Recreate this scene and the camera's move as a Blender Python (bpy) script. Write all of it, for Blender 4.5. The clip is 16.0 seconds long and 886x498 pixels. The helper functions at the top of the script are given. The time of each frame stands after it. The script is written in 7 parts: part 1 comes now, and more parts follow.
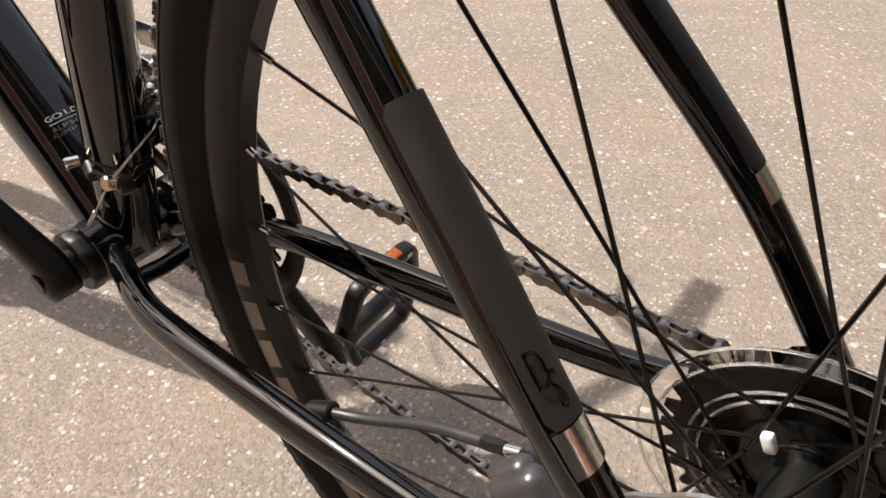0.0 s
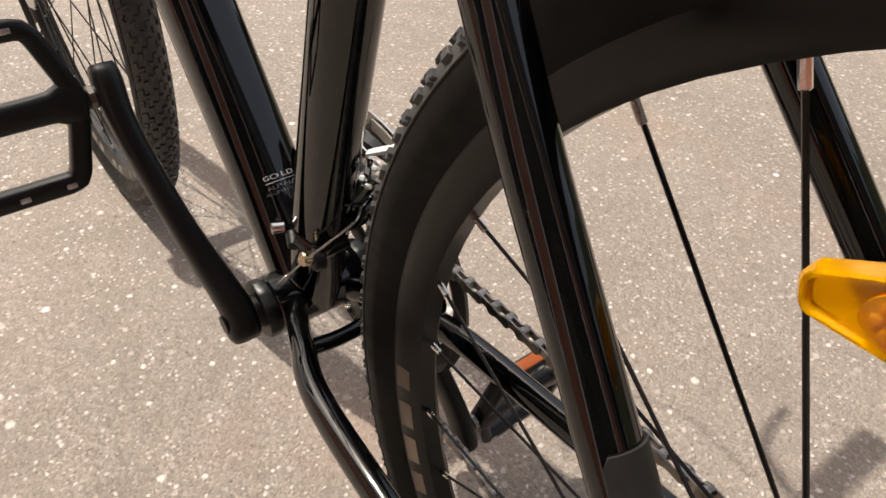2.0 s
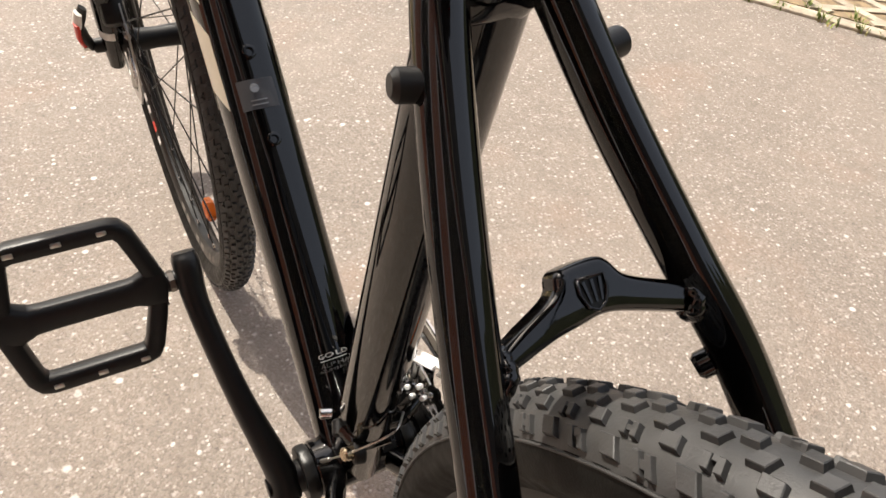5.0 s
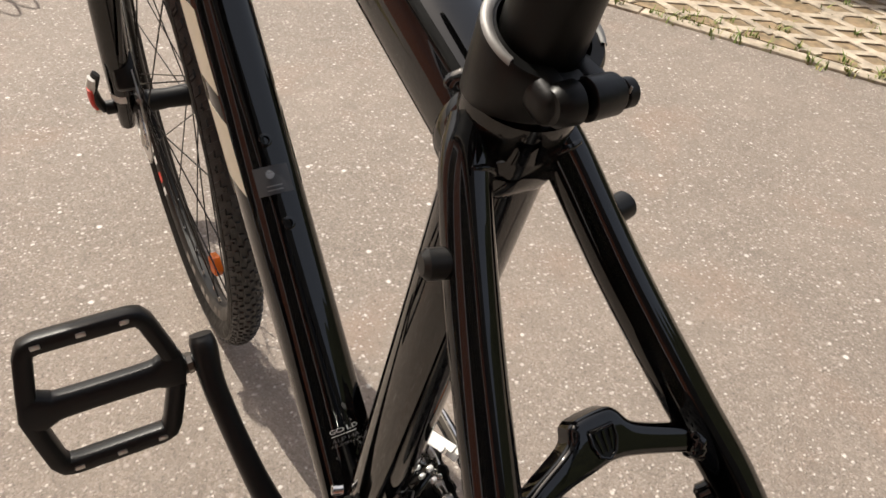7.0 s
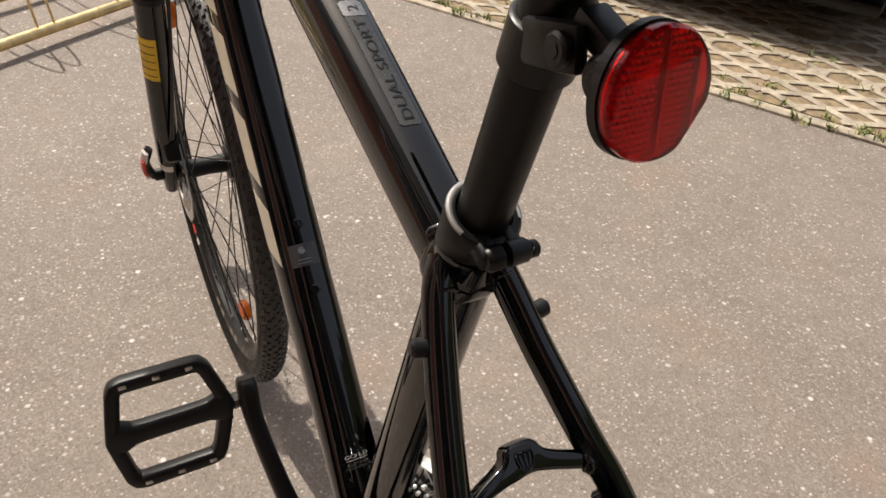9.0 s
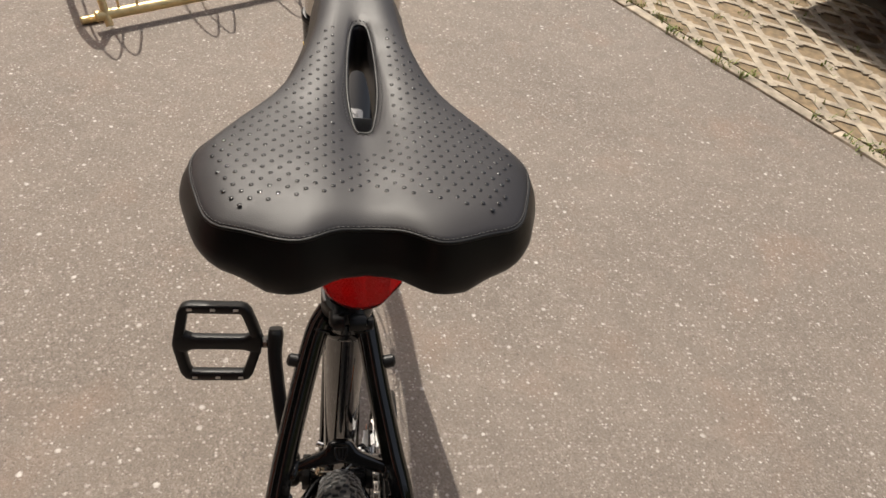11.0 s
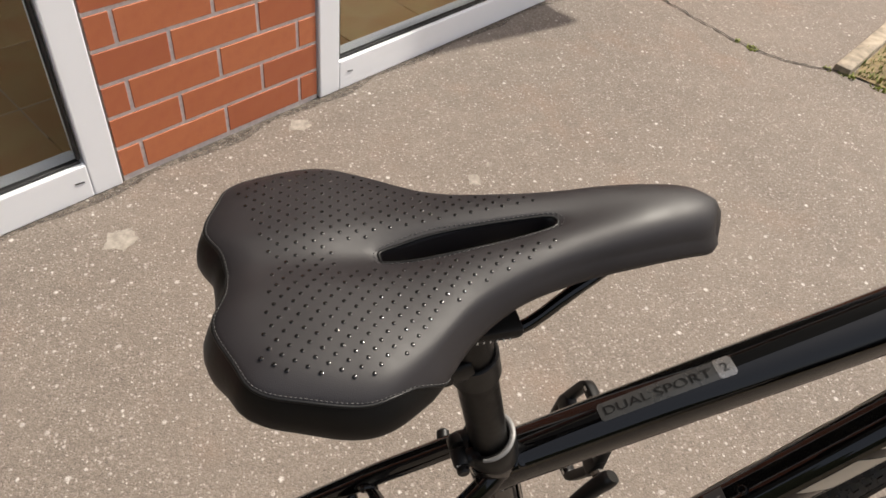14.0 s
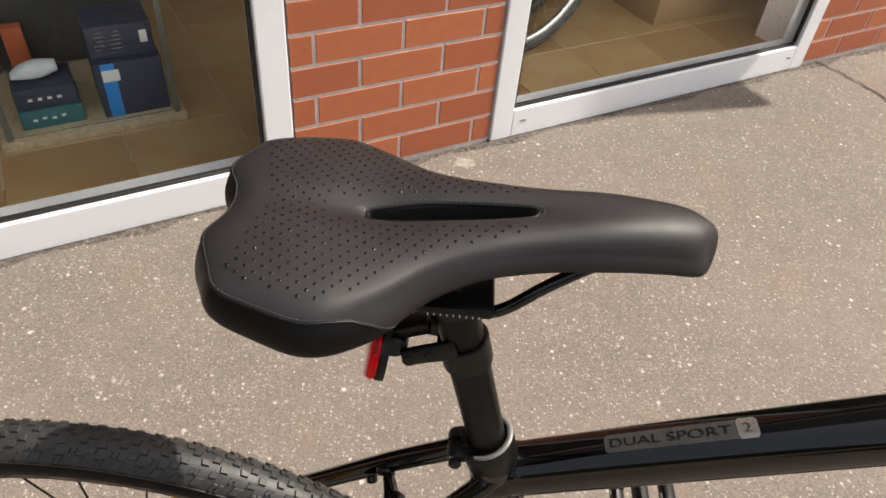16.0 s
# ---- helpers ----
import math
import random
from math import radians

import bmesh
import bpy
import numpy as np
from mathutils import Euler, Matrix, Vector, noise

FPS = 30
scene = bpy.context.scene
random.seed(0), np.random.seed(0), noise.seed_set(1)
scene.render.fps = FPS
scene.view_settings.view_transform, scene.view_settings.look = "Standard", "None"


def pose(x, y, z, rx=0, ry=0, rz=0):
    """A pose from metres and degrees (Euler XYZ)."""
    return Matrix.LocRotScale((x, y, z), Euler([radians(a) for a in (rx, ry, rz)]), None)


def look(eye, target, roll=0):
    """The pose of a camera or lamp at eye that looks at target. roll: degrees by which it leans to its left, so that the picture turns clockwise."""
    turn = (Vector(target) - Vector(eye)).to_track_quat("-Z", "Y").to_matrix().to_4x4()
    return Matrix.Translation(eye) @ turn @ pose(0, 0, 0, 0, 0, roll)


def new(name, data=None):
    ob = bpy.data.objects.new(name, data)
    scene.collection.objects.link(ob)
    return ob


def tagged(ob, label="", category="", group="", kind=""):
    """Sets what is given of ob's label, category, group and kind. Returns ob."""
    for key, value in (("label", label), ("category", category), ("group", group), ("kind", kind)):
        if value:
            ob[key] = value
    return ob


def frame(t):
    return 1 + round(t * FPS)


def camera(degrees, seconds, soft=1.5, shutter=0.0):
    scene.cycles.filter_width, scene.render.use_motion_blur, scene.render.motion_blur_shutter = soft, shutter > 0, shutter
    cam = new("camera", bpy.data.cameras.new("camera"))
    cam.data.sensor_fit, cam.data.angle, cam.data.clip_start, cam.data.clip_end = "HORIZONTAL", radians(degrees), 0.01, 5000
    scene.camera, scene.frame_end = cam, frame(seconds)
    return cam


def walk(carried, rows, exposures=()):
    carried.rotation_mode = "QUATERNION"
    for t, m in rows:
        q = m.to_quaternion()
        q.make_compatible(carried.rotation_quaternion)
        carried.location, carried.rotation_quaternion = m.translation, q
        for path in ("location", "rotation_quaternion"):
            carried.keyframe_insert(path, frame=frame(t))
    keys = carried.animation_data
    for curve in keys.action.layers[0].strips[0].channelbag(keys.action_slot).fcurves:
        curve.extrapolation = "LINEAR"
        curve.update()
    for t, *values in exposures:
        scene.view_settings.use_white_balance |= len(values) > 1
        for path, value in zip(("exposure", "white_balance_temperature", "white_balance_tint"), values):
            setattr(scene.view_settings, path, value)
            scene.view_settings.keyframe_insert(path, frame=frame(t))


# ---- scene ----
cam = camera(64.1, 16.0, soft=1.6)
PATH = [
    (0, (0.0326, 0.1936, 0.6129), (0.8909, -1.0483, -0.6985), 1.30),
    (0.5, (0.0400, 0.1825, 0.6250), (1.0200, -0.9325, -0.7145), 1.9),
    (1, (0.0664, 0.1765, 0.6345), (1.1300, -0.8684, -0.6990), 4.3),
    (1.5, (0.0818, 0.1692, 0.6600), (1.1750, -0.8120, -0.6975), 4.3),
    (2, (0.0881, 0.1700, 0.6750), (1.2220, -0.7885, -0.6645), 4.5),
    (2.5, (0.1108, 0.1595, 0.7112), (1.2605, -0.7455, -0.6520), 3.8),
    (3, (0.12, 0.16, 0.745), (1.277, -0.759, -0.604), 5.1),
    (3.5, (0.128, 0.141, 0.769), (1.324, -0.739, -0.571), 5.2),
    (4, (0.133, 0.128, 0.78), (1.359, -0.714, -0.557), 5.3),
    (6.3, (0.156, 0.12, 0.81), (1.447, -0.67, -0.497), 5.5),
    (6.5, (0.155, 0.124, 0.817), (1.448, -0.679, -0.481), 5.6),
    (7, (0.162, 0.127, 0.834), (1.462, -0.704, -0.439), 5.6),
    (7.5, (0.163, 0.134, 0.846), (1.474, -0.717, -0.401), 5.4),
    (8, (0.15, 0.136, 0.865), (1.471, -0.727, -0.364), 5.5),
    (8.5, (0.118, 0.147, 0.903), (1.462, -0.706, -0.307), 5.5),
    (9, (0.082, 0.164, 0.946), (1.447, -0.662, -0.26), 5.3),
    (9.2, (0.066, 0.169, 0.962), (1.435, -0.642, -0.249), 5.5),
    (11.3, (-0.059, -0.034, 1.157), (1.394, -0.154, -0.212), 9.7),
    (11.5, (-0.063, -0.059, 1.169), (1.378, -0.054, -0.219), 9.8),
    (12, (-0.035, -0.091, 1.2), (1.324, 0.259, -0.226), 10.3),
    (12.5, (0.027, -0.11, 1.205), (1.197, 0.611, -0.247), 9.1),
    (13, (0.088, -0.151, 1.193), (1.038, 0.856, -0.25), 8.7),
    (13.5, (0.146, -0.193, 1.199), (0.851, 1.017, -0.229), 8.2),
    (14, (0.177, -0.229, 1.193), (0.675, 1.097, -0.219), 8.8),
    (14.5, (0.201, -0.264, 1.201), (0.551, 1.143, -0.176), 8.8),
    (15, (0.248, -0.276, 1.194), (0.462, 1.176, -0.164), 8.2),
    (15.5, (0.276, -0.283, 1.186), (0.367, 1.192, -0.162), 7.0),
    (16, (0.271, -0.29, 1.189), (0.281, 1.199, -0.146), 5.9),
]
walk(cam, [(t, look(eye, target, roll)) for t, eye, target, roll in PATH],
     [(0, 0.75), (1, 0.68), (2, 0.61), (2.6, 0.68), (3.5, 0.87), (4.5, 0.86), (7, 0.42), (8, 0.36), (9, 0.25), (12, 0.04), (12.6, 0.06), (13.2, 0.17), (14, 0.16), (16, 0.29)])

# ---------------------------------------------------------------- light
SUN_DIR = Vector((0.70, 0.22, 1.0)).normalized()
world = bpy.data.worlds.new("sky")
scene.world = world
world.use_nodes = True
wn = world.node_tree.nodes
sky = wn.new("ShaderNodeTexSky")
sky.sky_type = "NISHITA"
sky.sun_disc = False
sky.dust_density = 8.0
sky.ozone_density = 0.6
sky.sun_elevation = math.asin(SUN_DIR.z)
sky.sun_rotation = math.atan2(SUN_DIR.x, SUN_DIR.y)
wn["Background"].inputs["Strength"].default_value = 0.115
# thin even haze over the blue
haze = wn.new("ShaderNodeMix")
haze.data_type = "RGBA"
haze.inputs[0].default_value = 0.32
haze.inputs[7].default_value = (8.0, 8.15, 8.6, 1)
world.node_tree.links.new(sky.outputs[0], haze.inputs[6])
world.node_tree.links.new(haze.outputs[2], wn["Background"].inputs["Color"])
sun = new("sun", bpy.data.lights.new("sun", "SUN"))
sun.data.energy, sun.data.angle, sun.data.color = 4.8, radians(0.6), (1.0, 0.93, 0.82)
sun.matrix_world = look(SUN_DIR * 20, (0, 0, 0))


# ---------------------------------------------------------------- materials
def mat(name, color=(0.5, 0.5, 0.5), rough=0.5, metal=0.0, **more):
    m = bpy.data.materials.new(name)
    m.use_nodes = True
    b = m.node_tree.nodes["Principled BSDF"]
    b.inputs["Base Color"].default_value = (*color, 1)
    b.inputs["Roughness"].default_value = rough
    b.inputs["Metallic"].default_value = metal
    b.inputs["Specular IOR Level"].default_value = 0.5 if max(color) > 0.03 or "gloss" in name else 0.36
    for k, v in more.items():
        b.inputs[k.replace("_", " ")].default_value = v
    return m


class Nodes:
    """A short hand for node trees."""

    def __init__(self, m):
        self.m, self.t = m, m.node_tree
        self.b = m.node_tree.nodes["Principled BSDF"]
        self.tc = self.t.nodes.new("ShaderNodeTexCoord")

    def link(self, a, b):
        self.t.links.new(a, b)

    def node(self, kind, **kw):
        n = self.t.nodes.new(kind)
        for k, v in kw.items():
            n.inputs[k.replace("_", " ")].default_value = v
        return n

    def noise(self, scale, detail=4.0, rough=0.55, coord="Object"):
        n = self.node("ShaderNodeTexNoise", Scale=scale, Detail=detail, Roughness=rough)
        self.link(self.tc.outputs[coord], n.inputs["Vector"])
        return n.outputs["Fac"]

    def voronoi(self, scale, out="Distance", coord="Object", feature="F1"):
        n = self.node("ShaderNodeTexVoronoi", Scale=scale)
        n.feature = feature
        self.link(self.tc.outputs[coord], n.inputs["Vector"])
        return n.outputs[out]

    def ramp(self, fac, *stops):
        n = self.t.nodes.new("ShaderNodeValToRGB")
        e = n.color_ramp.elements
        while len(e) < len(stops):
            e.new(0.5)
        for el, (p, c) in zip(e, stops):
            el.position = p
            el.color = (*c, 1) if isinstance(c, tuple) else (c, c, c, 1)
        self.link(fac, n.inputs["Fac"])
        return n.outputs["Color"]

    def mix(self, fac, a, b, mode="MIX"):
        n = self.t.nodes.new("ShaderNodeMix")
        n.data_type, n.blend_type = "RGBA", mode
        for s, v in ((n.inputs[0], fac), (n.inputs[6], a), (n.inputs[7], b)):
            if isinstance(v, (int, float)):
                s.default_value = v if s.type == "VALUE" else (v, v, v, 1)
            elif isinstance(v, tuple):
                s.default_value = (*v, 1)
            else:
                self.link(v, s)
        return n.outputs[2]

    def math(self, op, a, b=0.0):
        n = self.t.nodes.new("ShaderNodeMath")
        n.operation = op
        for s, v in zip(n.inputs, (a, b)):
            if isinstance(v, (int, float)):
                s.default_value = v
            else:
                self.link(v, s)
        return n.outputs[0]

    def color(self, out):
        self.link(out, self.b.inputs["Base Color"])

    def rough(self, out):
        self.link(out, self.b.inputs["Roughness"])

    def bump(self, out, strength=0.3, dist=0.002):
        n = self.node("ShaderNodeBump", Strength=strength, Distance=dist)
        self.link(out, n.inputs["Height"])
        self.link(n.outputs[0], self.b.inputs["Normal"])


def make_asphalt():
    """Worn binder with fine grit, scattered pale chips of several sizes, broad stains and rusty specks."""
    m = mat("asphalt", rough=0.85)
    n = Nodes(m)

    def cells(scale):
        sep = n.node("ShaderNodeSeparateColor")
        v = n.node("ShaderNodeTexVoronoi", Scale=scale)
        n.link(ragged, v.inputs["Vector"])
        n.link(v.outputs["Color"], sep.inputs[0])
        return sep.outputs[0], sep.outputs[1], v.outputs["Distance"]

    # places pushed about a little, so that the chips are ragged
    push = n.node("ShaderNodeTexNoise", Scale=260.0, Detail=2.0)
    n.link(n.tc.outputs["Object"], push.inputs["Vector"])
    shift = n.node("ShaderNodeVectorMath")
    shift.operation = "MULTIPLY_ADD"
    shift.inputs[1].default_value = (0.005, 0.005, 0.0)
    n.link(push.outputs["Color"], shift.inputs[0])
    n.link(n.tc.outputs["Object"], shift.inputs[2])
    ragged = shift.outputs[0]

    fine, _, dfine = cells(330)
    c = n.ramp(fine, (0.0, (0.122, 0.100, 0.083)), (0.5, (0.171, 0.142, 0.119)), (0.9, (0.225, 0.191, 0.163)), (1.0, (0.279, 0.242, 0.211)))
    big = n.noise(1.7, 5)
    c = n.mix(n.ramp(big, (0.35, 0.0), (0.68, 0.5)), c, (0.239, 0.198, 0.165))
    mid = n.noise(13, 5, 0.65)
    c = n.mix(n.ramp(mid, (0.42, 0.0), (0.72, 0.5)), c, (0.135, 0.112, 0.093))
    rust = n.noise(3.1, 3, 0.6)
    c = n.mix(n.ramp(rust, (0.56, 0.0), (0.74, 0.38)), c, (0.243, 0.160, 0.116))
    # dark pits where the binder has worn out between the stones
    pits = n.noise(140, 4, 0.6)
    c = n.mix(n.ramp(pits, (0.30, 0.6), (0.43, 0.0)), c, (0.062, 0.050, 0.041))
    # chips: a share of the cells shows a stone, smaller than its cell
    pick, tone, d = cells(150)
    stone = n.ramp(tone, (0.0, (0.234, 0.200, 0.171)), (0.6, (0.342, 0.302, 0.265)), (1.0, (0.504, 0.465, 0.421)))
    mask = n.math("MULTIPLY", n.ramp(pick, (0.62, 0.0), (0.66, 1.0)), n.ramp(d, (0.22, 1.0), (0.42, 0.0)))
    c = n.mix(n.math("MULTIPLY", mask, 0.85), c, stone)
    pick2, tone2, d2 = cells(75)
    mask2 = n.math("MULTIPLY", n.ramp(pick2, (0.78, 0.0), (0.81, 1.0)), n.ramp(d2, (0.16, 1.0), (0.34, 0.0)))
    c = n.mix(n.math("MULTIPLY", mask2, 0.8), c, n.ramp(tone2, (0.0, (0.270, 0.233, 0.206)), (0.7, (0.42, 0.38, 0.345)), (1.0, (0.60, 0.56, 0.52))))
    pick3, tone3, d3 = cells(46)
    mask3 = n.math("MULTIPLY", n.ramp(pick3, (0.93, 0.0), (0.945, 1.0)), n.ramp(d3, (0.14, 1.0), (0.30, 0.0)))
    c = n.mix(n.math("MULTIPLY", mask3, 0.85), c, n.ramp(tone3, (0.0, (0.30, 0.265, 0.235)), (1.0, (0.66, 0.62, 0.58))))
    n.color(c)
    n.rough(n.ramp(tone, (0.0, 0.9), (1.0, 0.7)))
    grit = n.math("ADD", n.math("MULTIPLY", dfine, -0.5), n.math("ADD", n.math("MULTIPLY", n.noise(110, 3), 0.6), n.math("ADD", n.math("MULTIPLY", mask, 0.35), n.math("MULTIPLY", mask2, 0.4))))
    n.bump(grit, 0.85, 0.0026)
    return m


def make_gloss_black():
    m = mat("gloss_black_paint", (0.0012, 0.0012, 0.0014), 0.12)
    n = Nodes(m)
    b = n.b
    b.inputs["IOR"].default_value = 1.52
    b.inputs["Specular IOR Level"].default_value = 0.52
    n.rough(n.ramp(n.noise(60, 3), (0.3, 0.02), (0.8, 0.06)))
    return m


def make_rubber(name, lo, hi, spec=0.22, rough=0.68):
    m = mat(name, rough=0.75)
    n = Nodes(m)
    n.b.inputs["Specular IOR Level"].default_value = spec
    c = n.ramp(n.noise(45, 5), (0.3, lo), (0.75, hi))
    dust = n.noise(400, 2)
    c = n.mix(n.ramp(dust, (0.70, 0.0), (0.8, 0.2)), c, (0.06, 0.055, 0.05))
    n.color(c)
    n.rough(n.ramp(n.noise(90, 3), (0.3, rough - 0.1), (0.7, rough + 0.1)))
    n.bump(n.noise(900, 2), 0.2, 0.0006)
    return m


def make_leather():
    m = mat("saddle_cover", (0.025, 0.024, 0.023), 0.5)
    n = Nodes(m)
    n.color(n.ramp(n.noise(25, 4), (0.3, (0.0128, 0.0110, 0.0124)), (0.75, (0.0171, 0.0148, 0.0166))))
    n.b.inputs["Specular IOR Level"].default_value = 0.48
    n.rough(n.ramp(n.noise(70, 4), (0.3, 0.48), (0.7, 0.57)))
    n.bump(n.voronoi(2200), 0.12, 0.0004)
    return m


def make_plain(name, color, rough, metal=0.0, grain=0.12, scale=80.0, bump=0.1, spec=0.5):
    m = mat(name, color, rough, metal)
    n = Nodes(m)
    n.b.inputs["Specular IOR Level"].default_value = spec
    lo = tuple(c * (1 - grain) for c in color)
    hi = tuple(min(1.0, c * (1 + grain)) for c in color)
    n.color(n.ramp(n.noise(scale, 4), (0.3, lo), (0.7, hi)))
    n.rough(n.ramp(n.noise(scale * 0.5, 3), (0.3, max(0.02, rough * 0.85)), (0.7, min(1.0, rough * 1.15))))
    if bump:
        n.bump(n.noise(scale * 6, 3), bump, 0.0006)
    return m


ASPHALT = make_asphalt()
GLOSS = make_gloss_black()
TYRE = make_rubber("tyre_rubber", (0.025, 0.0245, 0.0243), (0.039, 0.0382, 0.0378), 0.5, 0.48)
SIDEWALL = make_rubber("tyre_sidewall", (0.0042, 0.0040, 0.0036), (0.0062, 0.0058, 0.0052), 0.10, 0.5)
RIM = make_plain("anodised_black_rim", (0.0045, 0.0040, 0.0034), 0.36, 0.05, spec=0.3)
for worn, level in ((RIM, 0.28),):
    worn.node_tree.nodes["Principled BSDF"].inputs["Specular IOR Level"].default_value = level
LEATHER = make_leather()
SKIRT = make_plain("saddle_side", (0.0034, 0.0032, 0.0032), 0.42, grain=0.15, scale=60, spec=0.20)
MATTE = make_plain("matte_black", (0.0045, 0.0045, 0.0045), 0.42, spec=0.30)
POST = make_plain("seatpost_black", (0.0042, 0.0040, 0.0037), 0.40, 0.0, scale=300, spec=0.20)
PROTECT = make_plain("soft_grey_pad", (0.011, 0.0106, 0.0108), 0.58, grain=0.15, scale=150)
PLASTIC = make_plain("black_nylon", (0.0050, 0.0049, 0.0050), 0.40, grain=0.1, spec=0.32)
CHROME = make_plain("bright_steel", (0.62, 0.60, 0.57), 0.16, 1.0, 0.06)
STEEL = make_plain("spoke_black_steel", (0.022, 0.021, 0.020), 0.3, 0.8)
ALLOY = make_plain("silver_alloy", (0.55, 0.54, 0.52), 0.3, 1.0)
CHAINM = make_plain("chain_steel", (0.28, 0.25, 0.22), 0.30, 1.0, 0.25)
CHAIND = make_plain("chain_plate_dark", (0.17, 0.15, 0.13), 0.32, 0.95, 0.25)
ORANGE = mat("orange_reflector", (0.72, 0.15, 0.01), 0.25)
AMBER = mat("amber_reflector", (1.0, 0.50, 0.0), 0.12, Transmission_Weight=0.75)
RED = mat("red_reflector", (0.95, 0.05, 0.06), 0.03, Transmission_Weight=0.92, IOR=1.3)
FOIL = mat("red_prism_foil", (0.80, 0.045, 0.06), 0.16, 0.85)
REDP = mat("red_plastic", (0.6, 0.03, 0.015), 0.35)
CREAM = make_plain("cream_decal", (0.52, 0.46, 0.36), 0.35, grain=0.05, bump=0)
TAN = make_plain("tan_rim_print", (0.14, 0.108, 0.08), 0.5, grain=0.08, bump=0)
GREYD = make_plain("grey_decal", (0.16, 0.145, 0.125), 0.45, grain=0.05, bump=0)
SILVERD = make_plain("silver_decal", (0.26, 0.255, 0.25), 0.28, 0.7, 0.05, bump=0)
BADGE = make_plain("badge_grey", (0.05, 0.05, 0.049), 0.3, 0.3, 0.05, bump=0)
THREAD = make_plain("grey_thread", (0.085, 0.082, 0.08), 0.6, bump=0)
WHITED = make_plain("white_print", (0.68, 0.67, 0.64), 0.4, grain=0.05, bump=0)
YELLOWD = make_plain("yellow_sticker", (0.80, 0.55, 0.02), 0.4, grain=0.05, bump=0)
DARKD = make_plain("dark_sticker", (0.045, 0.045, 0.048), 0.4, grain=0.05, bump=0)
HOSE = make_plain("black_hose", (0.02, 0.02, 0.02), 0.4)
CALIPER = make_plain("grey_caliper", (0.075, 0.075, 0.08), 0.38, 0.6)


# ---------------------------------------------------------------- mesh helpers
def part(name, bm, material, parent=None, label="", smooth=True):
    me = bpy.data.meshes.new(name)
    bm.to_mesh(me)
    bm.free()
    me.materials.append(material)
    if smooth:
        for p in me.polygons:
            p.use_smooth = True
    ob = new(name, me)
    if parent is not None:
        ob.parent = parent
    if label:
        tagged(ob, label=label)
    return ob


def sharp(ob, angle=35):
    """Split shading at edges sharper than the angle."""
    me = ob.data
    bm = bmesh.new()
    bm.from_mesh(me)
    for e in bm.edges:
        if len(e.link_faces) == 2 and e.calc_face_angle(0) > radians(angle):
            e.smooth = False
    bm.to_mesh(me)
    bm.free()
    return ob


def spline(pts, n):
    """n + 1 places on a Catmull-Rom curve through the points (any dimension)."""
    p = [np.array(q, float) for q in pts]
    p = [2 * p[0] - p[1], *p, 2 * p[-1] - p[-2]]
    out = []
    k = len(p) - 3
    for i in range(n + 1):
        u = i / n * k
        j = min(int(u), k - 1)
        u -= j
        a, b, c, d = p[j : j + 4]
        out.append(0.5 * (2 * b + (c - a) * u + (2 * a - 5 * b + 4 * c - d) * u * u + (3 * b - a - 3 * c + d) * u**3))
    return out


def sweep(bm, path, radii, n=16, up=(0, 0, 1), cap=True, squash=None):
    """A tube along path; radii: (across, along up) per place, or one number."""
    path = [Vector(p) for p in path]
    rings = []
    for i, p in enumerate(path):
        d = (path[min(i + 1, len(path) - 1)] - path[max(i - 1, 0)]).normalized()
        side = d.cross(Vector(up))
        side = side.normalized() if side.length > 1e-5 else d.orthogonal().normalized()
        top = side.cross(d).normalized()
        r = radii[i] if isinstance(radii, (list, tuple)) and len(radii) == len(path) else radii
        ra, rb = r if isinstance(r, (tuple, list, np.ndarray)) else (r, r)
        ring = []
        for k in range(n):
            a = 2 * math.pi * k / n
            c, s = math.cos(a), math.sin(a)
            if squash:
                c, s = math.copysign(abs(c) ** squash, c), math.copysign(abs(s) ** squash, s)
            ring.append(bm.verts.new(p + side * (ra * c) + top * (rb * s)))
        rings.append(ring)
    for a, b in zip(rings, rings[1:]):
        for k in range(n):
            bm.faces.new((a[k], a[(k + 1) % n], b[(k + 1) % n], b[k]))
    if cap:
        bm.faces.new(rings[0][::-1])
        bm.faces.new(rings[-1])
    return bm


def tube(name, pts, radii, material, parent, n=16, steps=None, label="", up=(0, 0, 1), squash=None):
    """A tube on a smooth curve through pts, with radii given at the same places."""
    steps = steps or max(1, 8 * (len(pts) - 1))
    rr = radii if isinstance(radii, list) else [radii] * len(pts)
    rr = [r if isinstance(r, tuple) else (r, r) for r in rr]
    both = spline([tuple(p) + r for p, r in zip(pts, rr)], steps) if len(pts) > 1 else None
    bm = bmesh.new()
    sweep(bm, [q[:3] for q in both], [tuple(q[3:]) for q in both], n, up, True, squash)
    ob = sharp(part(name, bm, material, parent, label), 50)
    RECS[ob.name] = (both, up, squash)
    return ob


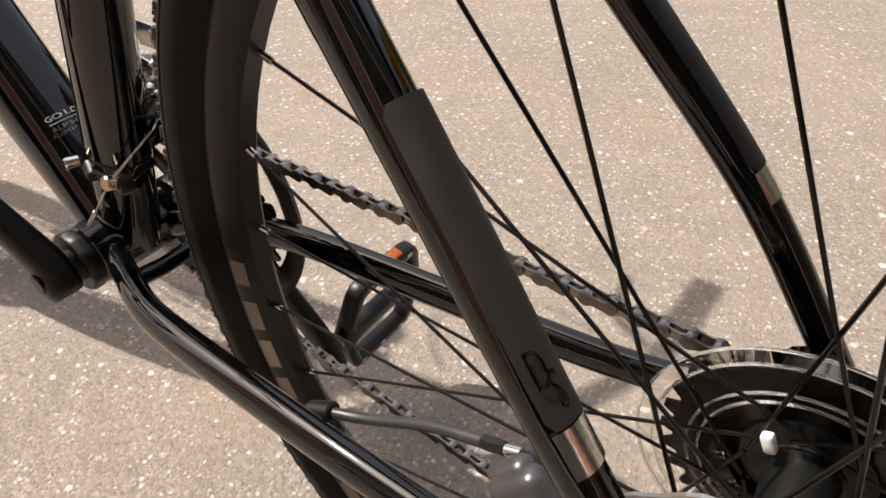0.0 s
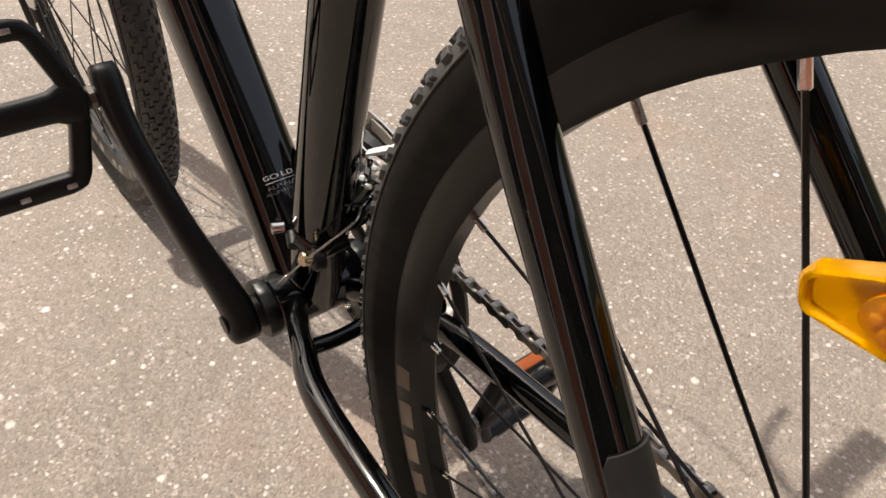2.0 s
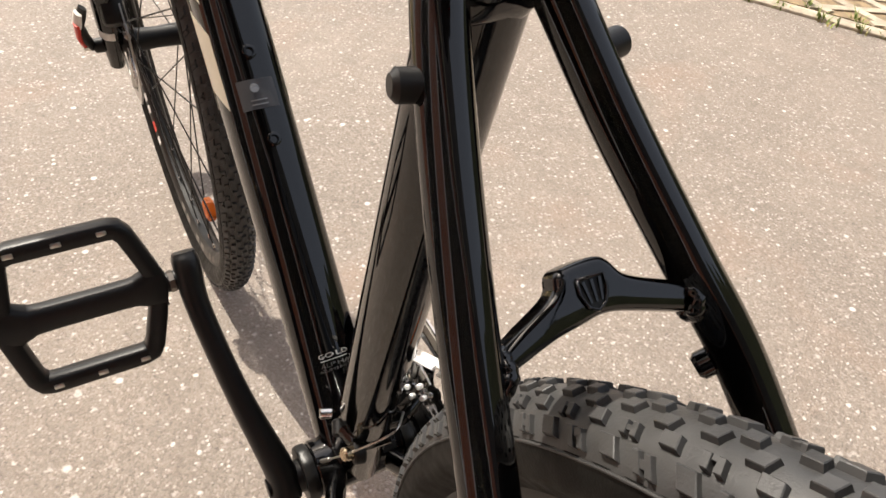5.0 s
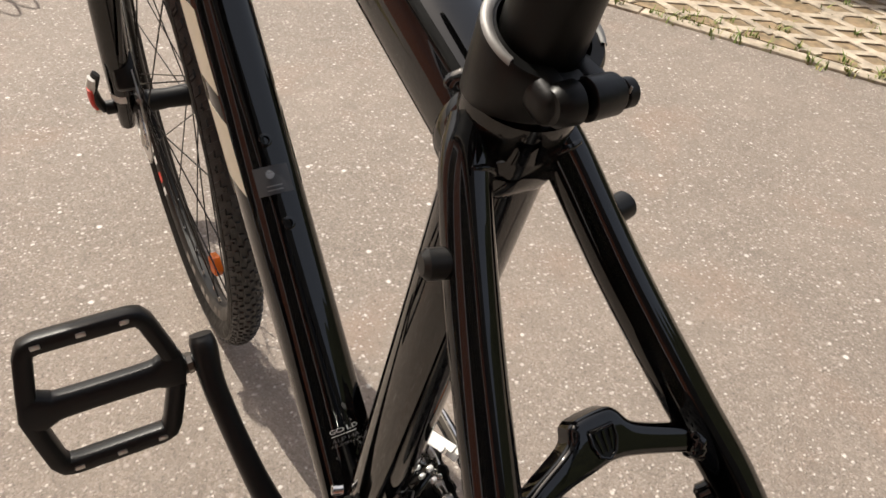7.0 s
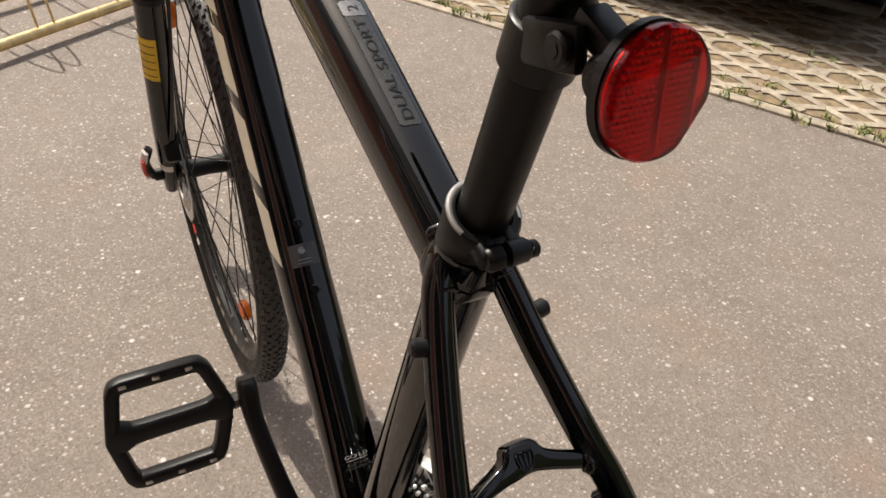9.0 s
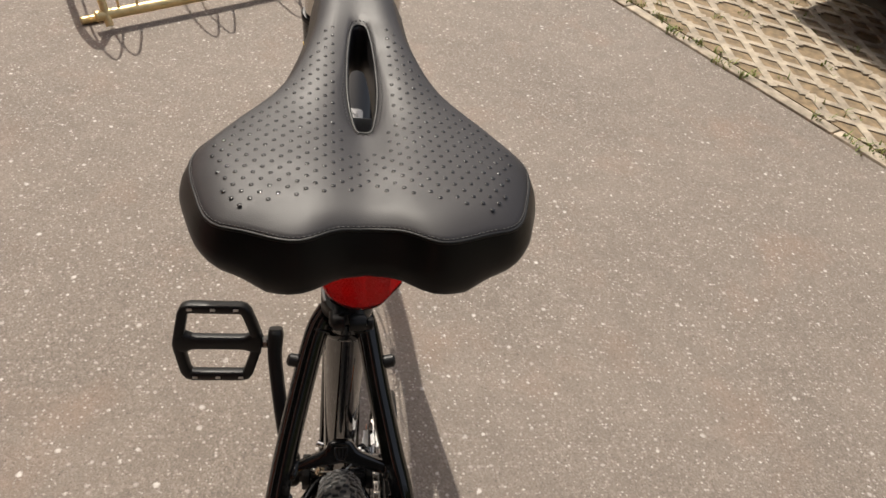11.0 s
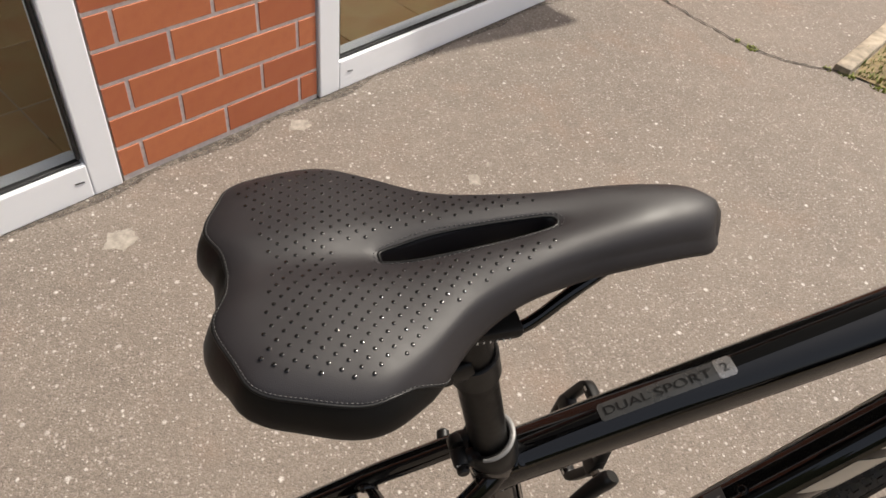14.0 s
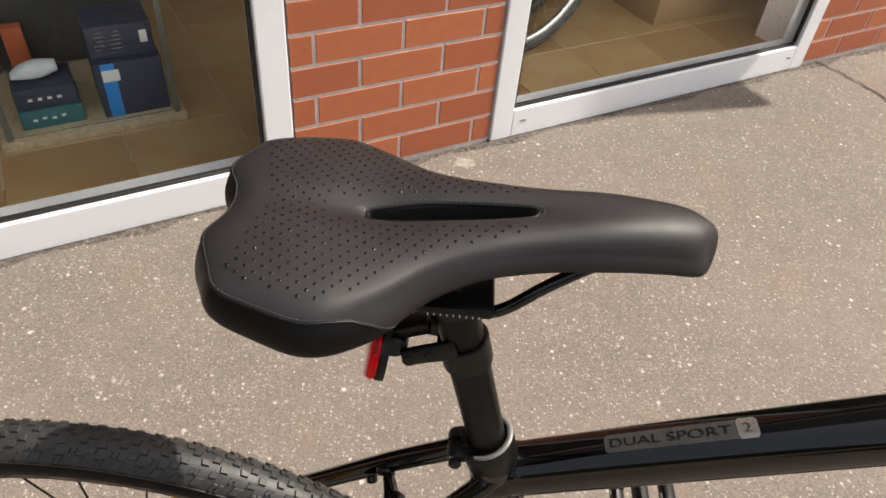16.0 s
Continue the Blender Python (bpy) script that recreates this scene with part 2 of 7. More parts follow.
def surface(rec, u, angle, lift=0.0):
    """Place and outward way on a tube made by tube(): u along it (0 to 1), angle round it (0: right side of its run, 90: top)."""
    rows, up, squash = rec
    x = max(0.0, min(1.0, u)) * (len(rows) - 1)
    i = min(int(x), len(rows) - 2)
    q = rows[i] + (rows[i + 1] - rows[i]) * (x - i)
    lo, hi = max(i - 1, 0), min(i + 2, len(rows) - 1)
    d = Vector(rows[hi][:3] - rows[lo][:3]).normalized()
    side = d.cross(Vector(up)).normalized()
    top = side.cross(d).normalized()
    c, s = math.cos(radians(angle)), math.sin(radians(angle))
    if squash:
        c, s = math.copysign(abs(c) ** squash, c), math.copysign(abs(s) ** squash, s)
    off = side * (q[3] * c) + top * (q[4] * s)
    nrm = (side * (c / q[3]) + top * (s / q[4])).normalized()
    return Vector(q[:3]) + off + nrm * lift, nrm


def wrap(name, rec, u0, u1, a0, a1, material, parent, lift=0.0004, thick=0.0005, label="", shear=0.0, nu=10, na=8, cut=0.0):
    """A thin skin laid on a tube between two stations and two angles; shear slants its ends, cut clips its corners."""
    bm = bmesh.new()
    lay = []
    for h in (lift, lift - thick):
        grid = []
        for i in range(nu + 1):
            row = []
            for j in range(na + 1):
                v = j / na
                e0, e1 = u0 + shear * (v - 0.5), u1 + shear * (v - 0.5)
                if cut and (j in (0, na)):
                    e0, e1 = e0 + cut, e1 - cut
                row.append(bm.verts.new(surface(rec, e0 + (e1 - e0) * i / nu, a0 + (a1 - a0) * v, h)[0]))
            grid.append(row)
        lay.append(grid)
    hi, lo = lay
    for i in range(nu):
        for j in range(na):
            bm.faces.new((hi[i][j], hi[i + 1][j], hi[i + 1][j + 1], hi[i][j + 1]))
            bm.faces.new((lo[i][j], lo[i][j + 1], lo[i + 1][j + 1], lo[i + 1][j]))
    edge = [(0, j) for j in range(na)] + [(i, na) for i in range(nu)] + [(nu, j) for j in range(na, 0, -1)] + [(i, 0) for i in range(nu, 0, -1)]
    for (a, b), (c, d) in zip(edge, edge[1:] + edge[:1]):
        bm.faces.new((hi[a][b], lo[a][b], lo[c][d], hi[c][d]))
    bmesh.ops.recalc_face_normals(bm, faces=bm.faces[:])
    return sharp(part(name, bm, material, parent, label), 50)


def letters(body, size):
    """Built-in font letters as vertices and faces in x, y, centred."""
    cu = bpy.data.curves.new("letters", "FONT")
    cu.body, cu.size, cu.align_x, cu.align_y = body, size, "CENTER", "CENTER"
    ob = bpy.data.objects.new("letters", cu)
    scene.collection.objects.link(ob)
    me = bpy.data.meshes.new_from_object(ob.evaluated_get(bpy.context.evaluated_depsgraph_get()))
    bpy.data.objects.remove(ob)
    bpy.data.curves.remove(cu)
    return me


def writing(name, body, size, place, material, parent, stretch=1.0):
    """Letters laid by place(x, y), which gives a place in the world."""
    me = letters(body, size)
    bm = bmesh.new()
    bm.from_mesh(me)
    bpy.data.meshes.remove(me)
    bmesh.ops.triangulate(bm, faces=bm.faces[:])
    for v in bm.verts:
        v.co = place(v.co.x * stretch, v.co.y)
    return part(name, bm, material, parent, smooth=False)


RECS = {}


def lathe(bm, profile, centre, axis="y", n=32, closed=False, a0=0.0, a1=2 * math.pi):
    """Turn a profile of (along axis, radius) round an axis through centre."""
    c = Vector(centre)
    full = abs(a1 - a0) > 6.28
    m = n if full else n + 1
    rings = []
    for h, r in profile:
        ring = []
        for k in range(m):
            a = a0 + (a1 - a0) * k / n
            u, v = r * math.cos(a), r * math.sin(a)
            off = {"y": (u, h, v), "x": (h, u, v), "z": (u, v, h)}[axis]
            ring.append(bm.verts.new(c + Vector(off)))
        rings.append(ring)
    if closed:
        rings.append(rings[0])
    for a, b in zip(rings, rings[1:]):
        for k in range(n):
            j = (k + 1) % m
            bm.faces.new((a[k], b[k], b[j], a[j]))
    return rings


def disc_caps(bm, rings):
    bm.faces.new(rings[0])
    bm.faces.new(rings[-1][::-1])


def cyl(name, a, b, r, material, parent, n=20, bevel=0.0, label="", r2=None):
    """A turned pin between two places, with bevelled ends."""
    a, b = Vector(a), Vector(b)
    L = (b - a).length
    bv = min(bevel, L * 0.4, r * 0.9)
    r2 = r if r2 is None else r2
    bm = bmesh.new()
    prof = [(0, r - bv), (bv, r), (L - bv, r2), (L, r2 - bv)] if bv > 0 else [(0, r), (L, r2)]
    rings = lathe(bm, prof, (0, 0, 0), "z", n)
    disc_caps(bm, rings)
    bmesh.ops.recalc_face_normals(bm, faces=bm.faces[:])
    q = (b - a).to_track_quat("Z", "Y").to_matrix().to_4x4()
    bmesh.ops.transform(bm, matrix=Matrix.Translation(a) @ q, verts=bm.verts[:])
    return sharp(part(name, bm, material, parent, label), 40)


def rbox(bm, size, m=None, bevel=0.0, seg=2):
    """A box with rounded edges, centred, at the pose m."""
    made = bmesh.ops.create_cube(bm, size=1.0)["verts"]
    bmesh.ops.scale(bm, vec=size, verts=made)
    if bevel > 0:
        edges = list({e for v in made for e in v.link_edges})
        got = bmesh.ops.bevel(bm, geom=edges, offset=bevel, segments=seg, affect="EDGES", profile=0.5)
        made = list({v for f in got["faces"] for v in f.verts} | {v for v in made if v.is_valid})
    if m is not None:
        bmesh.ops.transform(bm, matrix=m, verts=made)
    return made


def block(name, size, m, material, parent=None, bevel=0.0, label=""):
    bm = bmesh.new()
    rbox(bm, size, m, bevel)
    return sharp(part(name, bm, material, parent, label), 30)


def prism(bm, outline, thick, m=None):
    """An outline in x, y made thick along z, centred on z = 0."""
    lo = [bm.verts.new((x, y, -thick / 2)) for x, y in outline]
    hi = [bm.verts.new((x, y, thick / 2)) for x, y in outline]
    bm.faces.new(lo[::-1])
    bm.faces.new(hi)
    k = len(outline)
    for i in range(k):
        bm.faces.new((lo[i], lo[(i + 1) % k], hi[(i + 1) % k], hi[i]))
    if m is not None:
        bmesh.ops.transform(bm, matrix=m, verts=lo + hi)
    return lo + hi


def frame_axes(origin, x, z):
    """A pose from its origin and its x and z directions."""
    x, z = Vector(x).normalized(), Vector(z).normalized()
    y = z.cross(x).normalized()
    z = x.cross(y)
    m = Matrix((x, y, z)).transposed().to_4x4()
    m.translation = Vector(origin)
    return m


def thing(name, label, category, group="", at=(0, 0, 0)):
    e = new(name)
    e.empty_display_size = 0.05
    e.location = at
    return tagged(e, label, category, group)


# ---------------------------------------------------------------- ground
def build_ground():
    bm = bmesh.new()
    s = 60
    vs = [bm.verts.new(p) for p in ((-s, -s, 0), (s, -s, 0), (s, s, 0), (-s, s, 0))]
    bm.faces.new(vs)
    g = part("ground", bm, ASPHALT, smooth=False)
    tagged(g, "worn grey-brown asphalt with light stone chips", "asphalt", kind="structure")


build_ground()


def build_surround():
    """Unseen plain hedge ring, added far behind everything as a dark horizon for reflections."""
    m = mat("dark_horizon", (0.05, 0.065, 0.03), 0.8)
    n = Nodes(m)
    n.color(n.ramp(n.noise(1.6, 6, 0.7), (0.3, (0.020, 0.028, 0.014)), (0.7, (0.085, 0.095, 0.045))))
    n.bump(n.noise(5, 5), 0.8, 0.2)
    bm = bmesh.new()
    rings = []
    for r, base, amp in ((17.0, 0.0, 0.0), (17.0, 1.0, 0.9), (19.0, 1.0, 0.9), (19.0, 0.0, 0.0)):
        ring = []
        for k in range(97):
            a = radians(62 + 236 * k / 96)
            h = base * (4.2 - 4.6 * math.cos(a)) + amp * (math.sin(7 * a) + 0.6 * math.sin(17 * a + 1))
            ring.append(bm.verts.new((r * math.cos(a), r * math.sin(a), h)))
        rings.append(ring)
    for a, b in zip(rings, rings[1:]):
        for k in range(96):
            bm.faces.new((a[k], a[k + 1], b[k + 1], b[k]))
    bmesh.ops.recalc_face_normals(bm, faces=bm.faces[:])
    tagged(part("backdrop", bm, m, smooth=False), "unseen leafy ring far round the yard, added as a dark horizon", "hedge", kind="structure")


build_surround()
# ---------------------------------------------------------------- bicycle
AX_R, AX_F, BB = Vector((0, 0, 0.351)), Vector((1.09, 0, 0.351)), Vector((0.44, 0, 0.285))
ST_TOP = Vector((0.321, 0, 0.742))
ST_DIR = (ST_TOP - BB).normalized()
ST_SIDE = Vector((ST_DIR.z, 0, -ST_DIR.x))
HEAD_DIR = Vector((-0.326, 0, 0.946))
bike = thing("bicycle", "glossy black hybrid bicycle standing upright on the asphalt", "bicycle")


def build_wheel(name, centre, spokes_phase, right_flange=0.0335):
    """The rim mesh carries the tyre, hub, spokes and nipples."""
    bm = bmesh.new()
    w, ro, ri = 0.0115, 0.3145, 0.2955
    prof = [(-w, ro), (-w - 0.0012, ro - 0.004), (-w, ro - 0.008), (-w * 0.86, ri + 0.004), (-w * 0.5, ri), (w * 0.5, ri), (w * 0.86, ri + 0.004), (w, ro - 0.008), (w + 0.0012, ro - 0.004), (w, ro), (w * 0.8, ro), (w * 0.75, ro - 0.008), (-w * 0.75, ro - 0.008), (-w * 0.8, ro)]
    lathe(bm, prof, centre, "y", 96, closed=True)
    bmesh.ops.recalc_face_normals(bm, faces=bm.faces[:])
    rim = sharp(part(name, bm, RIM, bike, "black double-walled alloy rim with pale lettering"), 40)
    # tyre
    bm = bmesh.new()
    ring = lambda q: (0.0198 * math.sin(radians(q)), 0.3285 + 0.0205 * math.cos(radians(q)))
    walls = [(-0.0112, 0.3125)] + [ring(q) for q in range(-104, -62, 8)] + [ring(-66)]
    lathe(bm, walls, centre, "y", 128)
    lathe(bm, [(-y, r) for y, r in walls], centre, "y", 128)
    bmesh.ops.recalc_face_normals(bm, faces=bm.faces[:])
    tyre = part("tyre", bm, SIDEWALL, rim, "black tyre with a knobbly tread")
    bm = bmesh.new()
    lathe(bm, [ring(q) for q in range(-66, 67, 6)], centre, "y", 160)
    bmesh.ops.recalc_face_normals(bm, faces=bm.faces[:])
    part("tyre_crown", bm, TYRE, tyre)
    for side in (1, -1):
        t = radians(67)
        bm = bmesh.new()
        lathe(bm, [(side * 0.0202 * math.sin(t) + 0.0006 * math.sin(q * 1.0472), 0.3285 + 0.0209 * math.cos(t) + 0.0006 * math.cos(q * 1.0472)) for q in range(6)], centre, "y", 128, closed=True)
        bmesh.ops.recalc_face_normals(bm, faces=bm.faces[:])
        part("tread_edge", bm, TYRE, tyre)
    # hub
    bm = bmesh.new()
    prof = [(-0.060, 0.006), (-0.050, 0.012), (-0.036, 0.013), (-0.033, 0.027), (-0.030, 0.027), (-0.027, 0.015), (0.0, 0.0135), (0.027, 0.015), (0.030, 0.027), (0.033, 0.027), (0.036, 0.013), (0.050, 0.012), (0.060, 0.006)]
    disc_caps(bm, lathe(bm, prof, centre, "y", 28))
    bmesh.ops.recalc_face_normals(bm, faces=bm.faces[:])
    sharp(part("hub", bm, PLASTIC, rim, "black wheel hub"), 35)
    # spokes, three-cross, on alternate flanges
    for k in range(32):
        a = radians(spokes_phase) + 2 * math.pi * k / 32
        side = 1 if k % 2 else -1
        twist = radians(74) * (1 if (k // 2) % 2 else -1)
        end = Vector(centre) + Vector((0.2955 * math.cos(a), 0.0015 * side, 0.2955 * math.sin(a)))
        b = a + twist
        start = Vector(centre) + Vector((0.024 * math.cos(b), (0.0335 if side > 0 else -right_flange), 0.024 * math.sin(b)))
        cyl("spoke", start, end, 0.001, STEEL, rim, 6)
        d = (end - start).normalized()
        cyl("nipple", end - d * 0.0085, end + d * 0.001, 0.0018, CHROME, rim, 8, 0.0004)
    return rim


rear = build_wheel("rear_wheel", AX_R, 1.35, 0.0215)
front = build_wheel("front_wheel", AX_F, 4.0)


def build_tread(centre, owner, n=142):
    """Separate rubber knobs in staggered rows, every other one notched."""
    bm = bmesh.new()
    c = Vector(centre)
    rng = random.Random(5)

    def knob(a, across, along, wide, high, skew):
        """One tapered block at the wheel's angle a and at across degrees over the crown."""
        t = radians(across)
        rad = 0.3285 + 0.0200 * math.cos(t)
        base = c + Vector((rad * math.cos(a), 0.0195 * math.sin(t), rad * math.sin(a)))
        out = Vector((math.cos(a) * math.cos(t), math.sin(t), math.sin(a) * math.cos(t)))
        fwd = Vector((-math.sin(a), 0, math.cos(a)))
        lat = out.cross(fwd)
        lo, mid, hi = [], [], []
        for u, v in ((-1, -1), (1, -1), (1, 1), (-1, 1)):
            q = fwd * (u * along / 2 + v * skew) + lat * (v * wide / 2)
            lo.append(bm.verts.new(base + q * 1.16 - out * 0.0012))
            mid.append(bm.verts.new(base + q + out * (high - 0.0003)))
            hi.append(bm.verts.new(base + q * 0.90 + out * high))
        bm.faces.new(hi)
        for low, top in ((lo, mid), (mid, hi)):
            for i in range(4):
                bm.faces.new((low[i], low[(i + 1) % 4], top[(i + 1) % 4], top[i]))

    def notched(a, across, along, wide, high, skew, shift):
        """Two bars joined by a web; shift moves the web off the middle."""
        step = along * 0.32 / 0.350
        for k in (-step, step):
            knob(a + k, across, along * 0.36, wide, high, skew)
        knob(a, across + shift, along * 0.40, wide * 0.42, high - 0.0003, skew * 0.4)

    h = 2 * math.pi / n
    rows = ((8.5, 0.0, 0.0056, 0.0046, 0.0026, 0.0004), (26.0, 0.42, 0.0064, 0.0046, 0.0026, -0.0007), (47.0, 0.12, 0.0068, 0.0060, 0.0023, -0.0016))
    for k in range(n):
        for s in (1, -1):
            for row, (across, lag, along, wide, high, skew) in enumerate(rows):
                a = h * (k + lag + (0.5 if s < 0 else 0.0) + rng.uniform(-0.03, 0.03))
                lie = across + (3.0 if (k + row) % 2 else -3.0 if row == 0 else 0.0)
                if row and (k + row) % 2:
                    notched(a, lie * s, along * 1.08, wide, high, skew * s, 0.0 if k % 4 < 2 else -4.0 * s)
                else:
                    knob(a, lie * s, along, wide, high, skew * s)
    bmesh.ops.recalc_face_normals(bm, faces=bm.faces[:])
    t = part("tread", bm, TYRE, owner, "worn black rubber tread blocks", smooth=False)
    tagged(t, kind="stuff")


build_tread(AX_R, rear)
build_tread(AX_F, front)

# frame tubes
frame_ob = tube("frame", [BB, BB + ST_DIR * 0.2, ST_TOP - ST_DIR * 0.03, ST_TOP], [(0.0195, 0.024), (0.0178, 0.021), 0.0178, 0.018], GLOSS, bike, 32, label="glossy black alloy seat tube", up=(1, 0, 0))
HT_LO, HT_HI = Vector((0.899, 0, 0.77)), Vector((0.848, 0, 0.918))
tube("top_tube", [(0.336, 0, 0.712), (0.45, 0, 0.757), (0.58, 0, 0.807), (0.72, 0, 0.862), (0.852, 0, 0.898)], [(0.0185, 0.0190), (0.0200, 0.0215), (0.0215, 0.023), (0.0225, 0.025), (0.021, 0.026)], GLOSS, frame_ob, 64, 32, squash=0.82)
tube("down_tube", [BB, (0.53, 0, 0.388), (0.605, 0, 0.474), (0.75, 0, 0.640), (0.888, 0, 0.80)], [(0.026, 0.022), (0.0255, 0.027), (0.0255, 0.029), (0.025, 0.031), (0.024, 0.032)], GLOSS, frame_ob, 36, 32, squash=0.78)
cyl("head_tube", HT_LO, HT_HI, 0.024, GLOSS, frame_ob, 32, 0.002)
cyl("bottom_bracket_shell", BB + Vector((0, -0.036, 0)), BB + Vector((0, 0.036, 0)), 0.0225, GLOSS, frame_ob, 32, 0.002)
for s in (1, -1):
    bm = bmesh.new()
    c = BB + Vector((0, 0.036 * s, 0))
    rr = lathe(bm, [(0.0, 0.0215), (0.002 * s, 0.0225), (0.008 * s, 0.0225), (0.0095 * s, 0.021), (0.0095 * s, 0.013), (0.016 * s, 0.012), (0.016 * s, 0.004)], c, "y", 36)
    for k in range(0, 36, 3):
        for ring in rr[1:3]:
            v = ring[k]
            v.co = c + (v.co - c) * 0.95
    bm.faces.new(rr[-1])
    bmesh.ops.recalc_face_normals(bm, faces=bm.faces[:])
    sharp(part("bearing_cup", bm, MATTE, frame_ob, "black notched bearing cup"), 35)
STAY = [(0.328, 0.0105, 0.7230), (0.316, 0.017, 0.709), (0.286, 0.0285, 0.675), (0.252, 0.0410, 0.640), (0.226, 0.0490, 0.613), (0.190, 0.056, 0.575), (0.133, 0.0645, 0.516), (0.066, 0.0735, 0.438), (0.012, 0.0745, 0.366)]
STAY_L = [(0.328, 0.0140, 0.7230), (0.316, 0.0228, 0.709), (0.286, 0.0332, 0.675), (0.252, 0.0430, 0.640), (0.226, 0.0492, 0.613), (0.190, 0.0578, 0.575), (0.133, 0.0692, 0.516), (0.066, 0.0792, 0.438), (0.012, 0.0790, 0.366)]
CS = [(0.422, 0.022, 0.290), (0.397, 0.034, 0.302), (0.372, 0.044, 0.308), (0.326, 0.0575, 0.312), (0.22, 0.065, 0.320), (0.10, 0.0700, 0.331), (0.008, 0.0725, 0.343)]
CS_R = [(0.422, 0.022, 0.286), (0.397, 0.033, 0.292), (0.372, 0.041, 0.295), (0.326, 0.0535, 0.298), (0.22, 0.061, 0.306), (0.10, 0.0662, 0.317), (0.008, 0.0715, 0.338)]
STAYS = {}
for s in (1, -1):
    ob = tube("seat_stay", [(x, s * y, z) for x, y, z in (STAY_L if s > 0 else STAY[:2] + [(0.286, 0.0270, 0.675), (0.252, 0.0390, 0.640)] + STAY[4:-2] + [(0.061, 0.078, 0.438), (0.004, 0.079, 0.366)])], [0.0085, 0.0088, 0.0090, 0.0090, 0.0089, 0.0088, 0.0088, 0.0083, 0.0078], GLOSS, frame_ob, 24, 64)
    STAYS[s] = RECS[ob.name]
    tube("chain_stay", [(x, s * y, z) for x, y, z in (CS if s > 0 else CS_R)], [(0.0075, 0.0105), (0.0078, 0.0112), (0.0085, 0.0115), (0.009, 0.0112), (0.009, 0.011), (0.0085, 0.010), (0.008, 0.009)], GLOSS, frame_ob, 24, 48)
    # dropout plate
    bm = bmesh.new()
    prism(bm, [(-0.020, -0.016), (0.012, -0.018), (0.030, -0.008), (0.030, 0.006), (0.022, 0.022), (0.010, 0.030), (-0.004, 0.022), (-0.016, 0.012)], 0.006, frame_axes(AX_R + Vector((0.002, 0.0705 * s, 0)), (1, 0, 0), (0, -1, 0)))
    sharp(part("dropout", bm, GLOSS, frame_ob), 30)
    # rack bosses on the stays
    off = 0.0055 if s > 0 else 0.0
    cyl("rack_boss", (0.301, (0.028 + off) * s, 0.691), (0.303, (0.0388 + off) * s, 0.692), 0.0052, PLASTIC, frame_ob, 20, 0.0018, "black plastic rack plug")
    # brake boss under the bridge
    cyl("fender_boss", (0.229, 0.048 * s, 0.612), (0.232, 0.0390 * s, 0.605), 0.0050, GLOSS, frame_ob, 18, 0.0015, "black plastic thread plug")
    # grip pad and bright band low on the stay
    a0, a1 = (40, 203) if s > 0 else (38, 205)
    wrap("stay_pad", STAYS[s], 0.742, 0.858, a0, a1, PROTECT, frame_ob, 0.0012, 0.0016, "matte grey rubber pad", nu=16, na=14, cut=0.004)
    wrap("stay_band", STAYS[s], 0.859, 0.878, a0, a1, CHROME, frame_ob, 0.0010, 0.0014, "polished steel band", nu=3, na=14)
# embossed letters on the left pad
LST = sum((Vector(b[:3]) - Vector(a[:3])).length for a, b in zip(STAYS[1][0], STAYS[1][0][1:]))
for body, u0, ang in (("D", 0.8370, 70), ("S", 0.8460, 86)):
    writing("lettering", body, 0.0098, lambda x, y, u0=u0, ang=ang: surface(STAYS[1], u0 - y / LST, ang + math.degrees(x / 0.0095), 0.0021)[0], GLOSS, frame_ob, 0.72)

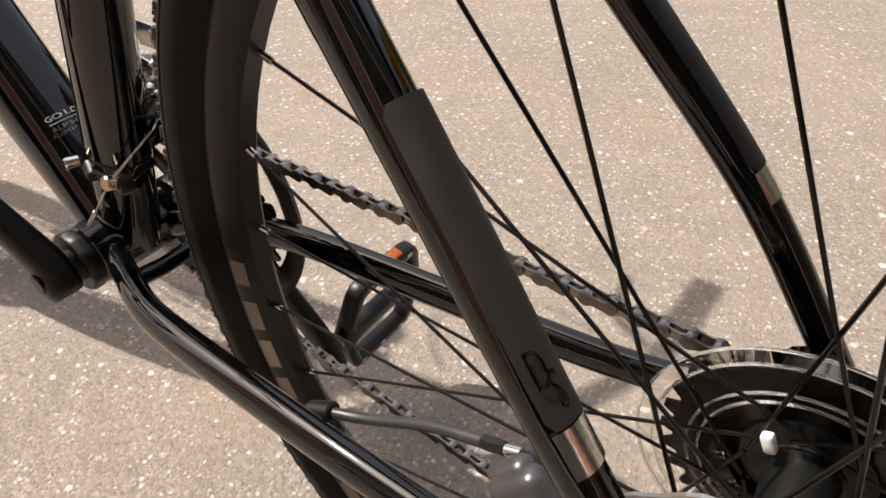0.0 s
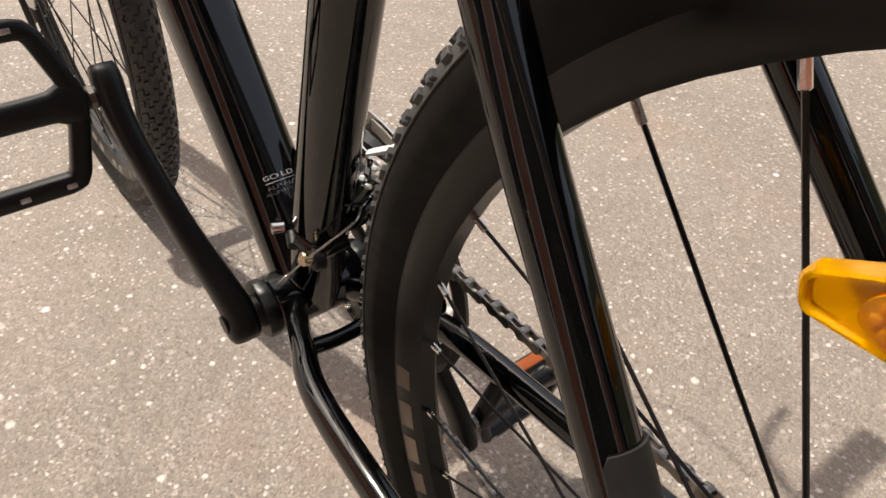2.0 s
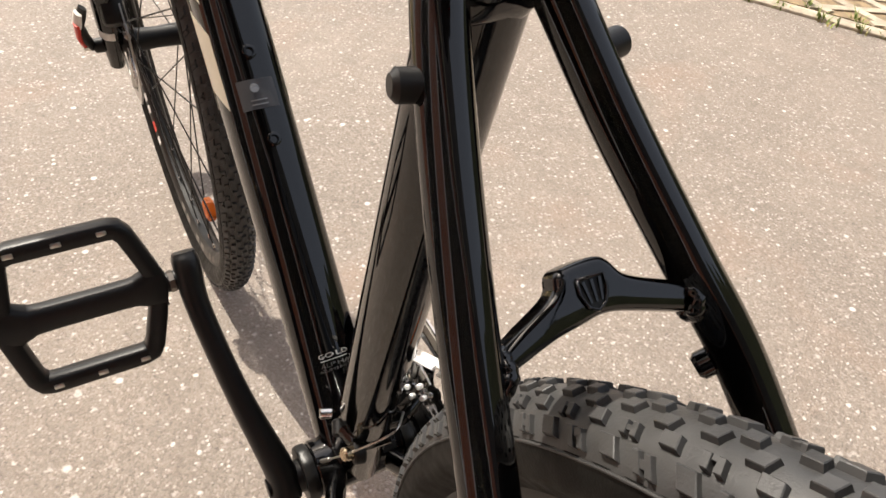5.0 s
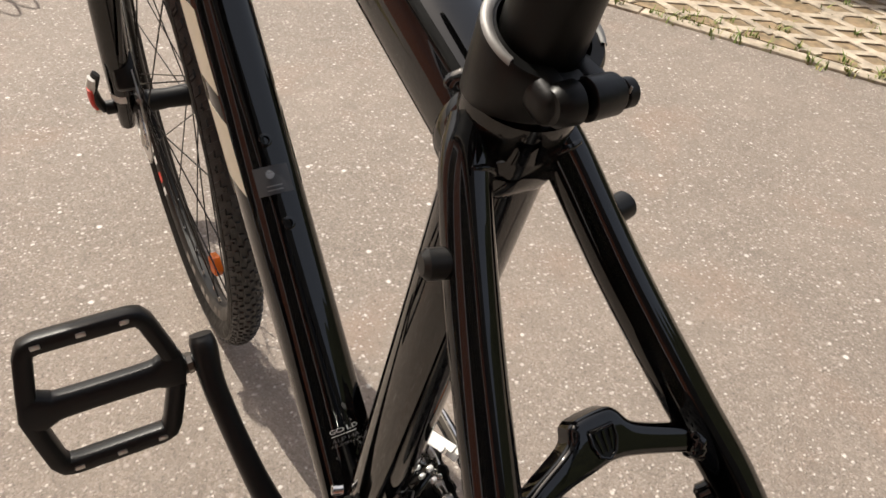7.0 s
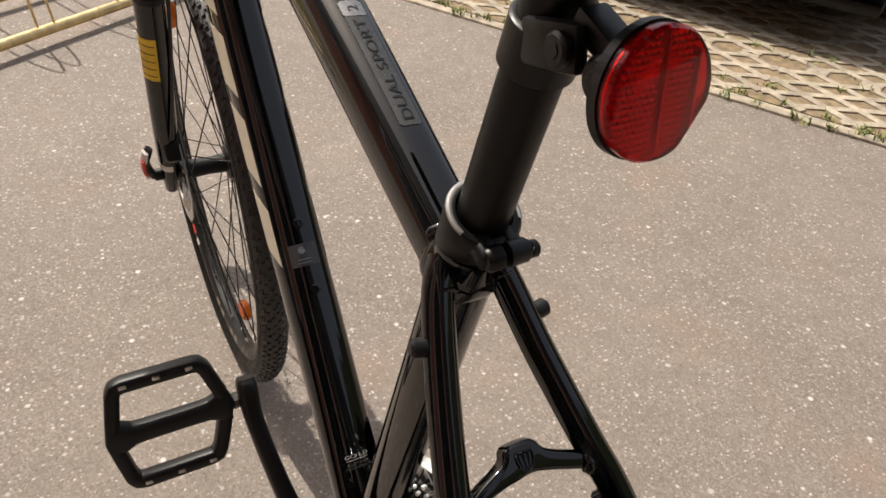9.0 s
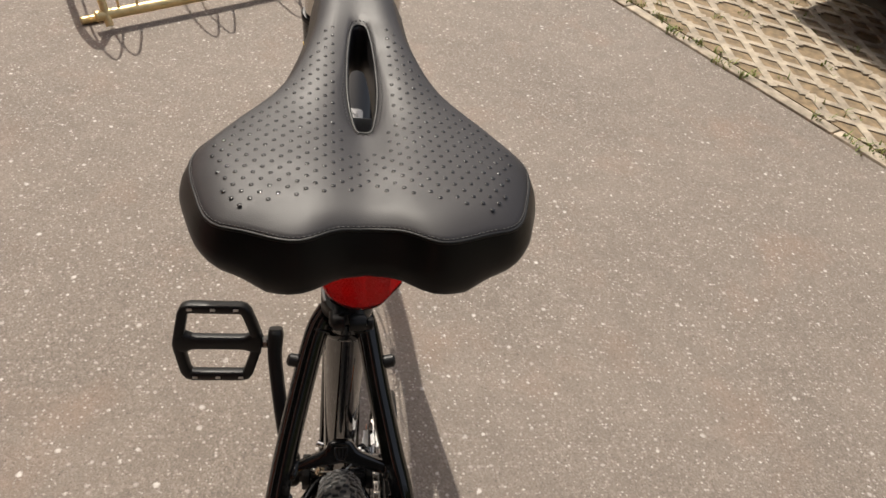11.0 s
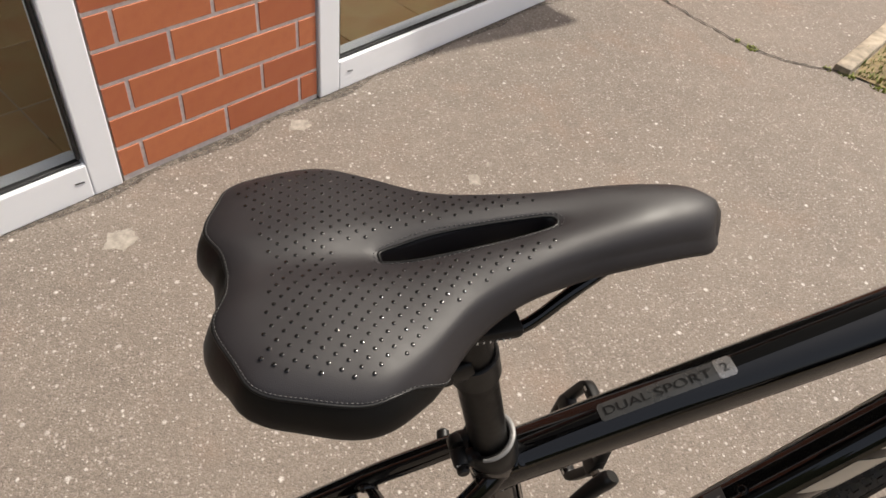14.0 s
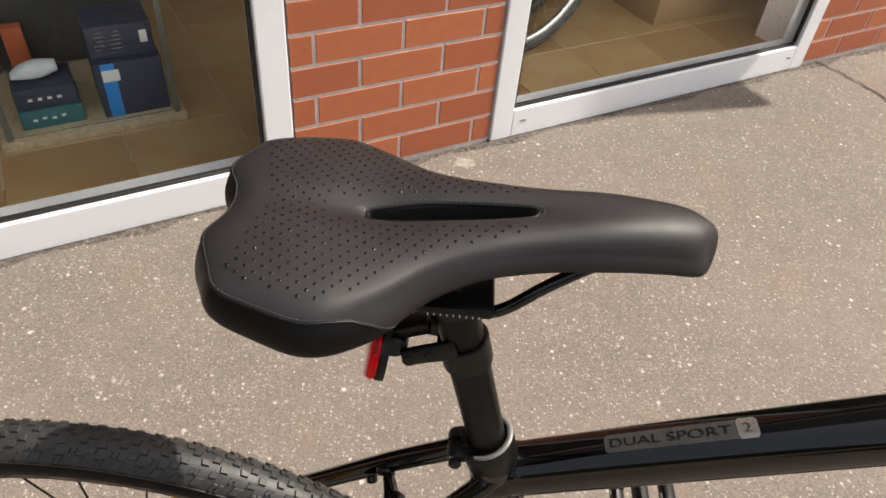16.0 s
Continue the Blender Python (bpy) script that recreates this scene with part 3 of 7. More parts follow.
# bridge between the seat stays, a forged piece with a raised middle
def build_bridge():
    n = Vector((-0.69, 0, 0.72)).normalized()
    centre = Vector((0.2532, 0, 0.6390)) + n * 0.0044
    over = [(0.0372, -0.0086), (0.0287, -0.0042), (0.0142, 0.0024), (0.0113, 0.0078), (0.0068, 0.0096), (-0.0040, 0.0097), (-0.0084, 0.0075), (-0.0120, 0.0026), (-0.0170, -0.0004), (-0.0265, -0.0042), (-0.0372, -0.0080)]
    under = [(-0.0372, -0.0187), (-0.0314, -0.0167), (-0.0118, -0.0101), (-0.0020, -0.0080), (0.0070, -0.0089), (0.0165, -0.0101), (0.0275, -0.0128), (0.0372, -0.0153)]
    line = []
    for row in (over, under):
        line += [Vector((-q[0], q[1])) for q in spline(row, 44)]
    count = len(line)
    inward = []
    for k in range(count):
        d = line[(k + 1) % count] - line[k - 1]
        inward.append(Vector((d.y, -d.x)).normalized())
    # round edges on the back, a broad soft chamfer along the top
    bm = bmesh.new()
    rings = []
    for depth, inset in [(-0.0095, 0.0016), (-0.0085, 0.0)] + [(-0.0030 + 0.0030 * math.sin(radians(a)), 0.0030 * (1 - math.cos(radians(a)))) for a in (0, 18, 36, 54, 72, 90)]:
        rings.append([bm.verts.new((*(p + w * inset), depth)) for p, w in zip(line, inward)])
    for a, b in zip(rings, rings[1:]):
        for k in range(count):
            bm.faces.new((a[k], a[(k + 1) % count], b[(k + 1) % count], b[k]))
    for ring in (rings[0], rings[-1]):
        for k in range(count // 2 - 1):
            bm.faces.new((ring[k], ring[k + 1], ring[count - 2 - k], ring[count - 1 - k]))
    bmesh.ops.recalc_face_normals(bm, faces=bm.faces[:])
    bmesh.ops.transform(bm, matrix=frame_axes(centre, (0, -1, 0), n), verts=bm.verts[:])
    sharp(part("stay_bridge", bm, GLOSS, frame_ob, "glossy forged bridge between the stays"), 50)
    # plain shield relief
    m = frame_axes(centre + Vector((0, 0.0010, 0)), (0, -1, 0), n) @ Matrix.Scale(0.86, 4)
    bm = bmesh.new()
    prism(bm, [(-0.0052, 0.0050), (0.0052, 0.0050), (0.0055, 0.000), (0.0035, -0.0048), (0.000, -0.0066), (-0.0035, -0.0048), (-0.0055, 0.0)], 0.0006, m)
    sharp(part("shield_relief", bm, MATTE, frame_ob), 20)
    edge = [(-0.0055, 0.0053), (0.0055, 0.0053), (0.0058, 0.000), (0.0037, -0.0050), (0.000, -0.0069), (-0.0037, -0.0050), (-0.0058, 0.0), (-0.0055, 0.0053)]
    bm = bmesh.new()
    sweep(bm, [m @ Vector((x, y, 0.0006)) for x, y in edge], 0.0006, 8)
    part("shield_edge", bm, GLOSS, frame_ob)
    for k in range(3):
        bm = bmesh.new()
        prism(bm, [(-0.0004, -0.0042), (0.0004, -0.0042), (0.0007, 0.0038), (-0.0005, 0.0038)], 0.0006, m @ pose(0.0030 * (k - 1), 0.0004, 0.0008, 0, 0, -9 * (k - 1)))
        part("relief_bar", bm, GLOSS, frame_ob, smooth=False)


build_bridge()


def weld(centre, axis, r, size=0.0024, n=26):
    """A ring of weld ripples round a joint."""
    q = Vector(axis).to_track_quat("Z", "Y").to_matrix()
    bm = bmesh.new()
    rings = []
    count = n * 6
    for k in range(count):
        a = 2 * math.pi * k / count
        lump = size * (0.94 + 0.13 * abs(math.sin(n * a / 2)) + 0.10 * math.sin(3 * a + n))
        wave = size * 0.18 * math.sin(4 * a + 1)
        rings.append([bm.verts.new(Vector(centre) + q @ Vector(((r + lump * math.cos(b)) * math.cos(a), (r + lump * math.cos(b)) * math.sin(a), lump * math.sin(b) + wave))) for b in [2 * math.pi * t / 10 for t in range(10)]])
    for k in range(count):
        A, B = rings[k], rings[(k + 1) % count]
        for t in range(10):
            bm.faces.new((A[t], A[(t + 1) % 10], B[(t + 1) % 10], B[t]))
    bmesh.ops.recalc_face_normals(bm, faces=bm.faces[:])
    part("weld_bead", bm, GLOSS, frame_ob)


# sleeve round the seat tube's top and the yoke that holds the stays
bm = bmesh.new()
disc_caps(bm, lathe(bm, [(-0.042, 0.0174), (-0.030, 0.0184), (-0.014, 0.0196), (-0.009, 0.0192)], (0, 0, 0), "z", 36))
bmesh.ops.recalc_face_normals(bm, faces=bm.faces[:])
bmesh.ops.transform(bm, matrix=frame_axes(ST_TOP, ST_SIDE, ST_DIR), verts=bm.verts[:])
sharp(part("seat_tube_sleeve", bm, GLOSS, frame_ob), 40)
# smooth welded lug where the top tube and the stays meet the seat tube
bm = bmesh.new()
bmesh.ops.create_uvsphere(bm, u_segments=48, v_segments=28, radius=1.0)
for v in bm.verts:
    x, y, z = v.co
    ripple = 1 + 0.012 * math.sin(9 * y + 5 * z) + 0.010 * math.sin(14 * x + 3)
    side = 0.0218 if y > 0 else 0.0195
    v.co = Vector((0.0215 * math.copysign(abs(x) ** 0.85, x), side * math.copysign(abs(y) ** 0.85, y) * (1 - 0.16 * z), 0.0220 * z)) * ripple
bmesh.ops.transform(bm, matrix=frame_axes((0.3310, 0, 0.7130), ST_SIDE, ST_DIR), verts=bm.verts[:])
part("seat_lug", bm, GLOSS, frame_ob, "smooth welded seat lug")
# weld lump in the corner between top tube and collar
bm = bmesh.new()
bmesh.ops.create_uvsphere(bm, u_segments=40, v_segments=24, radius=1.0)
for v in bm.verts:
    x, y, z = v.co
    lump = 1 + 0.06 * math.sin(11 * y) + 0.04 * math.sin(23 * y + 2 * x)
    v.co = Vector((0.3440 + 0.0085 * x * lump, 0.0165 * y, 0.7275 + 0.0072 * z * lump))
part("weld_bead", bm, GLOSS, frame_ob)
for s, y in ((1, 0.0205), (-1, 0.0150)):
    weld((0.318, y * s, 0.7105), (-0.62, 0.25 * s, -0.70), 0.0082, 0.0014, 22)
for s in (1, -1):
    weld((0.2436, 0.0368 * s, 0.6290), (0.25, 1, 0.3 * s), 0.0056, 0.0031, 13)
weld(BB + ST_DIR * 0.024, ST_DIR, 0.0195, 0.0014, 40)

# bottle bosses, sticker and prints on the down tube
DTR, TTR = RECS["down_tube"], RECS["top_tube"]
for p in ((0.583, 0, 0.4955), (0.626, 0, 0.5445)):
    n = Vector((-0.751, 0, 0.66))
    bm = bmesh.new()
    rr = lathe(bm, [(-0.003, 0.0052), (0.0014, 0.0052), (0.0018, 0.0046), (0.0018, 0.0032), (-0.001, 0.0026), (-0.001, 0.0002)], (0, 0, 0), "z", 18)
    bmesh.ops.recalc_face_normals(bm, faces=bm.faces[:])
    bmesh.ops.transform(bm, matrix=Matrix.Translation(p) @ n.to_track_quat("Z", "Y").to_matrix().to_4x4(), verts=bm.verts[:])
    sharp(part("bottle_boss", bm, GLOSS, frame_ob), 35)
wrap("maker_sticker", DTR, 0.535, 0.562, 68, 120, DARKD, frame_ob, 0.0005, 0.0004, "small dark sticker with pale print")
bm = bmesh.new()
prism(bm, [(0.0034 * math.cos(k * math.pi / 9), 0.0034 * math.sin(k * math.pi / 9)) for k in range(18)], 0.0003)
ob = part("sticker_disc", bm, SILVERD, frame_ob, smooth=False)
pp, nn = surface(DTR, 0.554, 94, 0.0008)
ob.matrix_world = frame_axes(pp, (0, -1, 0), nn)
for k, (w, du) in enumerate(((0.011, 0.5425), (0.012, 0.5385))):
    wrap("sticker_print", DTR, du, du + 0.0010, 94 - 9, 94 + 9, SILVERD, frame_ob, 0.0008, 0.0003)
def flat_dt(x, y, u, a):
    return surface(DTR, u + y / 0.68, a - math.degrees(x / 0.027), 0.0007)[0]
writing("lettering", "GOLD", 0.0060, lambda x, y: flat_dt(x, y, 0.155, 92), WHITED, frame_ob, 1.15)
wrap("print_line", DTR, 0.1480, 0.1487, 74, 111, WHITED, frame_ob, 0.0006, 0.0003)
writing("lettering", "ALPHA", 0.0055, lambda x, y: flat_dt(x, y, 0.1415, 92), SILVERD, frame_ob, 1.1)
writing("lettering", "ALUMINUM", 0.0040, lambda x, y: flat_dt(x, y, 0.1345, 92), SILVERD, frame_ob, 1.1)
# plain pale blocks where the large side lettering stands, on both sides
for side in (169, 11):
    for u0, u1 in ((0.555, 0.62), (0.645, 0.715), (0.74, 0.81), (0.835, 0.89), (0.91, 0.965)):
        sh = 0.03 if side > 90 else -0.03
        wrap("side_decal", DTR, u0, u1, side - 22, side + 22, CREAM, frame_ob, 0.0005, 0.0003, shear=sh, nu=6, na=6)
    wrap("side_line", DTR, 0.55, 0.97, side + (26 if side > 90 else -32), side + (32 if side > 90 else -26), CREAM, frame_ob, 0.0007, 0.0003, nu=20, na=2)
# model badge on the top tube
wrap("model_badge", TTR, 0.162, 0.357, 70, 102, BADGE, frame_ob, 0.0005, 0.0004, "silver badge plate with dark lettering", nu=24, na=6, cut=0.004)
wrap("badge_end", TTR, 0.333, 0.358, 69, 103, SILVERD, frame_ob, 0.0008, 0.0003, nu=4, na=6, cut=0.003)
LTT = sum((Vector(b[:3]) - Vector(a[:3])).length for a, b in zip(TTR[0], TTR[0][1:]))
def on_badge(u):
    return lambda x, y: surface(TTR, u + x / LTT, 86 + math.degrees(y / 0.0215), 0.0010)[0]
writing("lettering", "DUAL SPORT", 0.0066, on_badge(0.248), MATTE, frame_ob, 2.25)
writing("lettering", "2", 0.0066, on_badge(0.345), MATTE, frame_ob, 1.7)
# red maker marks that show low on the tubes
wrap("head_mark", TTR, 0.93, 0.945, 60, 100, mat("green_print", (0.02, 0.22, 0.18), 0.4), frame_ob, 0.0006, 0.0003)

# seat post and collar
POST_TOP = ST_TOP + ST_DIR * 0.155
post = cyl("seat_post", ST_TOP - ST_DIR * 0.03, POST_TOP, 0.0136, POST, bike, 32, 0.001, "satin black alloy seat post")


def build_collar():
    m = frame_axes(ST_TOP + ST_DIR * 0.004, ST_SIDE, ST_DIR)
    bm = bmesh.new()
    N = 48
    rings = []
    for h0, h1, r in ((-0.021, -0.0095, 0.0190), (-0.019, -0.0080, 0.0198), (0.0105, 0.004, 0.0198), (0.0125, 0.006, 0.0188), (0.0125, 0.006, 0.0150), (-0.019, -0.0095, 0.0150)):
        ring = []
        for k in range(N):
            a = 2 * math.pi * k / N
            f = 0.5 + 0.5 * math.cos(a)
            ring.append(bm.verts.new((r * math.cos(a), r * math.sin(a), h1 + (h0 - h1) * f)))
        rings.append(ring)
    rings.append(rings[0])
    for a, b in zip(rings, rings[1:]):
        for k in range(N):
            bm.faces.new((a[k], a[(k + 1) % N], b[(k + 1) % N], b[k]))
    bmesh.ops.recalc_face_normals(bm, faces=bm.faces[:])
    bmesh.ops.transform(bm, matrix=m, verts=bm.verts[:])
    col = sharp(part("seat_collar", bm, MATTE, bike, "matte black seat collar with a pinch bolt"), 40)
    bm = bmesh.new()
    lathe(bm, [(-0.001, 0.0196), (0.0006, 0.0188), (0.0006, 0.0154), (-0.001, 0.0150)], (0, 0, 0), "z", 40, a0=radians(-118), a1=radians(118))
    for v in bm.verts:
        thin = max(0.12, math.cos(math.atan2(v.co.y, v.co.x) / 2) ** 1.2)
        r = math.hypot(v.co.x, v.co.y)
        k = (0.0196 - (0.0196 - r) * thin) / r
        v.co.x, v.co.y = v.co.x * k, v.co.y * k
        v.co.z += 0.0094 + 0.0034 * (v.co.x / 0.0186)
    bmesh.ops.recalc_face_normals(bm, faces=bm.faces[:])
    bmesh.ops.transform(bm, matrix=m, verts=bm.verts[:])
    part("collar_rim", bm, make_plain("worn_alloy", (0.22, 0.215, 0.21), 0.55, 0.5), col, "bare worn alloy edge")
    for s in (1, -1):
        bm = bmesh.new()
        end = 0.0140 if s < 0 else 0.0105
        rr = lathe(bm, [(0.0015 * s, 0.0058), (0.002 * s, 0.0066), ((end - 0.002) * s, 0.0064), (end * s, 0.0050)], (-0.0228, 0, 0.002), "y", 22)
        disc_caps(bm, rr)
        rbox(bm, (0.0190, 0.0120, 0.0126), pose(-0.0160, 0.0073 * s, 0.0005), 0.0046, 4)
        bmesh.ops.recalc_face_normals(bm, faces=bm.faces[:])
        bmesh.ops.transform(bm, matrix=m, verts=bm.verts[:])
        sharp(part("clamp_ear", bm, MATTE, col), 40)
    p = m @ Vector((-0.0235, -0.0138, 0.002))
    cyl("pinch_bolt", p, p + Vector((0, -0.0055, 0)), 0.0046, PLASTIC, col, 18, 0.0012)
    for k in range(3):
        block("bolt_print", (0.0008, 0.0002, 0.0022), m @ pose(-0.0265 + 0.0016 * k, -0.0141, 0.0062 - 0.0012 * k), WHITED, col)


build_collar()

# fork
LEG_UP = HEAD_DIR
fork = tube("fork", [(0.896, 0.0, 0.782), (0.905, 0, 0.757)], [0.021, 0.026], GLOSS, bike, 24, label="black suspension fork with steel stanchions")
FWD = Vector((0.946, 0, 0.326))
for s in (1, -1):
    b = AX_F + Vector((0, 0.056 * s, 0))
    tube("lower_leg", [b - LEG_UP * 0.035, b + LEG_UP * 0.0, b + LEG_UP * 0.06, b + LEG_UP * 0.15, b + LEG_UP * 0.318], [(0.010, 0.011), (0.013, 0.016), (0.0160, 0.0175), 0.0175, 0.0185], GLOSS, fork, 28, label="glossy black fork lower")
    cyl("stanchion", b + LEG_UP * 0.31, b + LEG_UP * 0.43, 0.014, CHROME, fork, 28, label="polished steel stanchion")
    cyl("dust_seal", b + LEG_UP * 0.316, b + LEG_UP * 0.328, 0.0195, PLASTIC, fork, 28, 0.002)
    cyl("crown_cap", b + LEG_UP * 0.405, b + LEG_UP * 0.456, 0.0215, MATTE, fork, 28, 0.004, "black fork crown")
    if s < 0:
        cyl("lockout_knob", b + LEG_UP * 0.455, b + LEG_UP * 0.466, 0.0115, mat("blue_anodised", (0.02, 0.05, 0.28), 0.25, 0.7), fork, 24, 0.002, "blue lockout dial")
        cyl("dial_ring", b + LEG_UP * 0.452, b + LEG_UP * 0.459, 0.0140, ALLOY, fork, 24, 0.001)
    else:
        cyl("top_cap", b + LEG_UP * 0.455, b + LEG_UP * 0.462, 0.013, PLASTIC, fork, 24, 0.002)
bm = bmesh.new()
c = AX_F + LEG_UP * 0.43
sweep(bm, spline([c + Vector((0, 0.056, 0)), c + Vector((-0.012, 0.03, 0.008)), c + Vector((-0.03, 0, 0.014)), c + Vector((-0.012, -0.03, 0.008)), c + Vector((0, -0.056, 0))], 20), (0.017, 0.016), 20, (0, 0, 1), True, 0.7)
bmesh.ops.recalc_face_normals(bm, faces=bm.faces[:])
part("crown_bridge", bm, MATTE, fork)
bm = bmesh.new()
c = AX_F + LEG_UP * 0.30
sweep(bm, spline([c + Vector((0, 0.056, 0)), c + FWD * 0.03 + LEG_UP * 0.06 + Vector((0, 0.04, 0)), c + FWD * 0.036 + LEG_UP * 0.078, c + FWD * 0.03 + LEG_UP * 0.06 + Vector((0, -0.04, 0)), c + Vector((0, -0.056, 0))], 24), (0.007, 0.011), 16)
bmesh.ops.recalc_face_normals(bm, faces=bm.faces[:])
part("brake_arch", bm, GLOSS, fork)
LEG = RECS["lower_leg"]
wrap("warning_label", LEG, 0.835, 0.93, 272, 352, YELLOWD, fork, 0.0006, 0.0004, "yellow warning sticker with dark print")
for k in range(5):
    wrap("label_print", LEG, 0.846 + 0.017 * k, 0.8476 + 0.017 * k, 280, 344, MATTE, fork, 0.0009, 0.0003, nu=2)
wrap("leg_label", LEG, 0.345, 0.395, 262, 345, WHITED, fork, 0.0006, 0.0004, "small white label")
# front axle lever, disc and caliper
p = AX_F + Vector((0, 0.066, 0))
cyl("axle_nut", p, p + Vector((0, 0.014, 0)), 0.0095, PLASTIC, fork, 20, 0.002)
tube("release_lever", [p + Vector((0, 0.014, 0)), p + Vector((-0.012, 0.020, 0.018)), p + Vector((-0.020, 0.022, 0.042)), p + Vector((-0.028, 0.016, 0.062))], [(0.004, 0.007), (0.004, 0.008), (0.0035, 0.008), (0.003, 0.006)], PLASTIC, fork, 14, label="black quick-release lever with a red stripe")
tube("lever_stripe", [p + Vector((-0.004, 0.0215, 0.008)), p + Vector((-0.014, 0.0262, 0.024)), p + Vector((-0.021, 0.0265, 0.042))], [(0.0042, 0.0080), (0.0044, 0.0088), (0.004, 0.0080)], REDP, fork, 10)
tube("lever_white", [p + Vector((-0.019, 0.0262, 0.038)), p + Vector((-0.027, 0.0225, 0.056))], [(0.0042, 0.0086), (0.0036, 0.0065)], WHITED, fork, 10)
cyl("axle_end", p + Vector((0, 0.012, 0)), p + Vector((0, 0.026, 0)), 0.0052, CHROME, fork, 16, 0.001)


def build_disc(centre, y, parent, ro=0.080):
    bm = bmesh.new()
    N, ri = 72, ro - 0.016
    for h in (0.0009,):
        a0 = []
        for k in range(N):
            a = 2 * math.pi * k / N
            w = 1 + 0.018 * math.cos(12 * a)
            a0.append([bm.verts.new(Vector(centre) + Vector((r * w * math.cos(a), y + d, r * w * math.sin(a)))) for r, d in ((ro, h), (ri, h), (ri, -h), (ro, -h))])
        for k in range(N):
            p, q = a0[k], a0[(k + 1) % N]
            for i in range(4):
                bm.faces.new((p[i], p[(i + 1) % 4], q[(i + 1) % 4], q[i]))
    bmesh.ops.recalc_face_normals(bm, faces=bm.faces[:])
    disc = part("brake_disc", bm, ALLOY, parent, "steel brake disc", smooth=False)
    for k in range(6):
        a = 2 * math.pi * k / 6
        b = a + 0.55
        bm = bmesh.new()
        sweep(bm, [Vector(centre) + Vector((0.020 * math.cos(a), y, 0.020 * math.sin(a))), Vector(centre) + Vector(((ri + 0.002) * math.cos(b), y, (ri + 0.002) * math.sin(b)))], (0.0009, 0.004), 8, (math.sin(a), 0, -math.cos(a)))
        bmesh.ops.recalc_face_normals(bm, faces=bm.faces[:])
        part("disc_arm", bm, ALLOY, disc, smooth=False)


build_disc(AX_F, 0.042, front)
build_disc(AX_R, 0.046, rear, 0.062)
block("front_caliper", (0.05, 0.028, 0.03), pose(AX_F.x - 0.030, 0.050, AX_F.z + 0.062, 0, -60, 0), PLASTIC, fork, 0.006, "black disc brake caliper")
tube("front_hose", [(1.035, 0.052, 0.435), (1.02, 0.045, 0.50), (0.99, 0.036, 0.62), (0.95, 0.034, 0.74), (0.90, 0.05, 0.86), (0.90, 0.06, 0.98)], 0.0026, HOSE, fork, 10, label="black brake hose")

# rim prints: plain pale bars where the maker's lettering stands
def rim_print(owner, centre, y, a0, a1, r0, r1, material):
    bm = bmesh.new()
    n = 6
    rows = []
    for r in (r0, 0.3030, 0.3065, r1):
        w = float(np.interp(r, [0.2955, 0.2995, 0.3065, 0.3105, 0.3145], [0.00575, 0.0099, 0.0115, 0.0127, 0.0115]))
        rows.append([bm.verts.new(Vector(centre) + Vector((r * math.cos(a), math.copysign(w + 0.0004, y), r * math.sin(a)))) for a in [radians(a0 + (a1 - a0) * k / n) for k in range(n + 1)]])
    for A, B in zip(rows, rows[1:]):
        for k in range(n):
            bm.faces.new((A[k], A[k + 1], B[k + 1], B[k]))
    bmesh.ops.recalc_face_normals(bm, faces=bm.faces[:])
    return part("rim_print", bm, material, owner, smooth=False)


for base in (-3.0, 117.0, 237.0):
    for k in range(9):
        a = base - 5.9 * k
        for s in (1, -1):
            rim_print(rear, AX_R, s, a, a - (4.2 if k % 3 else 3.4), 0.2997, 0.3095, TAN)
            if k % 3 < 2:
                rim_print(front, AX_F, s, a + 40, a + 36.2, 0.2997, 0.3085, GREYD)
rim_print(front, AX_F, 1, -51, -54.5, 0.2997, 0.3092, REDP)
for a in (-45.5, -41.5, -56.5):
    rim_print(front, AX_F, 1, a, a - 2.6, 0.2997, 0.3088, WHITED)
rim_print(front, AX_F, -1, 190, 194, 0.2997, 0.3085, REDP)

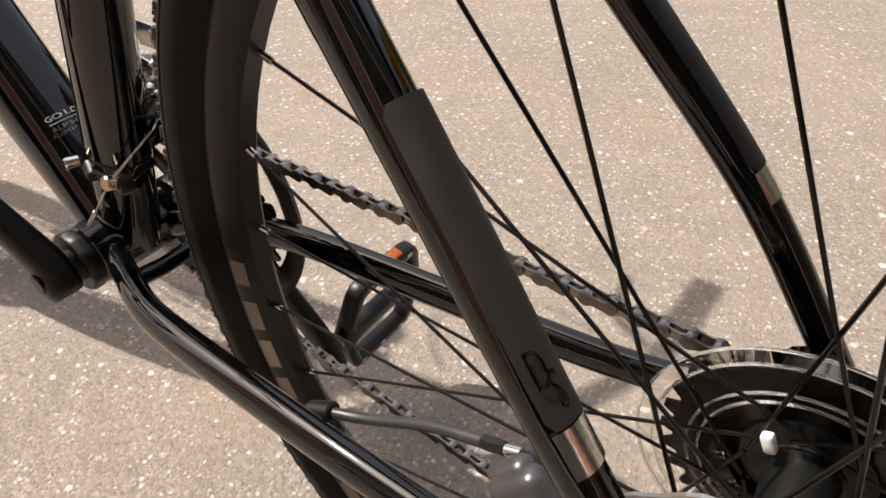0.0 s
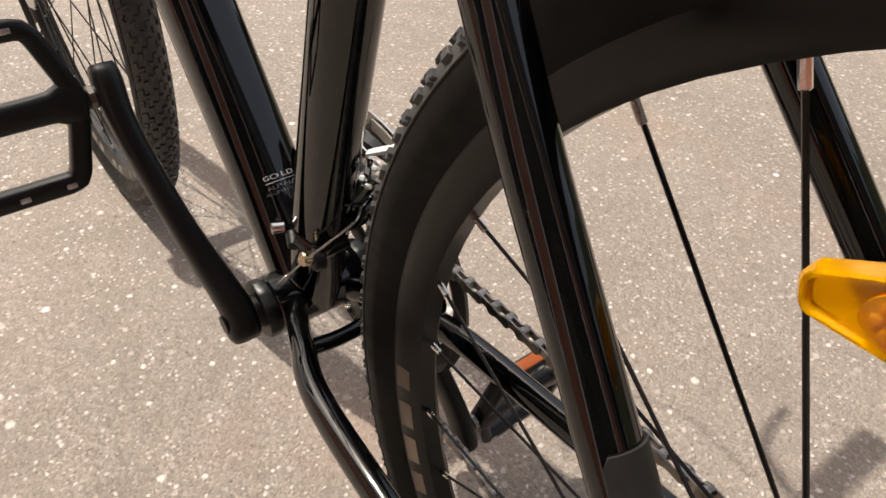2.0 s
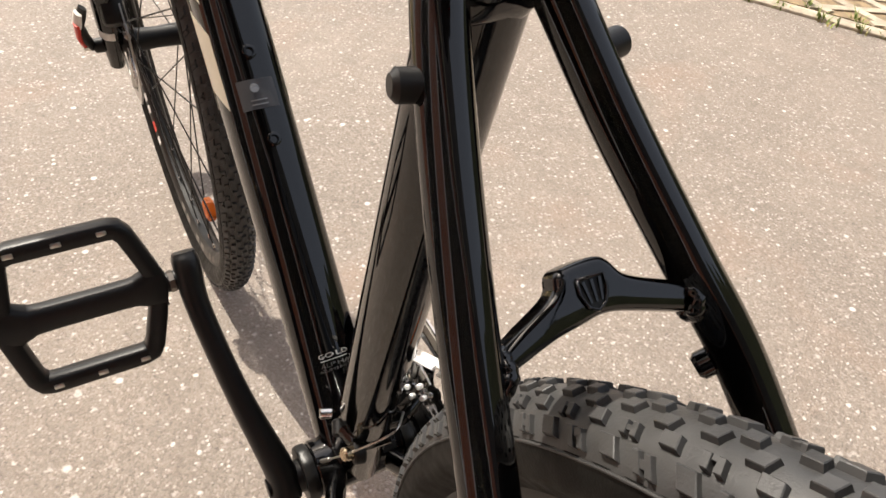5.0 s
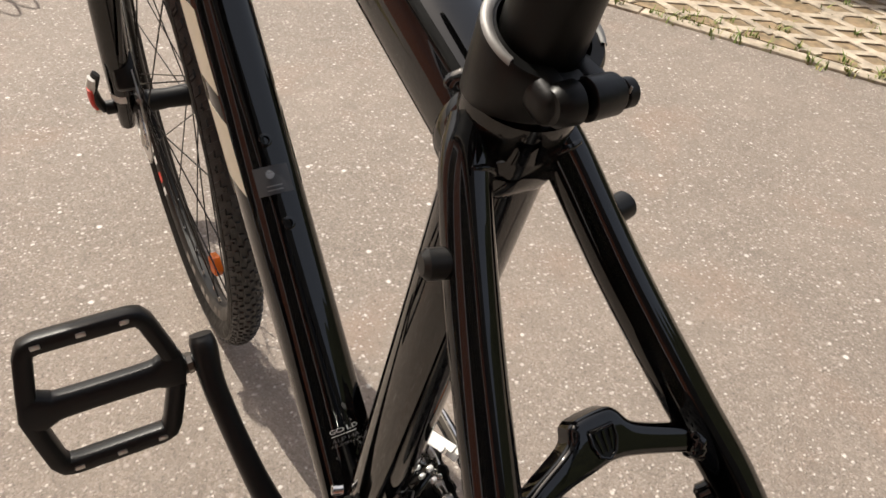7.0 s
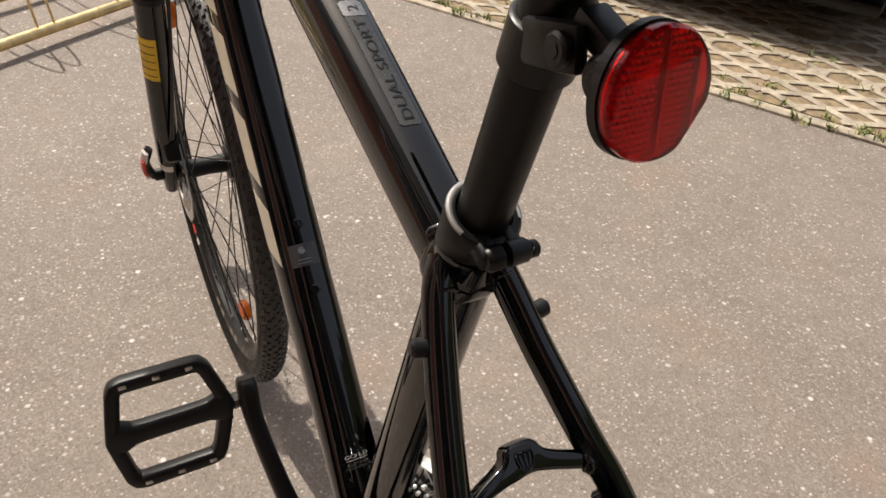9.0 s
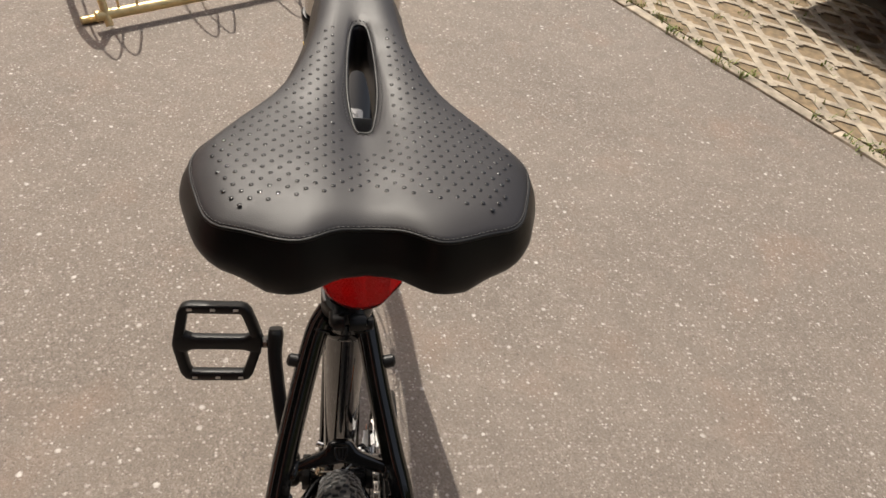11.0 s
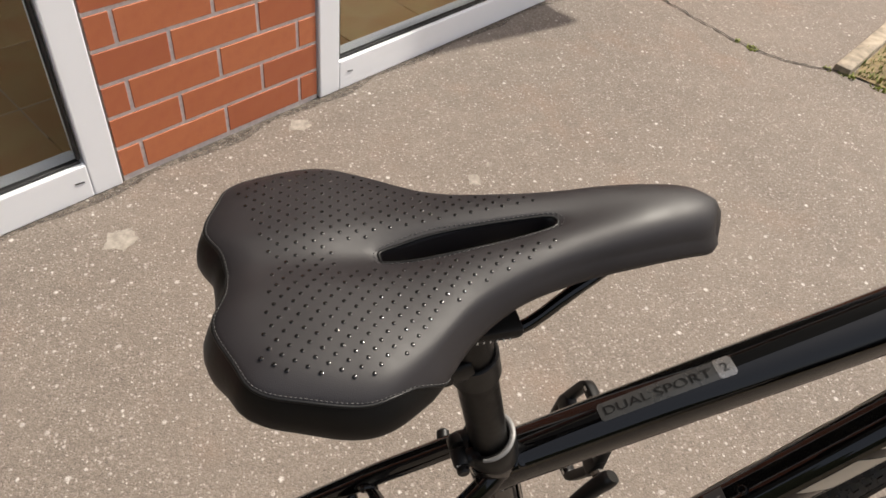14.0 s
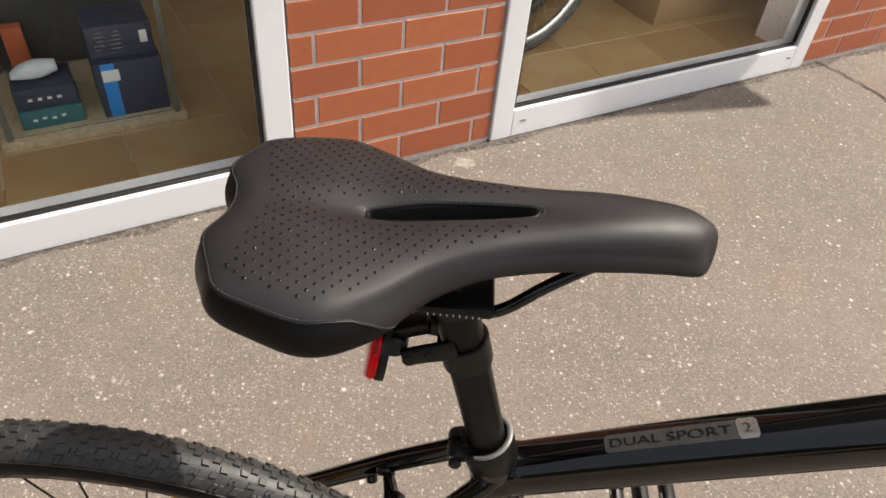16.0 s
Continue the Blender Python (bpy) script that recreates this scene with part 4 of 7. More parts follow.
# spoke reflectors
def build_spoke_reflector(owner, centre, along, n, material, length, height, name="spoke_reflector", label="", taper=0.42):
    """A lens-shaped reflector with a raised oval of prisms."""
    m = frame_axes(centre, along, n)
    half = []
    rc = 0.004
    hh = lambda x: height / 2 * (1 - taper * (abs(x) / (length / 2)) ** 1.3)
    for k in range(13):
        x = (length / 2 - rc) * (1 - 2 * k / 12)
        half.append((x, hh(x)))
    he = hh(length / 2 - rc)
    corner = [(length / 2 - rc + rc * math.cos(q), he - rc + rc * math.sin(q)) for q in (0.2, 0.7, 1.2)]
    corner = [p for p in corner if p[1] > 0]
    half = corner + half + [(-x, y) for x, y in corner[::-1]]
    out = half + [(x, -y) for x, y in half[::-1]]
    K = len(out)
    bm = bmesh.new()
    rings = []
    for z, g in ((-0.0045, 0.95), (-0.004, 1.0), (0.003, 1.0), (0.0045, 0.94), (0.0045, 0.86), (0.0030, 0.82)):
        rings.append([bm.verts.new((x * (1 - (1 - g) * 0.5), y * g, z)) for x, y in out])
    for a, b in zip(rings, rings[1:]):
        for k in range(K):
            bm.faces.new((a[k], a[(k + 1) % K], b[(k + 1) % K], b[k]))
    bm.faces.new(rings[0][::-1])
    bm.faces.new(rings[-1])
    bmesh.ops.transform(bm, matrix=m, verts=bm.verts[:])
    bmesh.ops.recalc_face_normals(bm, faces=bm.faces[:])
    ob = sharp(part(name, bm, material, owner, label), 35)
    bm = bmesh.new()
    e = [(0.62 * length / 2 * math.cos(2 * math.pi * k / 36), 0.78 * height / 2 * math.sin(2 * math.pi * k / 36)) for k in range(36)]
    prism(bm, e, 0.0022, m @ Matrix.Translation((0, 0, 0.0040)))
    step = 0.0042
    for i in range(-12, 13):
        for j in range(-8, 9):
            x, y = (i + 0.5 * (j % 2)) * step, j * step * 0.87
            if (x / (0.60 * length / 2)) ** 2 + (y / (0.74 * height / 2)) ** 2 < 0.9:
                mm = m @ Matrix.Translation((x, y, 0.0053))
                bmesh.ops.create_cone(bm, segments=6, radius1=step * 0.50, radius2=step * 0.30, depth=0.0007, cap_ends=True, matrix=mm)
    tagged(part("lens_prism", bm, material, owner, "field of small prisms", smooth=False), kind="stuff")
    return ob


ra = Vector((-0.94, 0, 0.30)).normalized()
build_spoke_reflector(rear, Vector((0.129, 0.0145, 0.5545)) + ra * 0.040, ra, (0.0, 1, 0.0), AMBER, 0.082, 0.029, label="amber plastic wheel reflector", taper=0.62)
build_spoke_reflector(front, Vector((0.950, -0.002, 0.161)), (0.80, 0, -0.60), (0, 1, 0), ORANGE, 0.060, 0.034, label="orange plastic wheel reflector")
build_spoke_reflector(front, Vector((1.230, -0.002, 0.541)), (0.80, 0, -0.60), (0, 1, 0), ORANGE, 0.060, 0.034, label="orange plastic wheel reflector")

# cassette, clear spoke guard
CLEAR = mat("clear_plastic", (0.97, 0.97, 0.96), 0.0, Transmission_Weight=1.0, IOR=1.08)
RIDGE = mat("clear_plastic_ridge", (0.9, 0.9, 0.88), 0.06, Transmission_Weight=0.92, IOR=1.35)
bm = bmesh.new()
lathe(bm, [(-0.0262, 0.032), (-0.0232, 0.070), (-0.0222, 0.070), (-0.0252, 0.032)], AX_R, "y", 72, closed=True)
bmesh.ops.recalc_face_normals(bm, faces=bm.faces[:])
guard = part("spoke_guard", bm, CLEAR, rear, "clear plastic spoke protector disc")
guard.visible_shadow = False
for y, r in ((-0.0215, 0.0705), (-0.0212, 0.0630), (-0.0222, 0.0480), (-0.0226, 0.0430)):
    bm = bmesh.new()
    lathe(bm, [(y + 0.0008 * math.sin(q * 1.0472), r + 0.0007 * math.cos(q * 1.0472)) for q in range(6)], AX_R, "y", 72, closed=True)
    bmesh.ops.recalc_face_normals(bm, faces=bm.faces[:])
    ob = part("guard_ridge", bm, RIDGE, guard)
    ob.visible_shadow = False
block("guard_clip", (0.0095, 0.0055, 0.005), frame_axes((0.0175, -0.0175, 0.3705), (0.45, 0, 0.86), (0, 1, 0)), make_plain("milky_plastic", (0.62, 0.61, 0.58), 0.5, grain=0.3), guard, 0.0015, "milky plastic guard clip")


def gear(name, y, teeth, radius, thick, material, parent, centre, inner, label=""):
    bm = bmesh.new()
    n = teeth * 4
    ring = []
    for k in range(n):
        a = 2 * math.pi * k / n
        r = radius + (0.0030, 0.0030, -0.0022, -0.0022)[k % 4]
        ring.append([bm.verts.new(Vector(centre) + Vector((q * math.cos(a), y + d, q * math.sin(a)))) for q, d in ((r, thick / 2), (inner, thick / 2), (inner, -thick / 2), (r, -thick / 2))])
    for k in range(n):
        p, q = ring[k], ring[(k + 1) % n]
        for i in range(4):
            bm.faces.new((p[i], p[(i + 1) % 4], q[(i + 1) % 4], q[i]))
    bmesh.ops.recalc_face_normals(bm, faces=bm.faces[:])
    return part(name, bm, material, parent, label, smooth=False)


DARKSTEEL = make_plain("dark_sprocket", (0.014, 0.0125, 0.011), 0.35, 0.9, 0.2)
for k, teeth in enumerate((30, 26, 23, 20, 18, 16, 14, 12, 11)):
    gear("sprocket", -0.0275 - 0.0040 * k, teeth, teeth * 0.00192, 0.0018, DARKSTEEL, rear, AX_R, max(0.012, teeth * 0.00192 * (0.80 if k < 3 else 0.5)), "toothed steel sprocket")
cyl("freehub", AX_R + Vector((0, -0.026, 0)), AX_R + Vector((0, -0.066, 0)), 0.0165, PLASTIC, rear, 24)

# cranks, rings
crank_dir = Vector((0.099, 0, 0.147)).normalized()
CRANK = 0.174
crankset = gear("chainset", -0.0435, 36, 0.0740, 0.002, DARKSTEEL, bike, BB, 0.050, "black chainset with two rings and a guard")
gear("chain_ring", -0.0515, 46, 0.0935, 0.002, DARKSTEEL, crankset, BB, 0.070)
bm = bmesh.new()
lathe(bm, [(-0.060, 0.099), (-0.058, 0.104), (-0.066, 0.106), (-0.070, 0.104), (-0.0715, 0.088), (-0.0695, 0.086), (-0.066, 0.098)], BB, "y", 72, closed=True)
bmesh.ops.recalc_face_normals(bm, faces=bm.faces[:])
sharp(part("chain_guard", bm, PLASTIC, crankset, "black plastic chain guard ring"), 40)
for k in range(5):
    a = 2 * math.pi * k / 5 + 0.4
    tube("ring_arm", [BB + Vector((0.012 * math.cos(a), -0.056, 0.012 * math.sin(a))), BB + Vector((0.09 * math.cos(a), -0.058, 0.09 * math.sin(a)))], [(0.004, 0.010), (0.003, 0.007)], PLASTIC, crankset, 12, up=(-math.sin(a), 0, math.cos(a)))
    p = BB + Vector((0.066 * math.cos(a), -0.0405, 0.066 * math.sin(a)))
    cyl("ring_bolt", p, p + Vector((0, -0.012, 0)), 0.005, CHROME, crankset, 14, 0.001)
for s in (1, -1):
    base, tip = BB + Vector((0, 0.060 * s, 0)), BB + crank_dir * (CRANK * s) + Vector((0, 0.083 * s, 0))
    d = crank_dir * s
    mid = base.lerp(tip, 0.45) + Vector((0, 0.003 * s, 0))
    arm = tube("crank_arm", [base - d * 0.0155, base - d * 0.0085, base + d * 0.012, mid, tip - d * 0.025, tip + d * 0.008, tip + d * 0.0180], [(0.010, 0.0095), (0.0120, 0.0150), (0.0115, 0.0150), (0.0090, 0.0122), (0.0086, 0.0122), (0.0096, 0.0132), (0.0080, 0.0100)], PLASTIC, crankset, 24, 48, label="matte black crank arm", up=(-d.z, 0, d.x), squash=0.75)
    q = base + Vector((0, 0.0105 * s, 0))
    cyl("crank_bolt", q, q + Vector((0, 0.002 * s, 0)), 0.0075, MATTE, arm, 18, 0.0005)


def build_pedal(s):
    """A flat cage pedal: centre spindle body, front and rear bars, end plates, small metal inserts."""
    tip = BB + crank_dir * (CRANK * s) + Vector((0, 0.083 * s, 0))
    f = Vector((0.285, 0, 0.958)).normalized() if s > 0 else Vector((-0.12, 0, 0.993)).normalized()
    y = Vector((0, s, 0))
    n = f.cross(y).normalized() * (-1 if s > 0 else 1)
    c0 = tip + y * 0.0
    W = lambda a, b, h=0.0: c0 + y * a + f * b + n * h
    spindle = cyl("pedal", W(0.005, 0), W(0.022, 0), 0.0072, PLASTIC, bike, 18, 0.001, "black plastic platform pedal with two openings")
    cyl("spindle_nut", W(0.010, 0), W(0.015, 0), 0.0078, CHAIND, spindle, 8, 0.0008)
    body = tube("centre_body", [W(0.018, 0), W(0.026, 0), W(0.034, 0), W(0.044, 0), W(0.094, 0), W(0.103, 0), W(0.111, 0), W(0.119, 0)], [(0.0082, 0.0165), (0.0088, 0.0150), (0.0088, 0.0112), (0.0085, 0.0094), (0.0085, 0.0094), (0.0088, 0.0112), (0.0088, 0.0150), (0.0080, 0.0165)], PLASTIC, spindle, 24, 56, up=tuple(f), squash=0.62)
    loop = [(0.0205, 0.003), (0.0275, 0.025), (0.0335, 0.043), (0.0375, 0.0480), (0.043, 0.0492), (0.100, 0.0492), (0.1065, 0.0475), (0.1095, 0.042), (0.1140, 0.020), (0.1182, -0.002), (0.1145, -0.022), (0.1105, -0.042), (0.1065, -0.0478), (0.100, -0.0492), (0.043, -0.0492), (0.0370, -0.0478), (0.0335, -0.042), (0.0265, -0.020), (0.0205, 0.003)]
    pts = [W(a, b) for a, b in loop]
    fine = []
    for a, b in zip(pts, pts[1:]):
        fine += [a, a.lerp(b, 0.5)]
    bm = bmesh.new()
    rings = []
    K = len(fine)
    for k, p in enumerate(fine):
        d = (fine[(k + 1) % K] - fine[(k - 1) % K]).normalized()
        side = d.cross(n).normalized()
        ring = []
        for j in range(12):
            a = 2 * math.pi * j / 12
            c, q = math.cos(a), math.sin(a)
            c, q = math.copysign(abs(c) ** 0.38, c), math.copysign(abs(q) ** 0.38, q)
            ring.append(bm.verts.new(p + side * 0.0062 * c + n * 0.0078 * q))
        rings.append(ring)
    for k in range(K):
        a, b = rings[k], rings[(k + 1) % K]
        for j in range(12):
            bm.faces.new((a[j], a[(j + 1) % 12], b[(j + 1) % 12], b[j]))
    bmesh.ops.recalc_face_normals(bm, faces=bm.faces[:])
    sharp(part("cage", bm, PLASTIC, spindle), 50)
    for b in (0.0495, -0.0495):
        for a in (0.046, 0.073, 0.100) if b > 0 else (0.043, 0.071, 0.099):
            for h in (0.0062, -0.0062):
                block("grip_insert", (0.0062, 0.0034, 0.0022), frame_axes(W(a, b, h * 1.16), y, n), ALLOY, spindle, 0.0005)
    if s < 0:
        block("pedal_reflector", (0.045, 0.006, 0.010), frame_axes(W(0.070, -0.0545), y, n), ORANGE, spindle, 0.001, "orange pedal reflector")
        block("pedal_reflector", (0.045, 0.006, 0.010), frame_axes(W(0.070, 0.0545), y, n), ORANGE, spindle, 0.001, "orange pedal reflector")
    return spindle


build_pedal(1)
build_pedal(-1)


# chain: alternate narrow and wide links along the upper and lower runs and round the gears
def link_mesh(name, wide):
    bm = bmesh.new()
    w = 0.0031 if wide else 0.0019
    # two round ends and a narrow waist
    half = [(0.00635 + 0.0039 * math.cos(radians(a)), 0.0039 * math.sin(radians(a))) for a in (-125, -100, -75, -50, -25, 0, 25, 50, 75, 100, 125)]
    half.append((0.0018, 0.0022))
    out = half + [(-x, -y) for x, y in half]
    for s in (1, -1):
        prism(bm, out, 0.0011, Matrix.Translation((0, 0, s * w)))
    for sh in (-0.00635, 0.00635):
        bmesh.ops.create_cone(bm, segments=10, radius1=0.0018 if wide else 0.0037, radius2=0.0018 if wide else 0.0037, depth=0.0078 if wide else 0.0030, cap_ends=True, matrix=Matrix.Translation((sh, 0, 0)))
    bmesh.ops.recalc_face_normals(bm, faces=bm.faces[:])
    me = bpy.data.meshes.new(name)
    bm.to_mesh(me)
    bm.free()
    return me


def build_chain():
    rc, rs, y0, y1 = 0.0760, 0.0290, -0.0435, -0.0465
    pts = []
    # over the ring from below to the top, along the upper run, over the sprocket, down to the jockey wheels and back
    for k in range(13):
        a = radians(-92 + 176 * k / 12)
        pts.append(BB + Vector((rc * math.cos(a), y0, rc * math.sin(a))))
    for k in range(9):
        a = radians(84 + 166 * k / 8)
        pts.append(AX_R + Vector((rs * math.cos(a), y1, rs * math.sin(a))))
    for k in range(4):
        a = radians(60 - 100 * k / 3)
        pts.append(Vector((0.012, y1, 0.275)) + Vector((0.020 * math.cos(a), 0, 0.020 * math.sin(a))))
    for k in range(6):
        a = radians(120 + 150 * k / 5)
        pts.append(Vector((0.050, y1, 0.190)) + Vector((0.020 * math.cos(a), 0, 0.020 * math.sin(a))))
    pts.append(pts[0])
    d = [0.0]
    for a, b in zip(pts, pts[1:]):
        d.append(d[-1] + (b - a).length)
    total = d[-1]
    count = int(round(total / 0.0127 / 2)) * 2
    at = lambda q: Vector([np.interp(q % total, d, [p[k] for p in pts]) for k in range(3)])
    meshes = [link_mesh("chain_link", False), link_mesh("chain_link", True)]
    meshes[0].materials.append(CHAINM)
    meshes[1].materials.append(CHAIND)
    chain = None
    for k in range(count):
        a, b = at(k * total / count), at((k + 1) * total / count)
        ob = new("chain" if k == 0 else "chain_link", meshes[k % 2])
        x = (b - a).normalized()
        if chain is None:
            chain = ob
            ob.parent = bike
            tagged(ob, label="oily steel bicycle chain")
        else:
            ob.parent = chain
            ob.matrix_parent_inverse = chain.matrix_world.inverted()
        ob.matrix_world = frame_axes((a + b) / 2, x, (0, 1, 0))
    return chain


build_chain()
# derailleur cage behind the wheel
rd = tube("rear_derailleur", [(0.010, -0.074, 0.330), (0.016, -0.070, 0.300), (0.014, -0.058, 0.275), (0.030, -0.052, 0.240), (0.050, -0.050, 0.190)], [(0.010, 0.012), (0.012, 0.012), (0.004, 0.012), (0.003, 0.011), (0.003, 0.012)], PLASTIC, bike, 16, label="black rear derailleur", up=(1, 0, 0))
for c in ((0.012, -0.0465, 0.275), (0.050, -0.0465, 0.190)):
    gear("jockey_wheel", 0, 11, 0.0195, 0.004, PLASTIC, rd, c, 0.005)
cyl("axle_cap", AX_R + Vector((0, -0.074, 0)), AX_R + Vector((0, -0.092, 0)), 0.011, PLASTIC, rear, 20, 0.003)


# front derailleur, cable and their shiny small pieces
def build_front_mech():
    fd = tube("front_derailleur", [(0.404, 0.004, 0.376), (0.402, -0.012, 0.386), (0.406, -0.030, 0.396)], [(0.006, 0.009), (0.007, 0.010), (0.006, 0.009)], GLOSS, bike, 18, 16, label="black front derailleur with a bright steel cage")
    tube("link_arm", [(0.404, -0.006, 0.366), (0.398, -0.020, 0.374), (0.404, -0.036, 0.380)], [(0.003, 0.005), (0.0035, 0.006), (0.003, 0.005)], GLOSS, fd, 12)
    tube("link_arm", [(0.418, 0.020, 0.358), (0.404, 0.012, 0.354), (0.396, -0.008, 0.360)], [(0.003, 0.006), (0.004, 0.007), (0.003, 0.005)], GLOSS, fd, 12)

    def sector(name, r0, r1, a0, a1, y, mt, label="", thick=0.0007):
        bm = bmesh.new()
        A = []
        for k in range(13):
            a = radians(a0 + (a1 - a0) * k / 12)
            A.append([bm.verts.new(BB + Vector((r * math.cos(a), y + h, r * math.sin(a)))) for r, h in ((r0, thick), (r1, thick), (r1, -thick), (r0, -thick))])
        for p, r in zip(A, A[1:]):
            for i in range(4):
                bm.faces.new((p[i], p[(i + 1) % 4], r[(i + 1) % 4], r[i]))
        bm.faces.new(A[0])
        bm.faces.new(A[-1][::-1])
        bmesh.ops.recalc_face_normals(bm, faces=bm.faces[:])
        return part(name, bm, mt, fd, label, smooth=False)

    sector("cage_plate", 0.119, 0.136, 84, 113, -0.0545, CHROME, "bright steel cage plate")
    sector("cage_plate", 0.098, 0.122, 72, 110, -0.0390, CHROME, "bright steel cage plate")
    sector("cage_print", 0.1235, 0.1320, 91, 107, -0.0535, GREYD, thick=0.0004)
    for x0, z0, x1, z1 in ((0.449, 0.381, 0.415, 0.357), (0.441, 0.392, 0.406, 0.367)):
        tube("cage_rib", [(x0, -0.035, z0), ((x0 + x1) / 2, -0.034, (z0 + z1) / 2), (x1, -0.035, z1)], [(0.0016, 0.0034), (0.0016, 0.0034), (0.0016, 0.0034)], CHROME, fd, 10, 8, up=(0.3, 0.9, 0.1))
    for a in (83, 92, 101):
        d = Vector((math.cos(radians(a)), 0, math.sin(radians(a))))
        tube("cage_rib", [BB + d * 0.064 + Vector((0, -0.0375, 0)), BB + d * 0.122 + Vector((0, -0.0375, 0))], [(0.0012, 0.0030), (0.0012, 0.0030)], CHROME, fd, 8, up=(d.z, 0, -d.x))
    POLISH = make_plain("polished_alloy", (0.80, 0.79, 0.77), 0.30, 0.35, 0.05)
    for c, size in (((0.409, -0.0440, 0.4115), (0.046, 0.0060, 0.0022)), ((0.406, -0.0375, 0.4150), (0.030, 0.0045, 0.0020)), ((0.397, -0.0490, 0.4090), (0.014, 0.0100, 0.0022))):
        block("cage_bridge", size, frame_axes(c, (-0.82, 0, 0.57), (-0.30, 0.35, 0.88)), POLISH, fd, 0.0005)
    for a, b in (((0.434, -0.031, 0.389), (0.413, -0.031, 0.383)), ((0.440, -0.031, 0.363), (0.420, -0.031, 0.359)), ((0.437, -0.0315, 0.376), (0.417, -0.0315, 0.371))):
        tube("cage_link", [a, Vector(a).lerp(Vector(b), 0.5), b], [(0.0016, 0.0038)] * 3, POLISH, fd, 10, 8, up=(-0.6, 0.7, 0.4))
    for x, y, z in ((0.404, -0.026, 0.399), (0.391, -0.027, 0.414), (0.398, -0.026, 0.396), (0.411, -0.026, 0.386), (0.385, -0.027, 0.409)):
        cyl("bright_screw", (x, y, z), (x - 0.003, y + 0.004, z + 0.004), 0.0019, POLISH, fd, 12, 0.0005)
    for x, y, z in ((0.412, -0.034, 0.384), (0.404, -0.036, 0.390), (0.396, -0.034, 0.396), (0.388, -0.033, 0.402), (0.408, -0.030, 0.376)):
        cyl("limit_screw", (x, y, z), (x - 0.003, y + 0.002, z + 0.007), 0.0019, CHROME, fd, 10, 0.0005)
    # bright bolts and cable clamp behind the seat tube
    p = Vector((0.437, 0.027, 0.357))
    cyl("clamp_bolt", p - Vector((0.003, 0.008, 0)), p + Vector((0.0, 0.001, 0.001)), 0.0042, CHROME, fd, 14, 0.001)
    cyl("clamp_collar", p - Vector((0.010, 0.010, 0.0)), p - Vector((0.020, 0.006, 0.004)), 0.0052, PLASTIC, fd, 14, 0.001)
    p = Vector((0.400, 0.024, 0.355))
    cyl("cable_bolt", p - Vector((0.0, 0.010, 0.002)), p + Vector((-0.001, 0.002, 0.003)), 0.0048, make_plain("brass_bolt", (0.50, 0.40, 0.28), 0.25, 1.0), fd, 12, 0.001)
    cyl("anchor_plate", p - Vector((0.002, 0.014, 0.003)), p - Vector((0.0, 0.006, 0.002)), 0.0080, PLASTIC, fd, 14, 0.001)
    tube("cable", [p + Vector((0.000, 0.0, 0.0)), Vector((0.390, 0.010, 0.372)), Vector((0.384, -0.006, 0.386)), Vector((0.396, -0.018, 0.384))], 0.0008, ALLOY, fd, 8)
    e = Vector((0.425, 0.033, 0.317))
    tube("cable_tail", [p, p.lerp(e, 0.5), e.lerp(p, 0.35)], 0.0007, ALLOY, fd, 8)
    cyl("cable_end_cap", e.lerp(p, 0.38), e, 0.0016, ALLOY, fd, 10, 0.0004, "crimped alloy cable end")


build_front_mech()
# spacer between the chain stays behind the bottom bracket
tube("stay_spacer", [(0.374, 0.040, 0.303), (0.372, 0.012, 0.301), (0.374, -0.040, 0.303)], [(0.006, 0.006), (0.0055, 0.006), (0.006, 0.006)], GLOSS, frame_ob, 14, label="short tube between the chain stays")

# rear brake: hose and grey caliper on the left stay
CAL = frame_axes((0.074, 0.050, 0.364), (0.80, 0, 0.60), (0, 1, 0))
bm = bmesh.new()
rbox(bm, (0.048, 0.030, 0.013), CAL @ pose(0, 0, 0.0100), 0.0058, 4)
rbox(bm, (0.020, 0.024, 0.012), CAL @ pose(0.017, 0.004, 0.0060), 0.0055, 4)
bmesh.ops.recalc_face_normals(bm, faces=bm.faces[:])
cal = sharp(part("rear_brake_caliper", bm, CALIPER, bike, "grey alloy disc brake caliper"), 50)
bm = bmesh.new()
rbox(bm, (0.046, 0.028, 0.013), CAL @ pose(0, 0, -0.0100), 0.0058, 4)
bmesh.ops.recalc_face_normals(bm, faces=bm.faces[:])
sharp(part("caliper_half", bm, CALIPER, cal), 50)
block("pad_gap", (0.036, 0.026, 0.008), CAL, MATTE, cal, 0.002)
cyl("piston_cap", CAL @ Vector((-0.004, 0.0, 0.0155)), CAL @ Vector((-0.004, 0.0, 0.0185)), 0.0095, CALIPER, cal, 24, 0.0012)
cyl("hose_thread", (0.094, 0.0475, 0.3745), (0.103, 0.0475, 0.370), 0.0026, CHROME, cal, 14, 0.0003)
cyl("hose_nut", (0.101, 0.0475, 0.371), (0.112, 0.047, 0.366), 0.0034, PLASTIC, cal, 6, 0.0004)
tube("brake_hose", [(0.110, 0.047, 0.367), (0.140, 0.046, 0.352), (0.175, 0.048, 0.330), (0.200, 0.053, 0.322), (0.240, 0.055, 0.300), (0.33, 0.046, 0.290), (0.40, 0.030, 0.268)], 0.0029, HOSE, cal, 12, 40, label="dark grey brake hose")
cyl("hose_clip", (0.193, 0.0515, 0.325), (0.207, 0.0545, 0.318), 0.0055, PLASTIC, cal, 14, 0.001)
